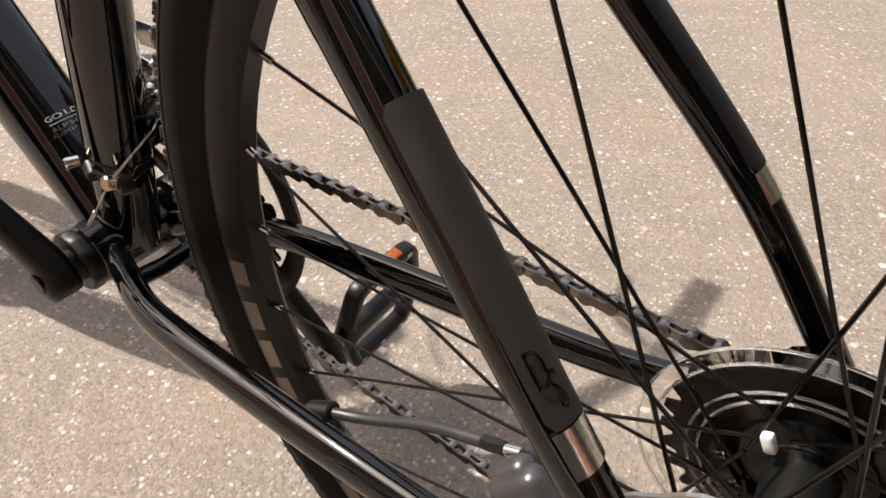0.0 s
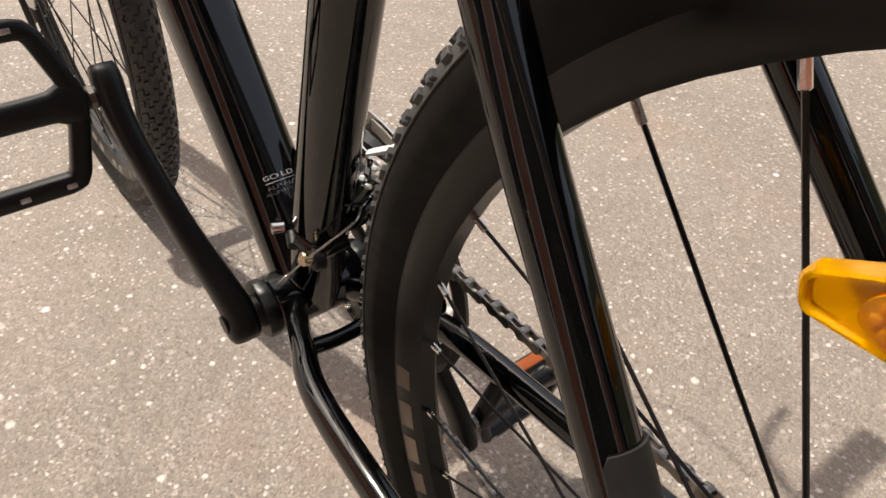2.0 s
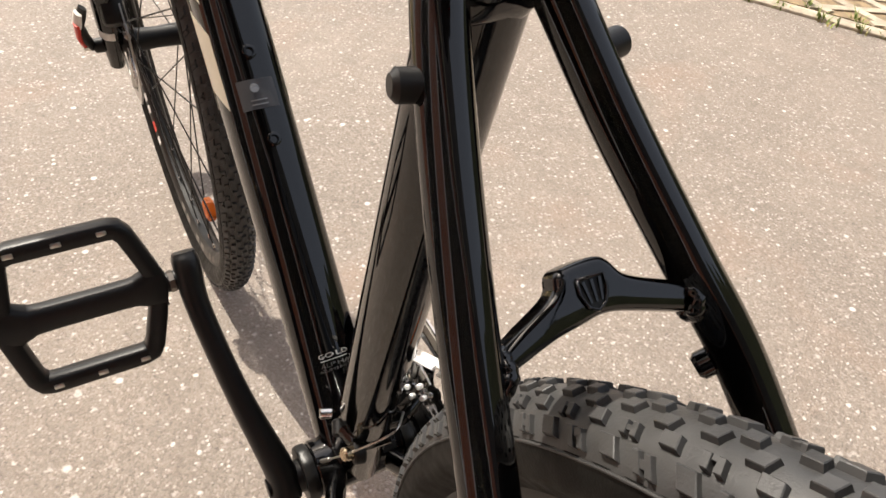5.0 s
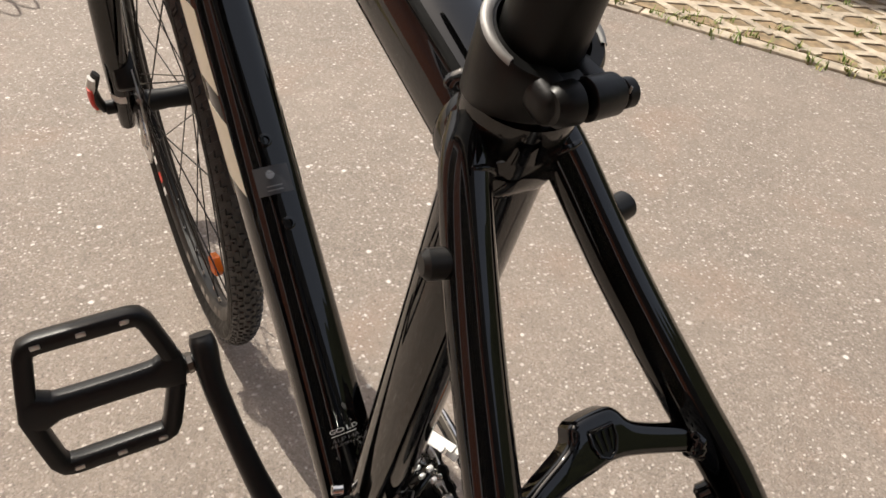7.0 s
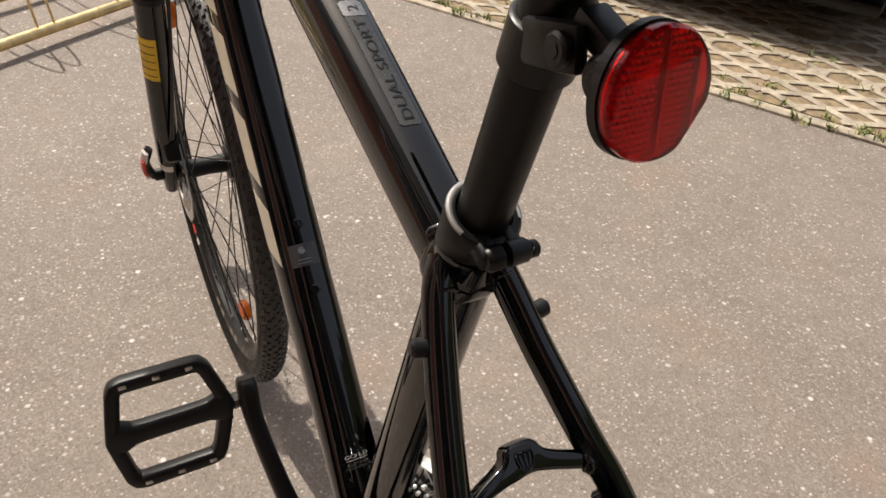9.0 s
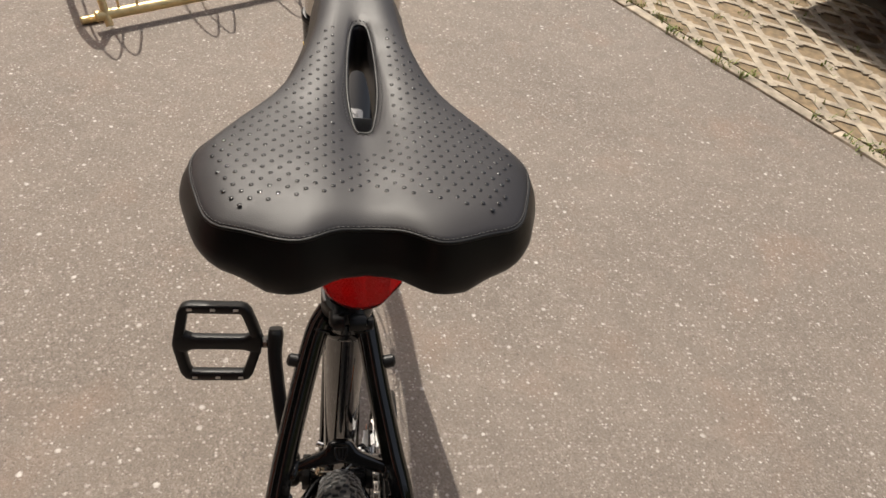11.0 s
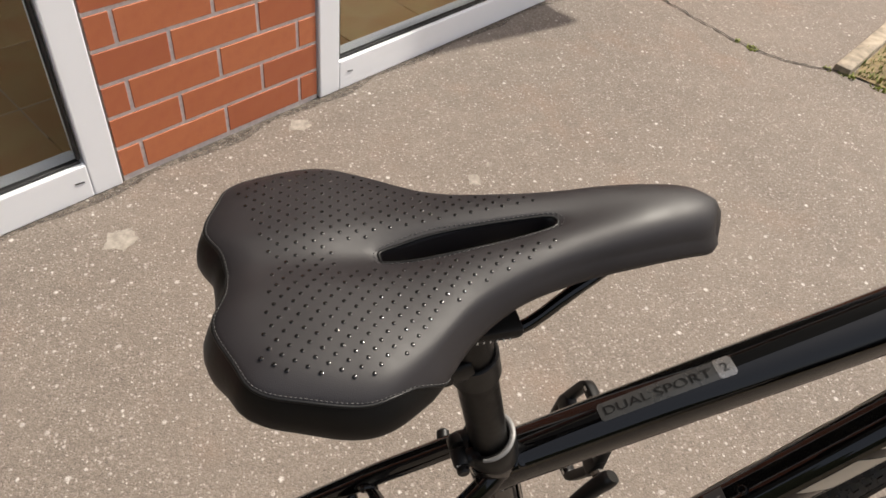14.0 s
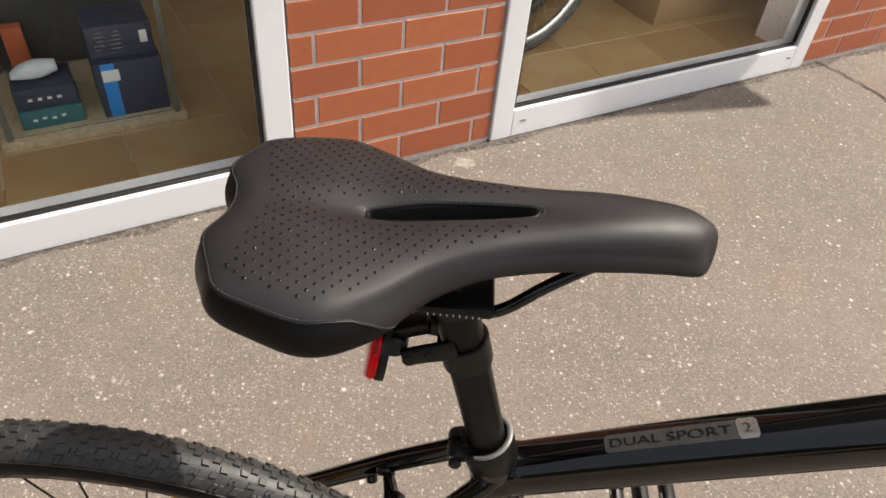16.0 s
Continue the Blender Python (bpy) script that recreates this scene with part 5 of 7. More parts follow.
cyl("stay_pin", (0.075, -0.066, 0.320), (0.090, -0.066, 0.3195), 0.006, GLOSS, frame_ob, 10, 0.001)

# handlebar, stem and grips, with cables
bar = tube("handlebar", [(0.835, 0.30, 1.015), (0.845, 0.16, 1.022), (0.872, 0.05, 1.000), (0.874, 0, 0.998), (0.872, -0.05, 1.000), (0.845, -0.16, 1.022), (0.835, -0.30, 1.015)], 0.0120, MATTE, bike, 16, label="black handlebar with rubber grips")
tube("stem", [(0.842, 0, 0.935), (0.836, 0, 0.965), (0.872, 0, 0.998)], [(0.019, 0.019), (0.020, 0.020), (0.017, 0.019)], MATTE, bar, 18, up=(0, 1, 0))
for s in (1, -1):
    tube("grip", [(0.842, 0.19 * s, 1.020), (0.835, 0.31 * s, 1.014)], [0.0165, 0.0165], PLASTIC, bar, 16)
    tube("brake_lever", [(0.855, 0.165 * s, 1.010), (0.888, 0.20 * s, 0.985), (0.895, 0.27 * s, 0.975)], [(0.006, 0.008), 0.0055, 0.005], MATTE, bar, 12)
tube("control_cable", [(0.885, -0.150, 1.005), (0.985, -0.150, 1.01), (1.01, -0.110, 0.93), (0.93, -0.075, 0.82), (0.880, -0.045, 0.805)], 0.0018, make_plain("grey_cable", (0.30, 0.30, 0.30), 0.35), bar, 10, 40)
tube("control_cable", [(0.885, 0.150, 1.005), (0.985, 0.135, 1.00), (0.985, 0.070, 0.90), (0.905, 0.030, 0.84)], 0.0022, HOSE, bar, 10, 40)

# rear reflector and its band on the seat post
PB = ST_TOP + ST_DIR * 0.110


def build_rear_reflector():
    bm = bmesh.new()
    lathe(bm, [(-0.011, 0.0150), (-0.010, 0.0163), (0.010, 0.0163), (0.011, 0.0150), (0.011, 0.0138), (-0.011, 0.0138)], (0, 0, 0), "z", 36, closed=True)
    bmesh.ops.recalc_face_normals(bm, faces=bm.faces[:])
    bmesh.ops.transform(bm, matrix=frame_axes(PB, ST_SIDE, ST_DIR), verts=bm.verts[:])
    ref = sharp(part("reflector_bracket", bm, PLASTIC, bike, "black plastic bracket with a round red reflector"), 40)
    for s in (1, -1):
        if s < 0:
            tube("bracket_arm", [(0.2880, -0.0120, 0.8600), (0.2700, -0.0120, 0.8535), (0.2560, -0.0120, 0.8475)], [(0.0035, 0.0085), (0.0035, 0.0072), (0.0035, 0.0068)], PLASTIC, ref, 20, label="long bracket arm with two sunk bolts", squash=0.8)
            for p in ((0.2590, 0.8488), (0.2720, 0.8543)):
                cyl("bracket_bolt", (p[0], -0.0145, p[1]), (p[0], -0.0162, p[1]), 0.0042, MATTE, ref, 20, 0.0006)
            continue
        block("bracket_ear", (0.030, 0.0075, 0.0180), frame_axes((0.2740, 0.0105 * s, 0.8560), (0.97, 0.10 * s, -0.20), (0.20, 0, 0.97)), PLASTIC, ref, 0.0030)
        cyl("bracket_bolt", (0.2655, 0.0125 * s, 0.8580), (0.2655, 0.0172 * s, 0.8580), 0.0064, PLASTIC, ref, 24, 0.0012)
        cyl("bolt_recess", (0.2655, 0.0170 * s, 0.8580), (0.2655, 0.0176 * s, 0.8580), 0.0032, MATTE, ref, 6)
    block("bracket_tongue", (0.0300, 0.0130, 0.0090), frame_axes((0.2555, 0.0005, 0.8625), (0.94, 0.06, 0.34), (-0.34, 0, 0.94)), PLASTIC, ref, 0.0014)
    disc = cyl("tilt_knuckle", (0.2490, -0.0105, 0.8525), (0.2490, 0.0105, 0.8525), 0.0086, PLASTIC, ref, 28, 0.0016)
    cyl("knuckle_screw", (0.2490, 0.0100, 0.8525), (0.2490, 0.0114, 0.8525), 0.0040, MATTE, disc, 6, 0.0004)
    # round lens facing back: shell, red lens with a centre rib and prisms
    n = Vector((-1.0, -0.057, 0.159)).normalized()
    rm = frame_axes((0.2395, -0.0062, 0.8504), (0.057, -1.0, 0), n)
    R = 0.0232
    oval = []
    for k in range(56):
        p = Vector((R * math.cos(2 * math.pi * k / 56), R * math.sin(2 * math.pi * k / 56)))
        # the disc is cut straight on one side
        far = p.dot(Vector((0.80, -0.60))) - R * 0.91
        p -= Vector((0.80, -0.60)) * max(0.0, far)
        oval.append((p.x, p.y))
    bm = bmesh.new()
    prism(bm, [(x * 1.03, y * 1.03) for x, y in oval], 0.004, rm @ Matrix.Translation((0, 0, -0.003)))
    part("reflector_shell", bm, PLASTIC, ref, smooth=False)
    bm = bmesh.new()
    rings = []
    for z, g in ((-0.001, 1.0), (0.0040, 1.0), (0.0058, 0.95), (0.0062, 0.90)):
        rings.append([bm.verts.new((x * g, y * g, z)) for x, y in oval])
    for a, b in zip(rings, rings[1:]):
        for k in range(56):
            bm.faces.new((a[k], a[(k + 1) % 56], b[(k + 1) % 56], b[k]))
    bm.faces.new(rings[-1])
    bmesh.ops.transform(bm, matrix=rm, verts=bm.verts[:])
    bmesh.ops.recalc_face_normals(bm, faces=bm.faces[:])
    sharp(part("reflector_lens", bm, RED, ref, "round red reflector lens"), 30)
    bm = bmesh.new()
    step = 0.0026
    for i in range(-9, 10):
        for j in range(-10, 11):
            x, y = (i + 0.5 * (j % 2)) * step, j * step * 0.87
            if x * x + y * y < (R * 0.92) ** 2 and x < 0.66 * R and abs(x - 0.03 * R) > 0.0012:
                bmesh.ops.create_cone(bm, segments=4, radius1=step * 0.60, radius2=0.0, depth=0.0013, cap_ends=False, matrix=rm @ Matrix.Translation((x, y, 0.0022)))
    tagged(part("lens_prism", bm, FOIL, ref, "small red prisms", smooth=False), kind="stuff")
    bm = bmesh.new()
    prism(bm, [(x * 0.96, y * 0.96) for x, y in oval], 0.0010, rm @ Matrix.Translation((0, 0, 0.0010)))
    part("prism_bed", bm, FOIL, ref, smooth=False)
    for x in (0.03 * R, 0.68 * R):
        bm = bmesh.new()
        h = math.sqrt((R * 0.9) ** 2 - x * x)
        rbox(bm, (0.0012, 2 * h, 0.0030), rm @ Matrix.Translation((x, 0, 0.0028)), 0.0003)
        part("lens_rib", bm, FOIL, ref)


build_rear_reflector()
# post head and saddle rails
tube("post_head", [POST_TOP - ST_DIR * 0.006, POST_TOP + ST_DIR * 0.012, POST_TOP + ST_DIR * 0.020 + Vector((0.004, 0, 0))], [(0.0142, 0.0142), (0.0155, 0.0180), (0.0140, 0.0200)], PLASTIC, post, 24, label="black seat clamp head", up=(1, 0, 0))
block("clamp_plate", (0.042, 0.056, 0.008), frame_axes((0.283, -0.001, 0.909), (1, 0, 0.03), (0, 0, 1)), MATTE, post, 0.003)
for k in range(9):
    block("scale_mark", (0.0006, 0.0004, 0.0016), Matrix.Translation((0.268 + 0.0035 * k, -0.0292, 0.9075)), WHITED, post)
for s in (1, -1):
    cyl("clamp_bolt", (0.283, 0.012 * s, 0.900), (0.283, 0.012 * s, 0.918), 0.0036, CHROME, post, 12, 0.0008)
# saddle
SX, SY, SZ = -0.0011, 0.0005, -0.0035
TURN = Matrix.Translation((0.3235, 0, 0)) @ Matrix.Rotation(radians(1.86), 4, "Z") @ Matrix.Translation((-0.3235, 0, 0))


def build_saddle():
    tail = [(0.1625, 0.0000), (0.1608, 0.0126), (0.1545, 0.0289), (0.1617, 0.0490), (0.1678, 0.0610), (0.1827, 0.0682), (0.2133, 0.0748), (0.2372, 0.0641), (0.2642, 0.0440), (0.2902, 0.0334), (0.3246, 0.0261), (0.3604, 0.0232), (0.3878, 0.0205), (0.4064, 0.0179), (0.4129, 0.0095), (0.4144, 0.0000)]
    slot = [(0.2330, 0.0000), (0.2335, 0.0030), (0.2400, 0.0046), (0.2585, 0.0064), (0.2840, 0.0068), (0.3050, 0.0056), (0.3180, 0.0036), (0.3212, 0.0000)]
    N, RINGS = 84, 30

    def resample(poly, n):
        fine = [np.array(q) for q in spline(poly, 400)]
        d = np.r_[0, np.cumsum([np.linalg.norm(b - a) for a, b in zip(fine, fine[1:])])]
        return [np.array([np.interp(i / n * d[-1], d, [f[k] for f in fine]) for k in (0, 1)]) for i in range(n + 1)]

    half_o, half_s = resample(tail, N), resample(slot, N)
    ring_o = half_o + [np.array((p[0], -p[1])) for p in half_o[-2:0:-1]]
    ring_s = half_s + [np.array((p[0], -p[1])) for p in half_s[-2:0:-1]]
    M = len(ring_o)
    broad = max(range(N + 1), key=lambda i: half_o[i][1])
    wx, wy = [0.10] + [p[0] for p in half_o[broad:]], [half_o[broad][1]] + [p[1] for p in half_o[broad:]]

    def soft(x, xs, ys):
        """A smooth curve through the heights, so that no crease shows."""
        return sum(np.interp(x + q, xs, ys) * w for q, w in ((-0.014, 0.15), (-0.007, 0.22), (0.0, 0.26), (0.007, 0.22), (0.014, 0.15)))

    def top(x, y):
        ridge = soft(x, [0.15, 0.19, 0.24, 0.30, 0.36, 0.395, 0.417], [0.9598, 0.9622, 0.9600, 0.9669, 0.9736, 0.9712, 0.9668]) + SZ
        q = min(abs(y) / max(np.interp(x, wx, wy), 0.01), 1.3)
        crown = 0.0041 * q**2 + 0.0046 * q**5
        if x > 0.30:
            crown += 0.0040 * q**2.5 * min(1, (x - 0.30) / 0.06)
        dish = soft(x, [0.15, 0.18, 0.21, 0.235, 0.26, 0.30, 0.35, 0.39], [0.0015, 0.0022, 0.0040, 0.0066, 0.0045, 0.0050, 0.0030, 0.0])
        return ridge - crown - dish * math.exp(-((y / 0.0125) ** 2))

    def over(u, x, y):
        """Height of the cover where u runs from the slot (0) to the outline (1)."""
        z = top(x, y) - 0.0016 * max(0, 1 - u * 9) ** 2
        if u > 0.80:
            z -= 0.0030 * ((u - 0.80) / 0.20) ** 2.4
        return z

    bm = bmesh.new()
    rings = []
    for dz, grow in ((-0.028, 1.0), (-0.012, 0.98), (-0.0035, 0.99)):
        rings.append([bm.verts.new((0.277 + (p[0] - 0.277) * grow, p[1] * grow, top(*p) + dz)) for p in ring_s])
    for r in range(RINGS + 1):
        u = r / RINGS
        ring = []
        for a, b in zip(ring_s, ring_o):
            x, y = a + (b - a) * u
            ring.append(bm.verts.new((x, y, over(u, x, y))))
        rings.append(ring)
    cen = np.array((0.25, 0.0))
    normals = []
    for i, p in enumerate(ring_o):
        a, b = ring_o[(i - 1) % M], ring_o[(i + 1) % M]
        t = (b - a) / (np.linalg.norm(b - a) + 1e-9)
        nrm = np.array((t[1], -t[0]))
        if p[0] < 0.175 and abs(p[1]) < 0.03:
            nrm = nrm if nrm[0] < 0 else -nrm
        elif nrm @ (p - cen) < 0:
            nrm = -nrm
        normals.append(nrm)
    # the side wall: it bulges a little, then turns in under the seat, deepest under the two lobes
    ways = [min(i, M - i) / N for i in range(M)]
    table = lambda w, row: np.interp(w, [0, 0.06, 0.12, 0.2, 0.3, 0.42, 0.6, 1.0], row)
    skirt = []
    for f in [k / 12 for k in range(13)]:
        ring = []
        for p, nrm, w in zip(ring_o, normals, ways):
            dep = table(w, [0.0228, 0.0262, 0.0296, 0.0262, 0.0256, 0.0224, 0.0132, 0.0100])
            inn = table(w, [0.0, 0.0, 0.0020, 0.0165, 0.0105, 0.0050, 0.0125, 0.0090])
            out = table(w, [0.0069, 0.0056, 0.0066, 0.0082, 0.0083, 0.0078, 0.0057, 0.0055])
            x, y = p + nrm * (out * math.sin(math.pi * f) - inn * (1 - math.cos(f * math.pi / 2)))
            ring.append(Vector((x, y, over(1, *p) - dep * math.sin(f * math.pi / 2))))
        skirt.append(ring)
    last = int(0.47 * N)

    def fall(i):
        w = min(i % M, M - i % M) / N
        return 12 * float(np.interp(w, [0, 0.36, 0.39, 0.42, 0.45, 0.49], [0.006, 0.012, 0.06, 0.22, 0.52, 0.97]))

    def side(i, v):
        k = min(int(v), len(skirt) - 2)
        return skirt[k][i % M].lerp(skirt[k + 1][i % M], v - k)

    upper = len(rings) + 3
    for j in range(1, 5):
        rings.append([bm.verts.new(side(i, fall(i) * j / 4)) for i in range(M)])
    for j in range(1, 10):
        rings.append([bm.verts.new(side(i, fall(i) + (12 - fall(i)) * j / 9)) for i in range(M)])
    for k, (a, b) in enumerate(zip(rings, rings[1:])):
        for i in range(M):
            j = (i + 1) % M
            bm.faces.new((a[i], a[j], b[j], b[i])).material_index = int(k >= upper)
    # closed base with the slot left open
    lo, hi = rings[-1], rings[0]
    for i in range(M):
        j = (i + 1) % M
        bm.faces.new((lo[i], lo[j], hi[j], hi[i]))
    bmesh.ops.recalc_face_normals(bm, faces=bm.faces[:])
    bmesh.ops.translate(bm, vec=(SX, SY, 0), verts=bm.verts[:])
    bmesh.ops.transform(bm, matrix=TURN, verts=bm.verts[:])
    sad = part("saddle", bm, LEATHER, bike, "black padded sports saddle with perforations and a centre slot")
    sad.data.materials.append(SKIRT)

    # seam along the tail, with stitches
    def at(i, u, lift):
        a, b = ring_s[i % M], ring_o[i % M]
        x, y = a + (b - a) * u
        return TURN @ Vector((x + SX, y + SY, over(u, x, y) + lift))

    # the seam follows the tail's upper edge, then slants down the sides
    line = list(range(-last, last + 1))

    def seam(i, back, lift):
        f = fall(i) - back * 20
        if f <= 0.0:
            return at(i, 1.0 + f / 20, lift)
        nrm = normals[i % M]
        return TURN @ (side(i, f) + Vector((SX + nrm[0] * lift, SY + nrm[1] * lift, lift)))

    bm = bmesh.new()
    sweep(bm, [seam(i, 0.0, -0.0002) for i in line], 0.0008, 8)
    part("seam_piping", bm, MATTE, sad)
    bm = bmesh.new()
    for i in line[:-1]:
        for f in (0.05, 0.55):
            p, q = seam(i, 0.014, 0.0003), seam(i + 1, 0.014, 0.0003)
            sweep(bm, [p.lerp(q, f), p.lerp(q, f + 0.30)], 0.00022, 5)
    st = part("seam_stitch", bm, THREAD, sad, "pale grey seam thread")
    tagged(st, kind="stuff")
    bm = bmesh.new()
    for i in range(0, M, 2):
        p, q = at(i, 0.045, 0.0002), at(i + 1, 0.045, 0.0002)
        if (q - p).length > 1e-5:
            sweep(bm, [p, p.lerp(q, 0.85)], 0.00024, 5)
    st = part("slot_stitch", bm, THREAD, sad, "pale grey thread round the slot")
    tagged(st, kind="stuff")
    bm = bmesh.new()
    ringp = [at(i, 0.012, 0.0) for i in range(M)]
    sweep(bm, ringp + ringp[:1], 0.0009, 8, cap=False)
    part("slot_piping", bm, MATTE, sad)

    # perforations: small raised dots, staggered; the holes' shade is put into their dark colour
    bm = bmesh.new()
    rng = random.Random(3)
    poly = [tuple(p) for p in ring_o]

    def inside(x, y):
        hit = False
        for (x0, y0), (x1, y1) in zip(poly, poly[1:] + poly[:1]):
            if (y0 > y) != (y1 > y) and x < (x1 - x0) * (y - y0) / (y1 - y0) + x0:
                hit = not hit
        return hit

    def gap(ring, x, y):
        return min(math.hypot(x - p[0], y - p[1]) for p in ring)

    for i in range(0, 50):
        for j in range(-16, 17):
            x = 0.160 + i * 0.0041
            y = (j + 0.5 * (i % 2)) * 0.0072
            # rows lean outwards
            x += 0.16 * abs(y) - 0.004
            if x > 0.318 or not inside(x, y):
                continue
            if gap(ring_o, x, y) < 0.0088 or gap(ring_s, x, y) < 0.0062:
                continue
            if 0.2345 < x < 0.3185 and abs(y) < 0.012:
                continue
            if x < 0.236 and x > 0.212 and abs(y) < 0.008:
                continue
            if x < 0.181 - 0.20 * abs(y):
                continue
            e = 0.001
            n = Vector((top(x - e, y) - top(x + e, y), top(x, y - e) - top(x, y + e), 2 * e)).normalized()
            p = Vector((x + SX, y + SY, top(x, y))) + n * 0.00012
            mm = TURN @ Matrix.Translation(p) @ n.to_track_quat("Z", "Y").to_matrix().to_4x4()
            ring0 = [bm.verts.new(mm @ Vector((0.00102 * math.cos(k * math.pi / 4), 0.00102 * math.sin(k * math.pi / 4), 0))) for k in range(8)]
            ring1 = [bm.verts.new(mm @ Vector((0.00074 * math.cos(k * math.pi / 4), 0.00074 * math.sin(k * math.pi / 4), 0.00022))) for k in range(8)]
            mid = bm.verts.new(mm @ Vector((0, 0, -0.00002)))
            for k in range(8):
                bm.faces.new((ring0[k], ring0[(k + 1) % 8], ring1[(k + 1) % 8], ring1[k]))
                bm.faces.new((ring1[k], ring1[(k + 1) % 8], mid))
    pf = part("perforation", bm, mat("perforation_gloss", (0.004, 0.004, 0.004), 0.16), sad, "small round perforations", smooth=True)
    tagged(pf, kind="stuff")
    # rails
    for s in (1, -1):
        tube("rail", [(0.196, 0.030 * s + SY, 0.919), (0.222, 0.024 * s + SY, 0.911), (0.255, 0.022 * s + SY, 0.9045), (0.290, 0.022 * s + SY, 0.9045), (0.308, 0.022 * s + SY, 0.908), (0.330, 0.019 * s + SY, 0.926), (0.352, 0.014 * s + SY, 0.939), (0.370, 0.010 * s + SY, 0.944)], 0.0036, GLOSS, sad, 14, 56, label="black steel saddle rail")
    return sad


build_saddle()

# ---------------------------------------------------------------- shop front
WALL_A, WALL_B = Vector((-0.127, 1.229, 0)), Vector((0.387, 1.548, 0))
WD = (WALL_B - WALL_A).normalized()
WN = Vector((-WD.y, WD.x, 0))


def wallpose(s, d=0.0, z=0.0):
    """A pose on the shop front: s metres along it, d behind its face, x along the wall, y into the shop."""
    p = WALL_A + WD * s + WN * d
    return frame_axes((p.x, p.y, z), WD, (0, 0, 1))


def make_brick():
    m = mat("red_brick_tile", rough=0.5)
    n = Nodes(m)
    info = n.t.nodes.new("ShaderNodeObjectInfo")
    c = n.ramp(info.outputs["Random"], (0.0, (0.39, 0.115, 0.05)), (0.5, (0.45, 0.142, 0.06)), (1.0, (0.50, 0.168, 0.072)))
    c = n.mix(n.ramp(n.noise(40, 5), (0.4, 0.0), (0.8, 0.45)), c, (0.37, 0.095, 0.05))
    n.color(n.mix(n.ramp(n.noise(220, 3), (0.68, 0.0), (0.78, 0.6)), c, (0.10, 0.05, 0.035)))
    n.rough(n.ramp(n.noise(30, 3), (0.3, 0.38), (0.7, 0.6)))
    n.bump(n.noise(160, 4), 0.25, 0.001)
    return m


def make_tiles():
    m = mat("floor_tile", rough=0.35)
    n = Nodes(m)
    info = n.t.nodes.new("ShaderNodeObjectInfo")
    c = n.ramp(info.outputs["Random"], (0.0, (0.26, 0.17, 0.075)), (0.5, (0.32, 0.215, 0.10)), (1.0, (0.38, 0.265, 0.13)))
    c = n.mix(n.ramp(n.noise(7, 5), (0.4, 0.0), (0.75, 0.6)), c, (0.32, 0.13, 0.055))
    n.color(c)
    n.rough(n.ramp(n.noise(20, 3), (0.3, 0.28), (0.7, 0.45)))
    return m


def make_upvc():
    m = mat("white_upvc", (0.87, 0.885, 0.92), 0.3)
    n = Nodes(m)
    n.color(n.mix(n.ramp(n.noise(9, 5), (0.58, 0.0), (0.85, 0.2)), (0.87, 0.885, 0.92), (0.72, 0.71, 0.69)))
    return m


BRICK, TILE, UPVC = make_brick(), make_tiles(), make_upvc()
def make_brickwork():
    """Red brickwork in stretcher bond for the wall beyond what stands near."""
    m = mat("red_brickwork", rough=0.6)
    n = Nodes(m)
    t = n.node("ShaderNodeTexBrick", Scale=1.0)
    t.inputs["Brick Width"].default_value, t.inputs["Row Height"].default_value, t.inputs["Mortar Size"].default_value = 0.2375, 0.0845, 0.005
    t.inputs["Color1"].default_value, t.inputs["Color2"].default_value = (0.45, 0.142, 0.06, 1), (0.39, 0.115, 0.05, 1)
    t.inputs["Mortar"].default_value = (0.55, 0.50, 0.47, 1)
    turn = n.node("ShaderNodeMapping")
    turn.inputs["Rotation"].default_value = (radians(-90), 0, radians(-31.8))
    turn.vector_type = "TEXTURE"
    n.link(n.tc.outputs["Object"], turn.inputs["Vector"])
    n.link(turn.outputs[0], t.inputs["Vector"])
    n.color(t.outputs["Color"])
    return m


BRICKWORK = make_brickwork()
# for walls out of view, dark so that the glossy tubes reflect black
UNSEEN_DARK = make_plain("unseen_dark_wall", (0.055, 0.052, 0.05), 0.8, grain=0.15, scale=12)
MORTAR = make_plain("grey_mortar", (0.64, 0.58, 0.56), 0.9, grain=0.15, scale=90)
GASKET = make_plain("black_gasket", (0.012, 0.012, 0.013), 0.5)
GLASS = mat("window_glass", (0.96, 0.98, 0.97), 0.0, Transmission_Weight=1.0, IOR=1.12)
PLASTER = make_plain("shop_wall_paint", (0.45, 0.40, 0.33), 0.85)
PIER = (WALL_B - WALL_A).length
D1, D2 = (PIER, PIER + 1.405), (-1.45, 0.0)
TOPZ = 2.45


def build_wall(name, s0, s1, z0, z1, mt=MORTAR):
    w = block(name, (s1 - s0, 0.24, z1 - z0), wallpose((s0 + s1) / 2, 0.1230, (z0 + z1) / 2), mt)
    tagged(w, "plain unseen shop wall, kept dark for the tubes' reflections" if mt is UNSEEN_DARK else "red brick-tiled shop wall with grey mortar joints", "wall", kind="structure")
    return w


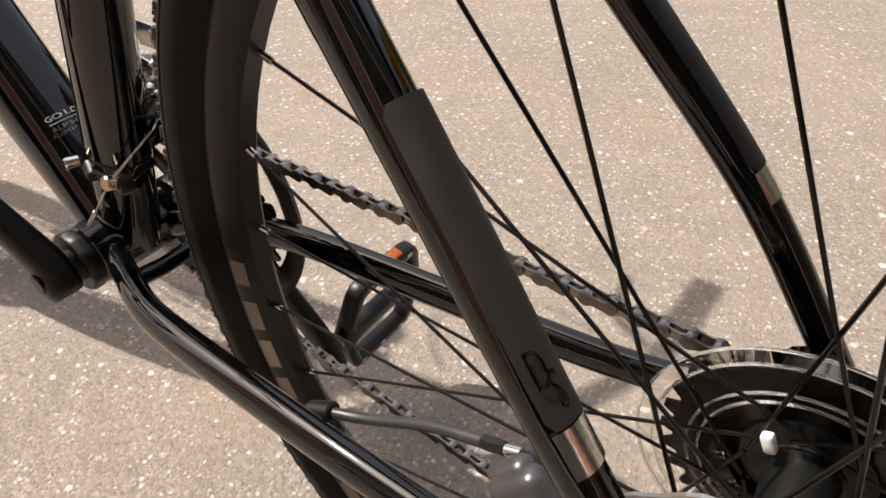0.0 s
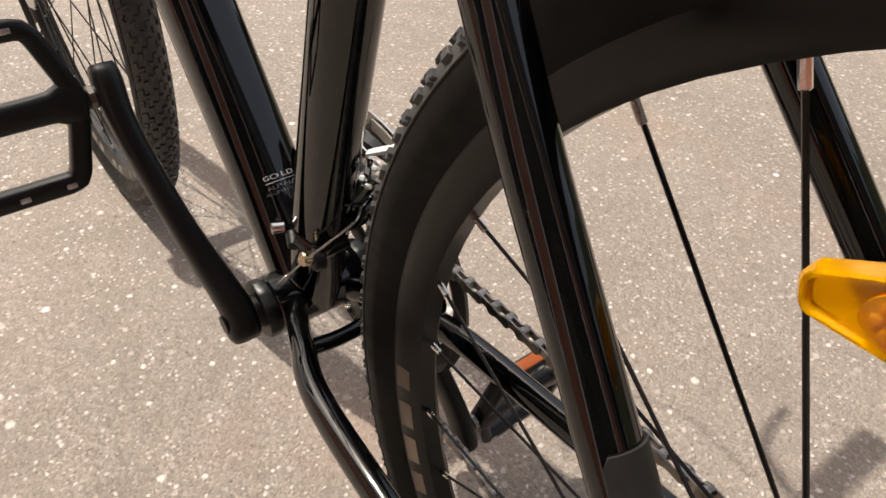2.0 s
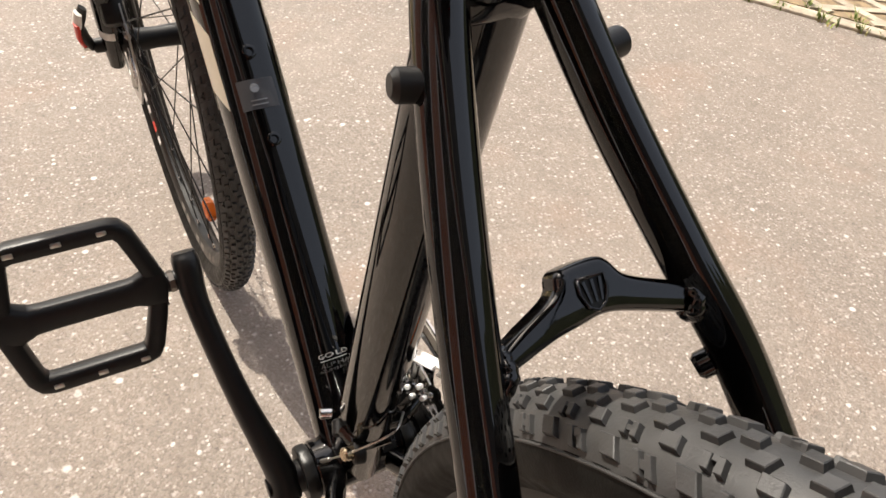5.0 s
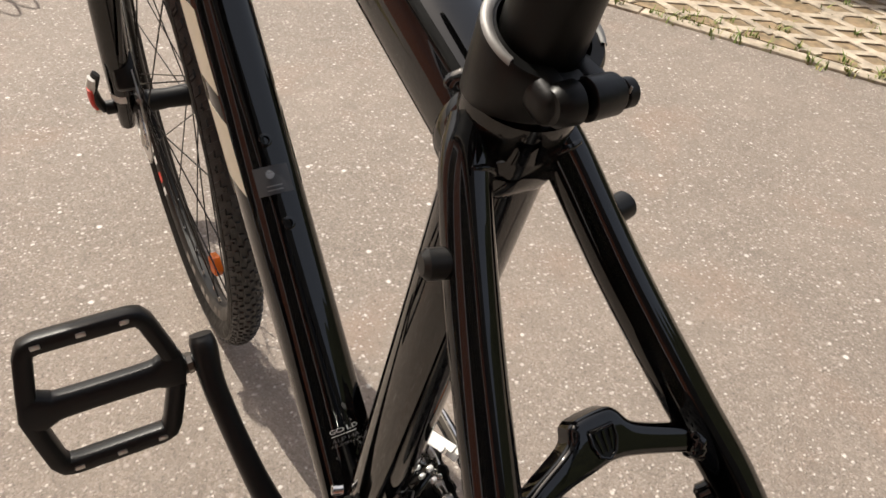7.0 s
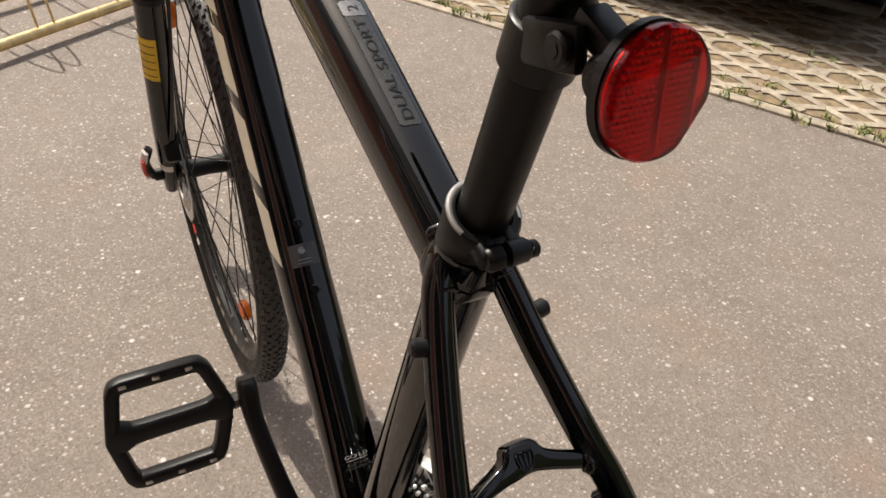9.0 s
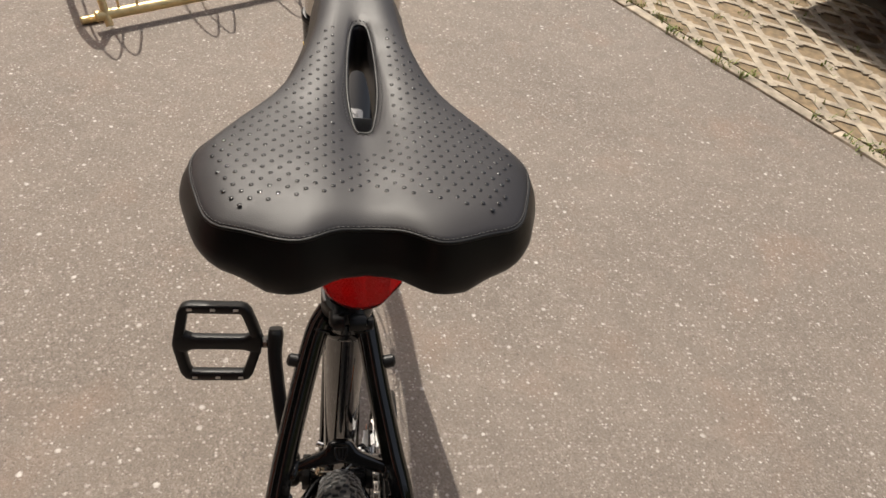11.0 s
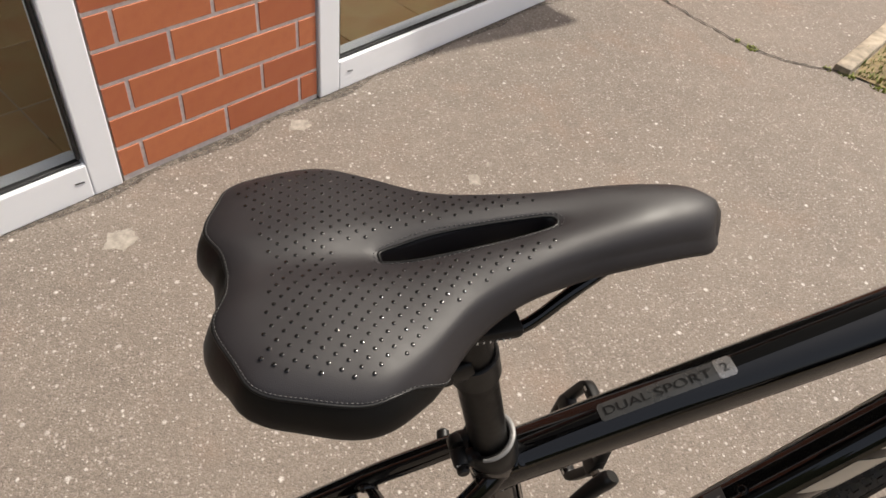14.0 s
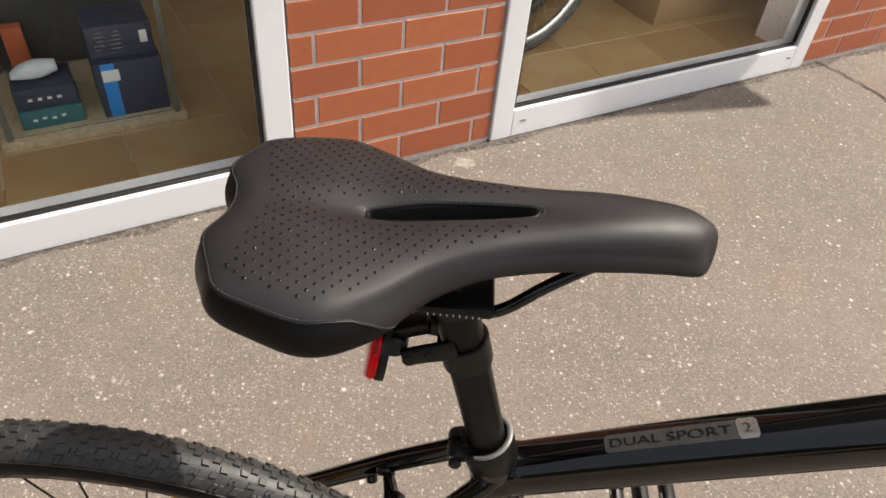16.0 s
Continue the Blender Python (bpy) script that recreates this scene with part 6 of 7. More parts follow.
def build_door(name, s0, s1):
    """A white frame with a black gasket, a glass pane and small drain slots."""
    m = wallpose(s0)
    w = s1 - s0
    g = 0.003
    bm = bmesh.new()
    for size, at in (((0.072, 0.075, TOPZ), (0.036 + g, 0.032, TOPZ / 2)), ((0.072, 0.075, TOPZ), (w - 0.036 - g, 0.032, TOPZ / 2)), ((w - 0.144 - 2 * g, 0.075, 0.094), (w / 2, 0.032, 0.047)), ((w - 0.144 - 2 * g, 0.075, 0.10), (w / 2, 0.032, TOPZ - 0.05))):
        rbox(bm, size, m @ Matrix.Translation(at), 0.004)
    fr = part(name, bm, UPVC, smooth=False)
    tagged(fr, "white plastic framed glass shop door with a black gasket", "shop door", kind="structure")
    bm = bmesh.new()
    for size, at in (((0.008, 0.014, TOPZ - 0.21), (0.079 + g, 0.012, TOPZ / 2)), ((0.008, 0.014, TOPZ - 0.21), (w - 0.079 - g, 0.012, TOPZ / 2)), ((w - 0.162, 0.014, 0.008), (w / 2, 0.012, 0.0985))):
        rbox(bm, size, m @ Matrix.Translation(at), 0.001)
    part("gasket", bm, GASKET, fr)
    pane = block("pane", (w - 0.15, 0.006, TOPZ - 0.19), m @ Matrix.Translation((w / 2, 0.026, TOPZ / 2)), GLASS, fr)
    for a in (0.115, w - 0.10):
        block("drain_slot", (0.022, 0.002, 0.0035), m @ Matrix.Translation((a, -0.0062, 0.052)) @ pose(0, 0, 0, 0, 8, 0), GASKET, fr, 0.0008)
    return fr


pier = build_wall("wall_pier", 0.004, PIER - 0.004, -0.05, 2.7)
east = build_wall("wall_east", D1[1] + 0.002, D1[1] + 1.602, -0.05, 2.7)
west = build_wall("wall_west", D2[0] - 0.602, D2[0] - 0.002, -0.05, 2.7)
build_wall("wall_east_end", D1[1] + 1.604, D1[1] + 6.0, -0.05, 2.7, BRICKWORK)
# west end and upper wall: unseen, added dark to darken reflections
build_wall("wall_west_end", D2[0] - 6.0, D2[0] - 0.604, -0.05, 2.7, UNSEEN_DARK)
build_wall("wall_upper", D2[0] - 6.0, D1[1] + 6.0, 2.702, 7.2, UNSEEN_DARK)
build_door("door_1", *D1)
build_door("door_2", *D2)
for a, b in (D1, D2):
    h = block("door_head", (b - a - 0.008, 0.24, 0.245), wallpose((a + b) / 2, 0.1285, TOPZ + 0.126), BRICKWORK)
    tagged(h, "plain rendered lintel over the shop door", "lintel", kind="structure")

def build_shade_board():
    """Unseen board square to the wall, added to shade the pavement beside the door."""
    s, out, z0, high = 3.21, 0.575, 2.20, 1.25
    e = thing("shade_board", "unseen pale board added on the wall to shade the asphalt", "shop sign", at=tuple(wallpose(s, 0.0, z0).translation))
    inv = Matrix.Translation(-e.location)
    block("sign_board", (0.06, out - 0.06, high), inv @ wallpose(s, -(out + 0.06) / 2, z0 + high / 2), UPVC, e, 0.008)
    for z in (0.15, high - 0.15):
        a, b = wallpose(s, 0.0, z0 + z).translation - e.location, wallpose(s, -0.075, z0 + z).translation - e.location
        cyl("sign_bracket", a, b, 0.014, GASKET, e, 14)


build_shade_board()

# shop inside
IN0, IN1 = D2[0] - 1.2, D1[1] + 1.2
floor = block("floor", (IN1 - IN0, 3.6, 0.05), wallpose((IN0 + IN1) / 2, 0.25 + 1.80, -0.0092), make_plain("floor_grout", (0.36, 0.30, 0.23), 0.9, grain=0.2, scale=40))
tagged(floor, "ochre ceramic tile shop floor", "floor", kind="structure")
sill = block("floor_sill", (IN1 - IN0, 0.185, 0.05), wallpose((IN0 + IN1) / 2, 0.158, -0.015), make_plain("sill_tile", (0.42, 0.26, 0.12), 0.4))
tagged(sill, "ochre tile edge inside the door", "floor", kind="structure")
for name, size, at in (("wall_back", (IN1 - IN0, 0.1, 2.8), ((IN0 + IN1) / 2, 3.90, 1.4)), ("wall_side", (0.1, 3.6, 2.8), (IN0 - 0.05, 2.05, 1.4)), ("wall_side", (0.1, 3.6, 2.8), (IN1 + 0.05, 2.05, 1.4))):
    w = block(name, size, wallpose(at[0], at[1], at[2]), PLASTER)
    tagged(w, "plain beige painted shop wall", "wall", kind="structure")
c = block("ceiling", (IN1 - IN0, 4.0, 0.1), wallpose((IN0 + IN1) / 2, 1.9, 2.85), PLASTER)
tagged(c, "plain pale shop ceiling", "ceiling", kind="structure")

# daylight that falls through the door panes
for a, b in (D1, D2):
    lamp = new("window_light", bpy.data.lights.new("window_light", "AREA"))
    lamp.data.shape, lamp.data.size, lamp.data.size_y = "RECTANGLE", b - a - 0.2, TOPZ - 0.3
    lamp.data.energy, lamp.data.color = (9.0 if a > 0 else 3.5), (1.0, 0.97, 0.92)
    lamp.matrix_world = wallpose((a + b) / 2, 0.045, TOPZ / 2) @ pose(0, 0, 0, 90, 0, 0)
# display case with goods, behind the second door
CARD = make_plain("brown_card", (0.33, 0.21, 0.11), 0.8)
NAVY = make_plain("navy_box", (0.030, 0.034, 0.065), 0.55)
BLUE = make_plain("blue_band", (0.02, 0.22, 0.62), 0.5)
TEAL = make_plain("teal_card", (0.03, 0.12, 0.14), 0.55)
CASEW = make_plain("pale_wood_edge", (0.42, 0.34, 0.22), 0.5, grain=0.2)
SHELFB = make_plain("dark_backing", (0.03, 0.028, 0.026), 0.7)
BALE = make_plain("case_alloy", (0.20, 0.21, 0.18), 0.4, 0.6)


REDORANGE = make_plain("orange_card", (0.40, 0.085, 0.025), 0.6)


def on_floor(s, d, z=0.0):
    return wallpose(s, d, 0.016 + z)


def build_case():
    s0, s1, d0, d1, h = -0.66, -0.205, 0.43, 0.85, 1.15
    e = thing("display_case", "glass display case with a pale wooden base", "display case", at=tuple(on_floor((s0 + s1) / 2, (d0 + d1) / 2).translation))
    inv = Matrix.Translation(-e.location)
    mk = lambda name, size, s, d, z, mt, bev=0.0, lab="": block(name, size, inv @ on_floor(s, d, z), mt, e, bev, lab)
    mk("base_board", (s1 - s0 + 0.03, d1 - d0 + 0.03, 0.022), (s0 + s1) / 2, (d0 + d1) / 2, 0.011, CASEW, 0.002, "pale wooden base board")
    for a in (s0 + 0.008, s1 - 0.008):
        for b in (d0 + 0.008, d1 - 0.008):
            mk("corner_post", (0.016, 0.016, h), a, b, 0.022 + h / 2, BALE, 0.002, "grey metal corner post")
    g = mk("front_pane", (s1 - s0 - 0.036, 0.004, h - 0.01), (s0 + s1) / 2, d0 + 0.006, 0.024 + h / 2, GLASS)
    g.visible_shadow = False
    mk("back_panel", (s1 - s0 - 0.036, 0.008, h - 0.01), (s0 + s1) / 2, d1 - 0.008, 0.024 + h / 2, SHELFB)
    mk("top_board", (s1 - s0 + 0.01, d1 - d0 + 0.01, 0.02), (s0 + s1) / 2, (d0 + d1) / 2, h + 0.034, CASEW, 0.002)


def goods(name, label, cat, size, s, d, z, mt, bands=()):
    p = on_floor(s, d, z)
    e = block(name, size, p @ Matrix.Translation((0, 0, size[2] / 2)), mt, None, 0.003)
    tagged(e, label, cat)
    for nm, bs, off, bm_ in bands:
        block(nm, bs, p @ Matrix.Translation(off), bm_, e, 0.0005)
    return e


build_case()
ins = 0.0225
goods("goods_box", "dark navy cardboard goods box with a blue band", "box", (0.18, 0.16, 0.165), -0.315, 0.545, ins, NAVY, (("band", (0.036, 0.0015, 0.161), (-0.055, -0.0812, 0.0825), BLUE), ("label", (0.045, 0.0015, 0.034), (-0.050, -0.0825, 0.128), WHITED)))
goods("goods_card", "flat teal goods box with pale printed marks", "box", (0.16, 0.14, 0.055), -0.535, 0.545, ins, TEAL, tuple(("print_mark", (0.011, 0.0015, 0.007), (-0.045 + 0.024 * k, -0.0712, 0.026 + 0.004 * (k % 2)), WHITED) for k in range(4)))
goods("goods_card", "flat dark goods box with pale printed marks", "box", (0.155, 0.13, 0.060), -0.537, 0.548, ins + 0.0555, NAVY, tuple(("print_mark", (0.011, 0.0015, 0.008), (-0.040 + 0.024 * k, -0.0662, 0.028), WHITED) for k in range(4)))
goods("goods_box", "dark navy box with rows of small print", "box", (0.17, 0.14, 0.095), -0.318, 0.555, ins + 0.1655, NAVY, tuple(("print_line", (0.028, 0.0015, 0.003), (-0.055 + 0.042 * (k % 2), -0.0712, 0.018 + 0.012 * (k // 2)), SILVERD) for k in range(12)) + (("label", (0.020, 0.0015, 0.035), (0.06, -0.0712, 0.055), WHITED),))


def build_light_kit():
    """A white moulded accessory on the flat boxes, with a clear dome of packing behind it."""
    m = on_floor(-0.545, 0.545, ins + 0.1158)
    bm = bmesh.new()
    path = spline([(-0.062, 0, 0.014), (-0.03, 0, 0.022), (0.01, 0, 0.026), (0.055, 0, 0.030)], 16)
    sweep(bm, path, [tuple(q) for q in spline([(0.02, 0.006), (0.028, 0.020), (0.030, 0.024), (0.016, 0.016)], 16)], 16)
    bmesh.ops.transform(bm, matrix=m, verts=bm.verts[:])
    bmesh.ops.recalc_face_normals(bm, faces=bm.faces[:])
    tagged(part("cycling_cap", bm, make_plain("white_cloth", (0.62, 0.64, 0.68), 0.8)), "white folded cloth cap on the goods boxes", "cap")


build_light_kit()


# shop bicycles, of which the wheels show behind the glass
def shop_wheel(name, label, s, d, r, tyre_r, turn, rimm):
    p = on_floor(s, d)
    m = p @ Matrix.Translation((0, 0, r)) @ pose(0, 0, 0, 0, 0, turn)
    bm = bmesh.new()
    prof = [(tyre_r * math.sin(radians(a)), r - tyre_r + tyre_r * math.cos(radians(a))) for a in range(-150, 151, 20)]
    lathe(bm, prof, (0, 0, 0), "y", 72)
    bmesh.ops.transform(bm, matrix=m, verts=bm.verts[:])
    bmesh.ops.recalc_face_normals(bm, faces=bm.faces[:])
    e = part(name, bm, TYRE)
    tagged(e, label, "bicycle wheel")
    bm = bmesh.new()
    q = r - 2 * tyre_r
    lathe(bm, [(-0.011, q + 0.006), (-0.011, q - 0.010), (-0.004, q - 0.016), (0.004, q - 0.016), (0.011, q - 0.010), (0.011, q + 0.006)], (0, 0, 0), "y", 72)
    bmesh.ops.transform(bm, matrix=m, verts=bm.verts[:])
    bmesh.ops.recalc_face_normals(bm, faces=bm.faces[:])
    part("rim", bm, rimm, e)
    for k in range(28):
        a = 2 * math.pi * k / 28
        y = 0.028 * (1 if k % 2 else -1)
        b = a + (0.9 if (k // 2) % 2 else -0.9)
        cyl("spoke", m @ Vector((0.02 * math.cos(b), y, 0.02 * math.sin(b))), m @ Vector(((q - 0.012) * math.cos(a), 0, (q - 0.012) * math.sin(a))), 0.0011, ALLOY, e, 5)
    bm = bmesh.new()
    disc_caps(bm, lathe(bm, [(-0.05, 0.008), (-0.03, 0.024), (-0.026, 0.013), (0.026, 0.013), (0.03, 0.024), (0.05, 0.008)], (0, 0, 0), "y", 20))
    bmesh.ops.transform(bm, matrix=m, verts=bm.verts[:])
    part("hub", bm, ALLOY, e)
    # reflecting line on the side of the tyre
    bm = bmesh.new()
    lathe(bm, [(-tyre_r * 1.005, r - tyre_r - 0.002), (-tyre_r * 1.01, r - tyre_r + 0.002)], (0, 0, 0), "y", 72)
    bmesh.ops.transform(bm, matrix=m, verts=bm.verts[:])
    part("side_line", bm, SILVERD, e)
    return e


shop_wheel("shop_bicycle_wheel", "black tyred bicycle wheel with a grey line in the shop", 1.00, 0.44, 0.35, 0.021, 10, ALLOY)
shop_wheel("shop_bicycle_wheel", "dark bicycle wheel standing in the shop behind another", 1.10, 0.66, 0.345, 0.026, 14, RIM)
shop_wheel("shop_bicycle_wheel", "dark bicycle wheel standing beside the display case", -0.70, 0.95, 0.345, 0.026, 12, RIM)
goods("goods_box", "orange goods box standing in the display case", "box", (0.055, 0.04, 0.170), -0.580, 0.775, ins, REDORANGE)
goods("cardboard_box", "brown cardboard box standing on the tiles", "box", (0.42, 0.30, 0.36), 1.86, 0.60, 0.0, CARD, (("flap", (0.40, 0.002, 0.05), (0, -0.1515, 0.33), CASEW),))
goods("cabinet", "dark low shop cabinet with a plain front", "cabinet", (0.50, 0.45, 0.80), 1.62, 1.45, 0.0, SHELFB, (("drawer_front", (0.46, 0.004, 0.24), (0, -0.2275, 0.62), GASKET), ("drawer_front", (0.46, 0.004, 0.24), (0, -0.2275, 0.34), GASKET)))

# ---------------------------------------------------------------- concrete lattice paving with grass, its edging
LA, LB = Vector((2.912, -1.001, 0)), Vector((1.091, -1.952, 0))
LD = (LA - LB).normalized()
LN = Vector((LD.y, -LD.x, 0))
CONC = make_plain("pale_concrete", (0.33, 0.28, 0.215), 0.9, grain=0.38, scale=24)
SOIL = make_plain("dry_soil", (0.20, 0.145, 0.085), 0.95, grain=0.4, scale=30)


def make_grass():
    m = mat("grass", rough=0.7)
    n = Nodes(m)
    geo = n.t.nodes.new("ShaderNodeNewGeometry")
    n.color(n.ramp(geo.outputs["Random Per Island"], (0.0, (0.10, 0.16, 0.025)), (0.5, (0.17, 0.22, 0.045)), (0.8, (0.27, 0.26, 0.085)), (1.0, (0.36, 0.29, 0.13))))
    return m


GRASS = make_grass()
MOSS = make_plain("pale_moss", (0.26, 0.30, 0.07), 0.85, grain=0.35, scale=90)


def latpose(a, b, z=0.0):
    p = LB + LD * a + LN * b
    return frame_axes((p.x, p.y, z), LD, (0, 0, 1))


for k in range(-3, 6):
    e = block("edging_stone", (0.995, 0.055, 0.06), latpose(k * 1.0 + 0.3, 0.03, -0.020), CONC, None, 0.006)
    tagged(e, "weathered pale concrete edging stone flush with the asphalt", "edging", "edging stones", "structure")


def build_lattice():
    a0, a1, b0, b1 = -3.2, 5.2, 0.06, 3.3
    soil = block("soil_bed", (a1 - a0, b1 - b0, 0.02), latpose((a0 + a1) / 2, (b0 + b1) / 2, 0.0), SOIL)
    tagged(soil, "dry soil bed under the lattice stones", "soil", kind="structure")
    # unit stones, each with slanting ribs
    U, V = 0.59, 0.39
    ang = 33

    def stone():
        bm = bmesh.new()
        z0, z1 = -0.02, 0.016
        # two families of ribs clipped to the stone
        for sgn in (1, -1):
            dx, dy = math.cos(radians(ang)), sgn * math.sin(radians(ang))
            nx, ny = -dy, dx
            for k in range(-6, 7):
                c = (k + 0.5) * 0.098
                ts = []
                for lim, comp, base in ((U / 2, dx, nx * c), (V / 2, dy, ny * c)):
                    t0, t1 = (-lim - base) / comp, (lim - base) / comp
                    ts.append((min(t0, t1), max(t0, t1)))
                lo, hi = max(t[0] for t in ts), min(t[1] for t in ts)
                if hi - lo > 0.02:
                    mid = (lo + hi) / 2
                    rbox(bm, (hi - lo + 0.004, 0.031, z1 - z0 - (0.0004 if sgn > 0 else 0)), Matrix.Translation((nx * c + dx * mid, ny * c + dy * mid, (z0 + z1) / 2)) @ pose(0, 0, 0, 0, 0, math.degrees(math.atan2(dy, dx))))
        bmesh.ops.recalc_face_normals(bm, faces=bm.faces[:])
        me = bpy.data.meshes.new("lattice_stone")
        bm.to_mesh(me)
        bm.free()
        me.materials.append(CONC)
        return me

    me = stone()
    na, nb = int((a1 - a0) / 0.6), int((b1 - b0) / 0.4)
    paving = None
    rng = random.Random(8)
    for j in range(nb):
        for i in range(na):
            ob = new("lattice_paving" if paving is None else "lattice_stone", me)
            m = latpose(a0 + 0.3 + i * 0.6, b0 + 0.2 + j * 0.4, rng.uniform(-0.002, 0.002)) @ pose(0, 0, 0, 0, 0, rng.uniform(-0.4, 0.4))
            if paving is None:
                paving = ob
                ob.matrix_world = m
                tagged(ob, "pale concrete lattice stones with soil and grass in the openings", "lattice paving", kind="structure")
            else:
                ob.parent = paving
                ob.matrix_parent_inverse = paving.matrix_world.inverted()
                ob.matrix_world = m


build_lattice()


def build_grass(name, label, spots, seed, high=(0.02, 0.06), mt=GRASS):
    """Tufts of blades round the spots given as (x, y, radius, count)."""
    rng = random.Random(seed)
    verts, faces = [], []
    for cx, cy, rad, count in spots:
        for _ in range(count):
            a, r = rng.uniform(0, 6.28), rad * math.sqrt(rng.random())
            x, y = cx + r * math.cos(a), cy + r * math.sin(a)
            b, h, lean = rng.uniform(0, 6.28), rng.uniform(*high), rng.uniform(0.2, 1.1)
            w = rng.uniform(0.0015, 0.004)
            dx, dy = math.cos(b), math.sin(b)
            i = len(verts)
            for f, g in ((0.0, 1.0), (0.5, 0.8)):
                px, py, pz = x + dx * lean * h * f * f, y + dy * lean * h * f * f, h * f
                verts += [(px - dy * w * g, py + dx * w * g, pz), (px + dy * w * g, py - dx * w * g, pz)]
            verts.append((x + dx * lean * h, y + dy * lean * h, h * 0.9))
            faces += [(i, i + 1, i + 3, i + 2), (i + 2, i + 3, i + 4)]
    me = bpy.data.meshes.new(name)
    me.from_pydata(verts, [], faces)
    me.materials.append(mt)
    return tagged(new(name, me), label, "grass", kind="stuff")


rng = random.Random(21)
spots = []
for _ in range(420):
    a, b = rng.uniform(-1.5, 3.6), 0.06 + 3.0 * rng.random() ** 1.6
    p = LB + LD * a + LN * b
    spots.append((p.x, p.y, rng.uniform(0.01, 0.04), rng.randint(4, 16)))
for _ in range(90):
    p = LB + LD * rng.uniform(-1.2, 3.4) + LN * rng.uniform(-0.01, 0.07)
    spots.append((p.x, p.y, rng.uniform(0.01, 0.03), rng.randint(6, 20)))
build_grass("lattice_grass", "short patchy grass in the lattice openings and along the edging", spots, 4, (0.012, 0.045))

# grass bed beyond the bicycle stand, with a kerb
KA, KB = Vector((2.24, 1.545, 0)), Vector((2.86, 1.93, 0))
BED = [(2.27, 1.52), (2.40, 1.36), (2.66, 0.98), (3.05, 0.55), (3.4, 0.2), (6.5, -2.0), (9.0, 3.0), (5.0, 3.4), (3.1, 2.05)]
bm = bmesh.new()
vs = [bm.verts.new((x, y, 0.006)) for x, y in BED]
bm.faces.new(vs)
bedm = make_plain("bed_soil", (0.20, 0.15, 0.075), 0.95, grain=0.5, scale=22)
tagged(part("soil_bed", bm, bedm, smooth=False), "dry earth bed with thin grass", "soil", kind="structure")
kd = (KB - KA).normalized()
for k in range(4):
    p = KA + kd * (0.36 + 0.72 * k)
    e = block("kerb_stone", (0.715, 0.06, 0.10), frame_axes((p.x, p.y, -0.025), kd, (0, 0, 1)), CONC, None, 0.008)
    tagged(e, "pale concrete kerb stone beside the earth bed", "kerb", "kerb stones", "structure")
spots = []
for _ in range(1100):
    x, y = rng.uniform(2.3, 4.6), rng.uniform(-0.1, 2.0)
    if (x - 2.27) * 0.97 + (y - 1.52) * 0.85 > 0.06 and (y - 1.545) < (x - 2.24) * 0.62:
        spots.append((x, y, rng.uniform(0.02, 0.06), rng.randint(8, 26)))
for _ in range(40):
    u = rng.random()
    spots.append((2.30 + 0.5 * u, 1.54 - 0.62 * u, 0.03, 9))
build_grass("bed_grass", "thin dry and green grass on the earth bed", spots, 9, (0.010, 0.034))
build_grass("tall_weed", "bright green weed tuft behind the bicycle stand", [(2.75, 0.90, 0.06, 160), (2.70, 0.95, 0.04, 90)], 11, (0.06, 0.16))

# ---------------------------------------------------------------- bicycle stand of yellow-plated steel
PLATED = make_plain("yellow_zinc", (0.74, 0.56, 0.28), 0.36, 0.75, 0.18, 30)


def build_stand():
    A = Vector((2.165, 0.790, 0.046))
    d = Vector((0.590, -0.807, 0)).normalized()
    n = Vector((d.y, -d.x, 0)) * -1
    L = 2.3
    e = thing("bicycle_stand", "low yellow zinc-plated steel bicycle stand on the asphalt", "bicycle stand", at=(A.x, A.y, 0))
    o = Vector((A.x, A.y, 0))
    P = lambda a, b, z: A - o + d * a + n * b + Vector((0, 0, z - 0.046))
    back = 0.36
    for b in (0.0, back):
        tube("base_bar", [P(0, b, 0.046), P(L / 2, b, 0.046), P(L, b, 0.046)], 0.0165, PLATED, e, 18)
    for a in (0.03, L - 0.03):
        tube("end_frame", [P(a, -0.02, 0.016), P(a, 0.02, 0.10), P(a, 0.10, 0.30), P(a, 0.18, 0.34), P(a, 0.26, 0.30), P(a, 0.34, 0.10), P(a, back + 0.02, 0.016)], 0.0125, PLATED, e, 14)
        tube("foot", [P(a - 0.06, 0.06, 0.012), P(a + 0.02, 0.06, 0.012)], 0.012, PLATED, e, 12)
    k = 0
    for i in range(7):
        for off in (0.0, 0.060):
            a = 0.075 + 0.325 * i + off
            tube("wheel_hoop", [P(a, 0.0, 0.05), P(a, 0.03, 0.22), P(a, 0.09, 0.42), P(a, 0.18, 0.48), P(a, 0.27, 0.42), P(a, 0.33, 0.22), P(a, back, 0.05)], 0.0042, PLATED, e, 10, 30)


build_stand()


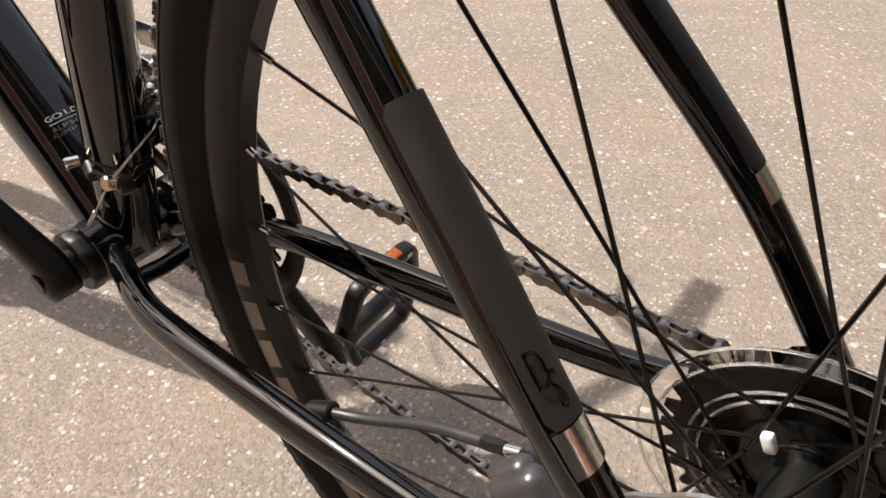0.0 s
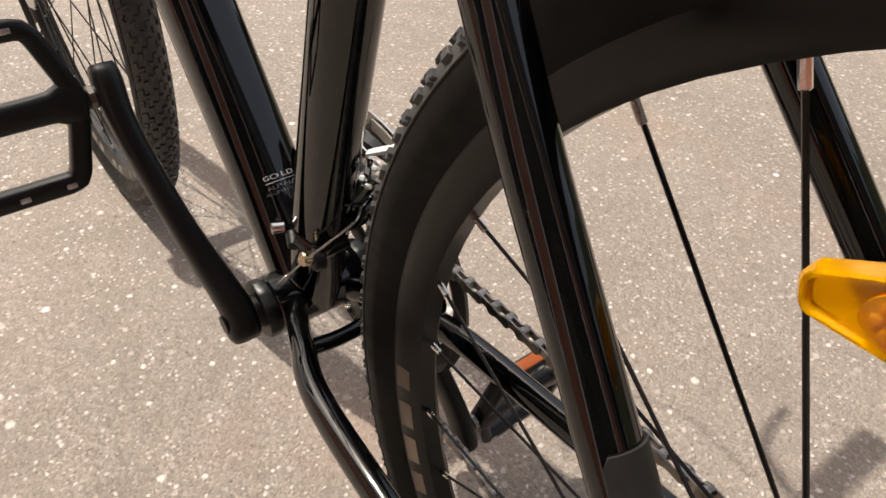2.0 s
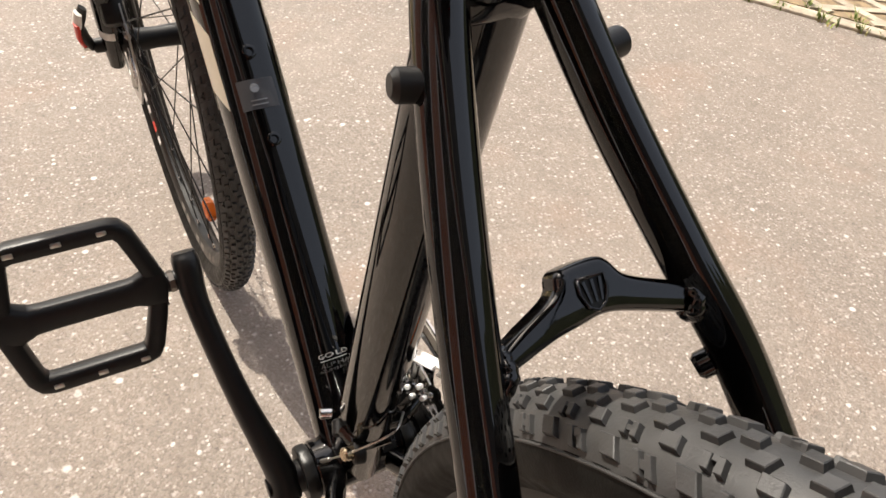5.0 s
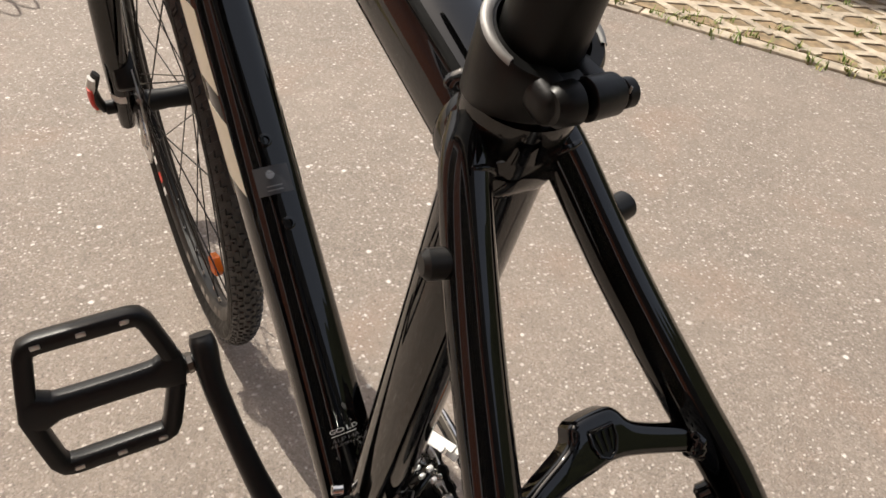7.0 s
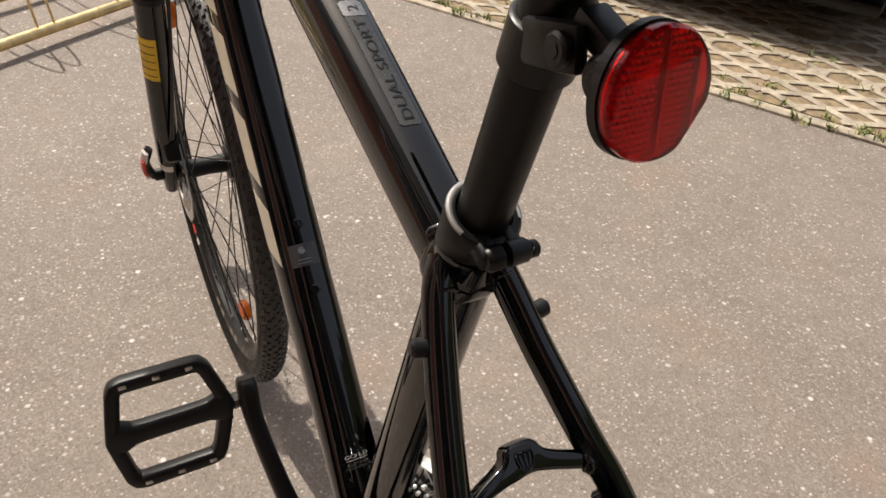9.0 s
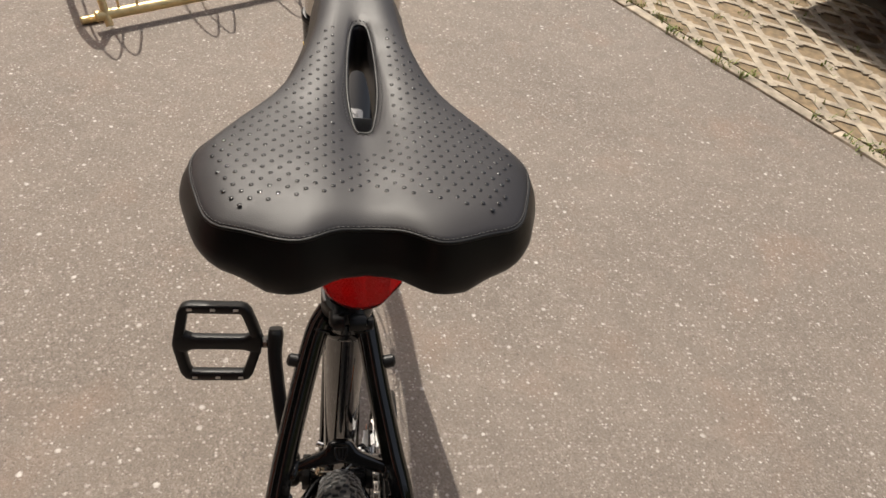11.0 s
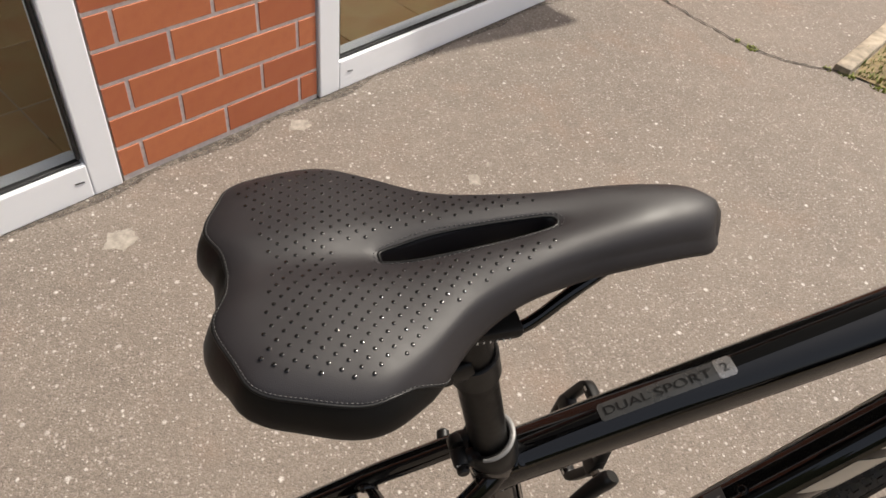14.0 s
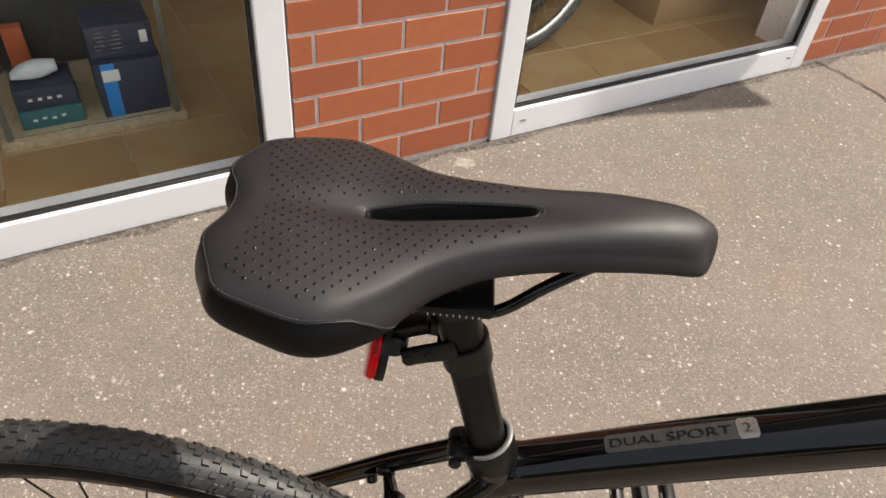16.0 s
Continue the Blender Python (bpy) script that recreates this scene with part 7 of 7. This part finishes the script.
# ---------------------------------------------------------------- parked black car, of which the low front shows
def build_car():
    m = latpose(0.9, 0.70, 0.0) @ pose(0, 0, 0, 0, 0, 180)
    e = thing("car", "black parked car standing on the lattice paving", "car", at=tuple(m.translation))
    q = Matrix.Translation(-m.translation) @ m
    paint = GLOSS
    bm = bmesh.new()
    # body as a loft of width slices, nose towards the asphalt
    prof = [(0.00, 0.24, 0.55, 0.74), (0.05, 0.19, 0.66, 0.80), (0.35, 0.18, 0.84, 0.86), (1.0, 0.18, 0.96, 0.88), (1.5, 0.18, 1.35, 0.86), (2.3, 0.18, 1.46, 0.86), (3.2, 0.18, 1.42, 0.86), (3.9, 0.20, 1.0, 0.84), (4.15, 0.28, 0.80, 0.76)]
    rings = []
    for y, z0, z1, w in prof:
        ring = []
        for k in range(28):
            a = 2 * math.pi * k / 28
            c, s = math.cos(a), math.sin(a)
            c, s = math.copysign(abs(c) ** 0.45, c), math.copysign(abs(s) ** 0.45, s)
            ring.append(bm.verts.new((w * c * (1 - 0.12 * max(0, s) * (z1 > 1.1)), y, (z0 + z1) / 2 + (z1 - z0) / 2 * s)))
        rings.append(ring)
    for a, b in zip(rings, rings[1:]):
        for k in range(28):
            bm.faces.new((a[k], a[(k + 1) % 28], b[(k + 1) % 28], b[k]))
    bm.faces.new(rings[0])
    bm.faces.new(rings[-1][::-1])
    bmesh.ops.recalc_face_normals(bm, faces=bm.faces[:])
    bmesh.ops.transform(bm, matrix=q, verts=bm.verts[:])
    part("body", bm, paint, e, "glossy black bodywork")
    block("bumper_lip", (1.45, 0.12, 0.05), q @ Matrix.Translation((0, 0.09, 0.185)), PLASTIC, e, 0.015, "dark plastic bumper lip")
    block("number_plate", (0.50, 0.012, 0.11), q @ Matrix.Translation((0.05, -0.012, 0.42)), WHITED, e, 0.003, "white number plate")
    for k in range(6):
        block("plate_bar", (0.04, 0.004, 0.065), q @ Matrix.Translation((-0.13 + 0.07 * k, -0.0195, 0.42)), MATTE, e)
    for x in (-0.74, 0.74):
        for y in (0.80, 3.35):
            bm = bmesh.new()
            rr = lathe(bm, [(-0.10, 0.22), (-0.10, 0.30), (-0.085, 0.315), (0.085, 0.315), (0.10, 0.30), (0.10, 0.22)], (0, 0, 0), "x", 36)
            bmesh.ops.recalc_face_normals(bm, faces=bm.faces[:])
            bmesh.ops.transform(bm, matrix=q @ Matrix.Translation((x, y, 0.315 + 0.014)), verts=bm.verts[:])
            w = part("wheel", bm, TYRE, e)
            bm = bmesh.new()
            disc_caps(bm, lathe(bm, [(-0.07, 0.21), (0.07, 0.21)], (0, 0, 0), "x", 24))
            bmesh.ops.transform(bm, matrix=q @ Matrix.Translation((x, y, 0.329)), verts=bm.verts[:])
            part("rim", bm, ALLOY, w)
        block("headlight", (0.34, 0.05, 0.13), q @ Matrix.Translation((x * 0.82, 0.09, 0.60)), CLEAR, e, 0.02)


build_car()

# ---------------------------------------------------------------- marks on the asphalt
def make_soft(name, color, most, scale=26.0):
    """A mark that thins out towards its ragged edge and lets the ground's grit through."""
    m = make_plain(name, color, 0.88, grain=0.3, scale=70)
    n = Nodes(m)
    at = n.t.nodes.new("ShaderNodeAttribute")
    at.attribute_name = "inner"
    v = n.math("ADD", at.outputs["Fac"], n.math("MULTIPLY", n.math("SUBTRACT", n.noise(scale, 6, 0.65), 0.5), 1.5))
    n.link(n.math("MULTIPLY", n.ramp(v, (0.22, 0.0), (0.72, 1.0)), most), n.b.inputs["Alpha"])
    return m


FOOTM = make_soft("foot_line", (0.055, 0.047, 0.040), 0.75, 60)
CHALK = make_soft("pale_splash", (0.40, 0.36, 0.31), 0.7, 160)
CRACKM = make_plain("crack_shadow", (0.035, 0.030, 0.026), 0.95)


def blob(name, label, outline, mt, z=0.0016, seed=0, rough=0.012, n=6, soft=0.0):
    """A flat mark with a ragged edge on the ground."""
    rg = random.Random(seed)
    pts = []
    for (x0, y0), (x1, y1) in zip(outline, outline[1:] + outline[:1]):
        for k in range(n):
            f = k / n
            pts.append((x0 + (x1 - x0) * f + rg.uniform(-rough, rough), y0 + (y1 - y0) * f + rg.uniform(-rough, rough)))
    bm = bmesh.new()
    bm.faces.new([bm.verts.new((x, y, z)) for x, y in pts])
    inner = bm.verts.layers.float.new("inner")
    if soft:
        bmesh.ops.inset_region(bm, faces=bm.faces[:], thickness=soft, use_boundary=True, use_even_offset=True)
        bm.faces.ensure_lookup_table()
        for v in max(bm.faces, key=lambda f: len(f.verts)).verts:
            v[inner] = 1.0
    else:
        for v in bm.verts:
            v[inner] = 0.45
    bmesh.ops.triangulate(bm, faces=bm.faces[:])
    return tagged(part(name, bm, mt, smooth=False), label, "stain", kind="structure")


for splash in ([(0.285, 1.400), (0.330, 1.392), (0.352, 1.412), (0.340, 1.440), (0.300, 1.446)], [(-0.160, 1.000), (-0.110, 0.990), (-0.085, 1.022), (-0.105, 1.058), (-0.150, 1.050)],
               [(0.795, 1.180), (0.810, 1.176), (0.815, 1.195), (0.800, 1.200)], [(0.928, 1.274), (0.940, 1.272), (0.943, 1.288), (0.930, 1.290)]):
    blob("paint_splash", "pale faded paint splash on the asphalt", splash, CHALK, seed=4, rough=0.003, soft=0.008)
blob("paint_splash", "pale paint splash on the asphalt", [(0.725, 1.115), (0.748, 1.105), (0.765, 1.122), (0.758, 1.150), (0.735, 1.152)], CHALK, seed=2, rough=0.003, soft=0.008)
ws = [WALL_A + WD * (-1.0 + 0.12 * k) - WN * (0.016 + 0.012 * ((k * 7) % 3)) for k in range(40)]
wb = [WALL_A + WD * (-1.0 + 0.12 * k) - WN * -0.004 for k in range(40)]
blob("wall_foot_dirt", "dark ragged line along the foot of the shop wall", [(p.x, p.y) for p in ws] + [(p.x, p.y) for p in wb[::-1]], FOOTM, 0.0012, 5, 0.004, 2)


def build_crack():
    rg = random.Random(6)
    way = spline([(1.60, 2.40), (1.72, 2.26), (1.81, 2.114), (1.90, 1.90), (1.985, 1.725), (2.10, 1.62), (2.235, 1.552), (2.28, 1.53)], 70)
    bm = bmesh.new()
    A, B = [], []
    for i, p in enumerate(way):
        j = way[min(i + 1, len(way) - 1)] - way[max(i - 1, 0)]
        nn = np.array((-j[1], j[0])) / (np.linalg.norm(j) + 1e-9)
        c = p + nn * rg.uniform(-0.007, 0.007)
        w = rg.uniform(0.0018, 0.0048)
        A.append(bm.verts.new((*(c + nn * w), 0.0042)))
        B.append(bm.verts.new((*(c - nn * w), 0.0042)))
    for i in range(len(way) - 1):
        bm.faces.new((A[i], A[i + 1], B[i + 1], B[i]))
    tagged(part("asphalt_crack", bm, CRACKM, smooth=False), "ragged dark crack across the asphalt", "crack", kind="structure")
    build_grass("crack_moss", "small green weeds in the asphalt crack", [(1.985, 1.725, 0.022, 50), (1.955, 1.78, 0.012, 22), (2.2, 1.57, 0.015, 20), (2.26, 1.53, 0.035, 90), (2.33, 1.44, 0.035, 80), (2.40, 1.36, 0.03, 60)], 12, (0.004, 0.014), MOSS)


build_crack()

# ---------------------------------------------------------------- pieces of the setting
def laid(name, me, parent, m):
    ob = new(name, me)
    ob.parent = parent
    ob.matrix_parent_inverse = parent.matrix_world.inverted()
    ob.matrix_world = m
    return ob


def brick_mesh(length):
    bm = bmesh.new()
    rbox(bm, (length, 0.010, 0.0745), None, 0.0010, 1)
    me = bpy.data.meshes.new("brick")
    bm.to_mesh(me)
    bm.free()
    me.materials.append(BRICK)
    return me


BRICKS = {}


def lay_bricks(wall, s0, s1, rows):
    for r in range(rows):
        z = 0.011 + 0.0845 * r + 0.0315
        start = 0.064 - 0.2375 * 20 + (0.119 if r % 2 else 0.0)
        a = start
        while a < s1:
            b0, b1 = max(a + 0.005, s0), min(a + 0.2325, s1)
            if b1 - b0 > 0.012:
                key = round(b1 - b0, 3)
                if key not in BRICKS:
                    BRICKS[key] = brick_mesh(b1 - b0)
                laid("brick", BRICKS[key], wall, wallpose((b0 + b1) / 2, 0.0052, z + 0.011))
            a += 0.2375


lay_bricks(pier, 0.004, PIER - 0.004, 31)
lay_bricks(east, D1[1] + 0.004, D1[1] + 1.6, 31)
lay_bricks(west, D2[0] - 0.6, D2[0] - 0.004, 31)

bm = bmesh.new()
rbox(bm, (0.3085, 0.3085, 0.007), None, 0.0012, 1)
tile_me = bpy.data.meshes.new("floor_tile")
bm.to_mesh(tile_me)
bm.free()
tile_me.materials.append(TILE)
for i in range(-4, 9):
    for j in range(0, 8):
        laid("floor_tile", tile_me, floor, wallpose(-0.376 + 0.3125 * (i + 0.5), 0.405 + 0.3125 * (j + 0.5), 0.0135))
for i in range(-4, 9):
    ob = laid("floor_tile", tile_me, sill, wallpose(-0.376 + 0.3125 * (i + 0.5), 0.247, 0.0135))
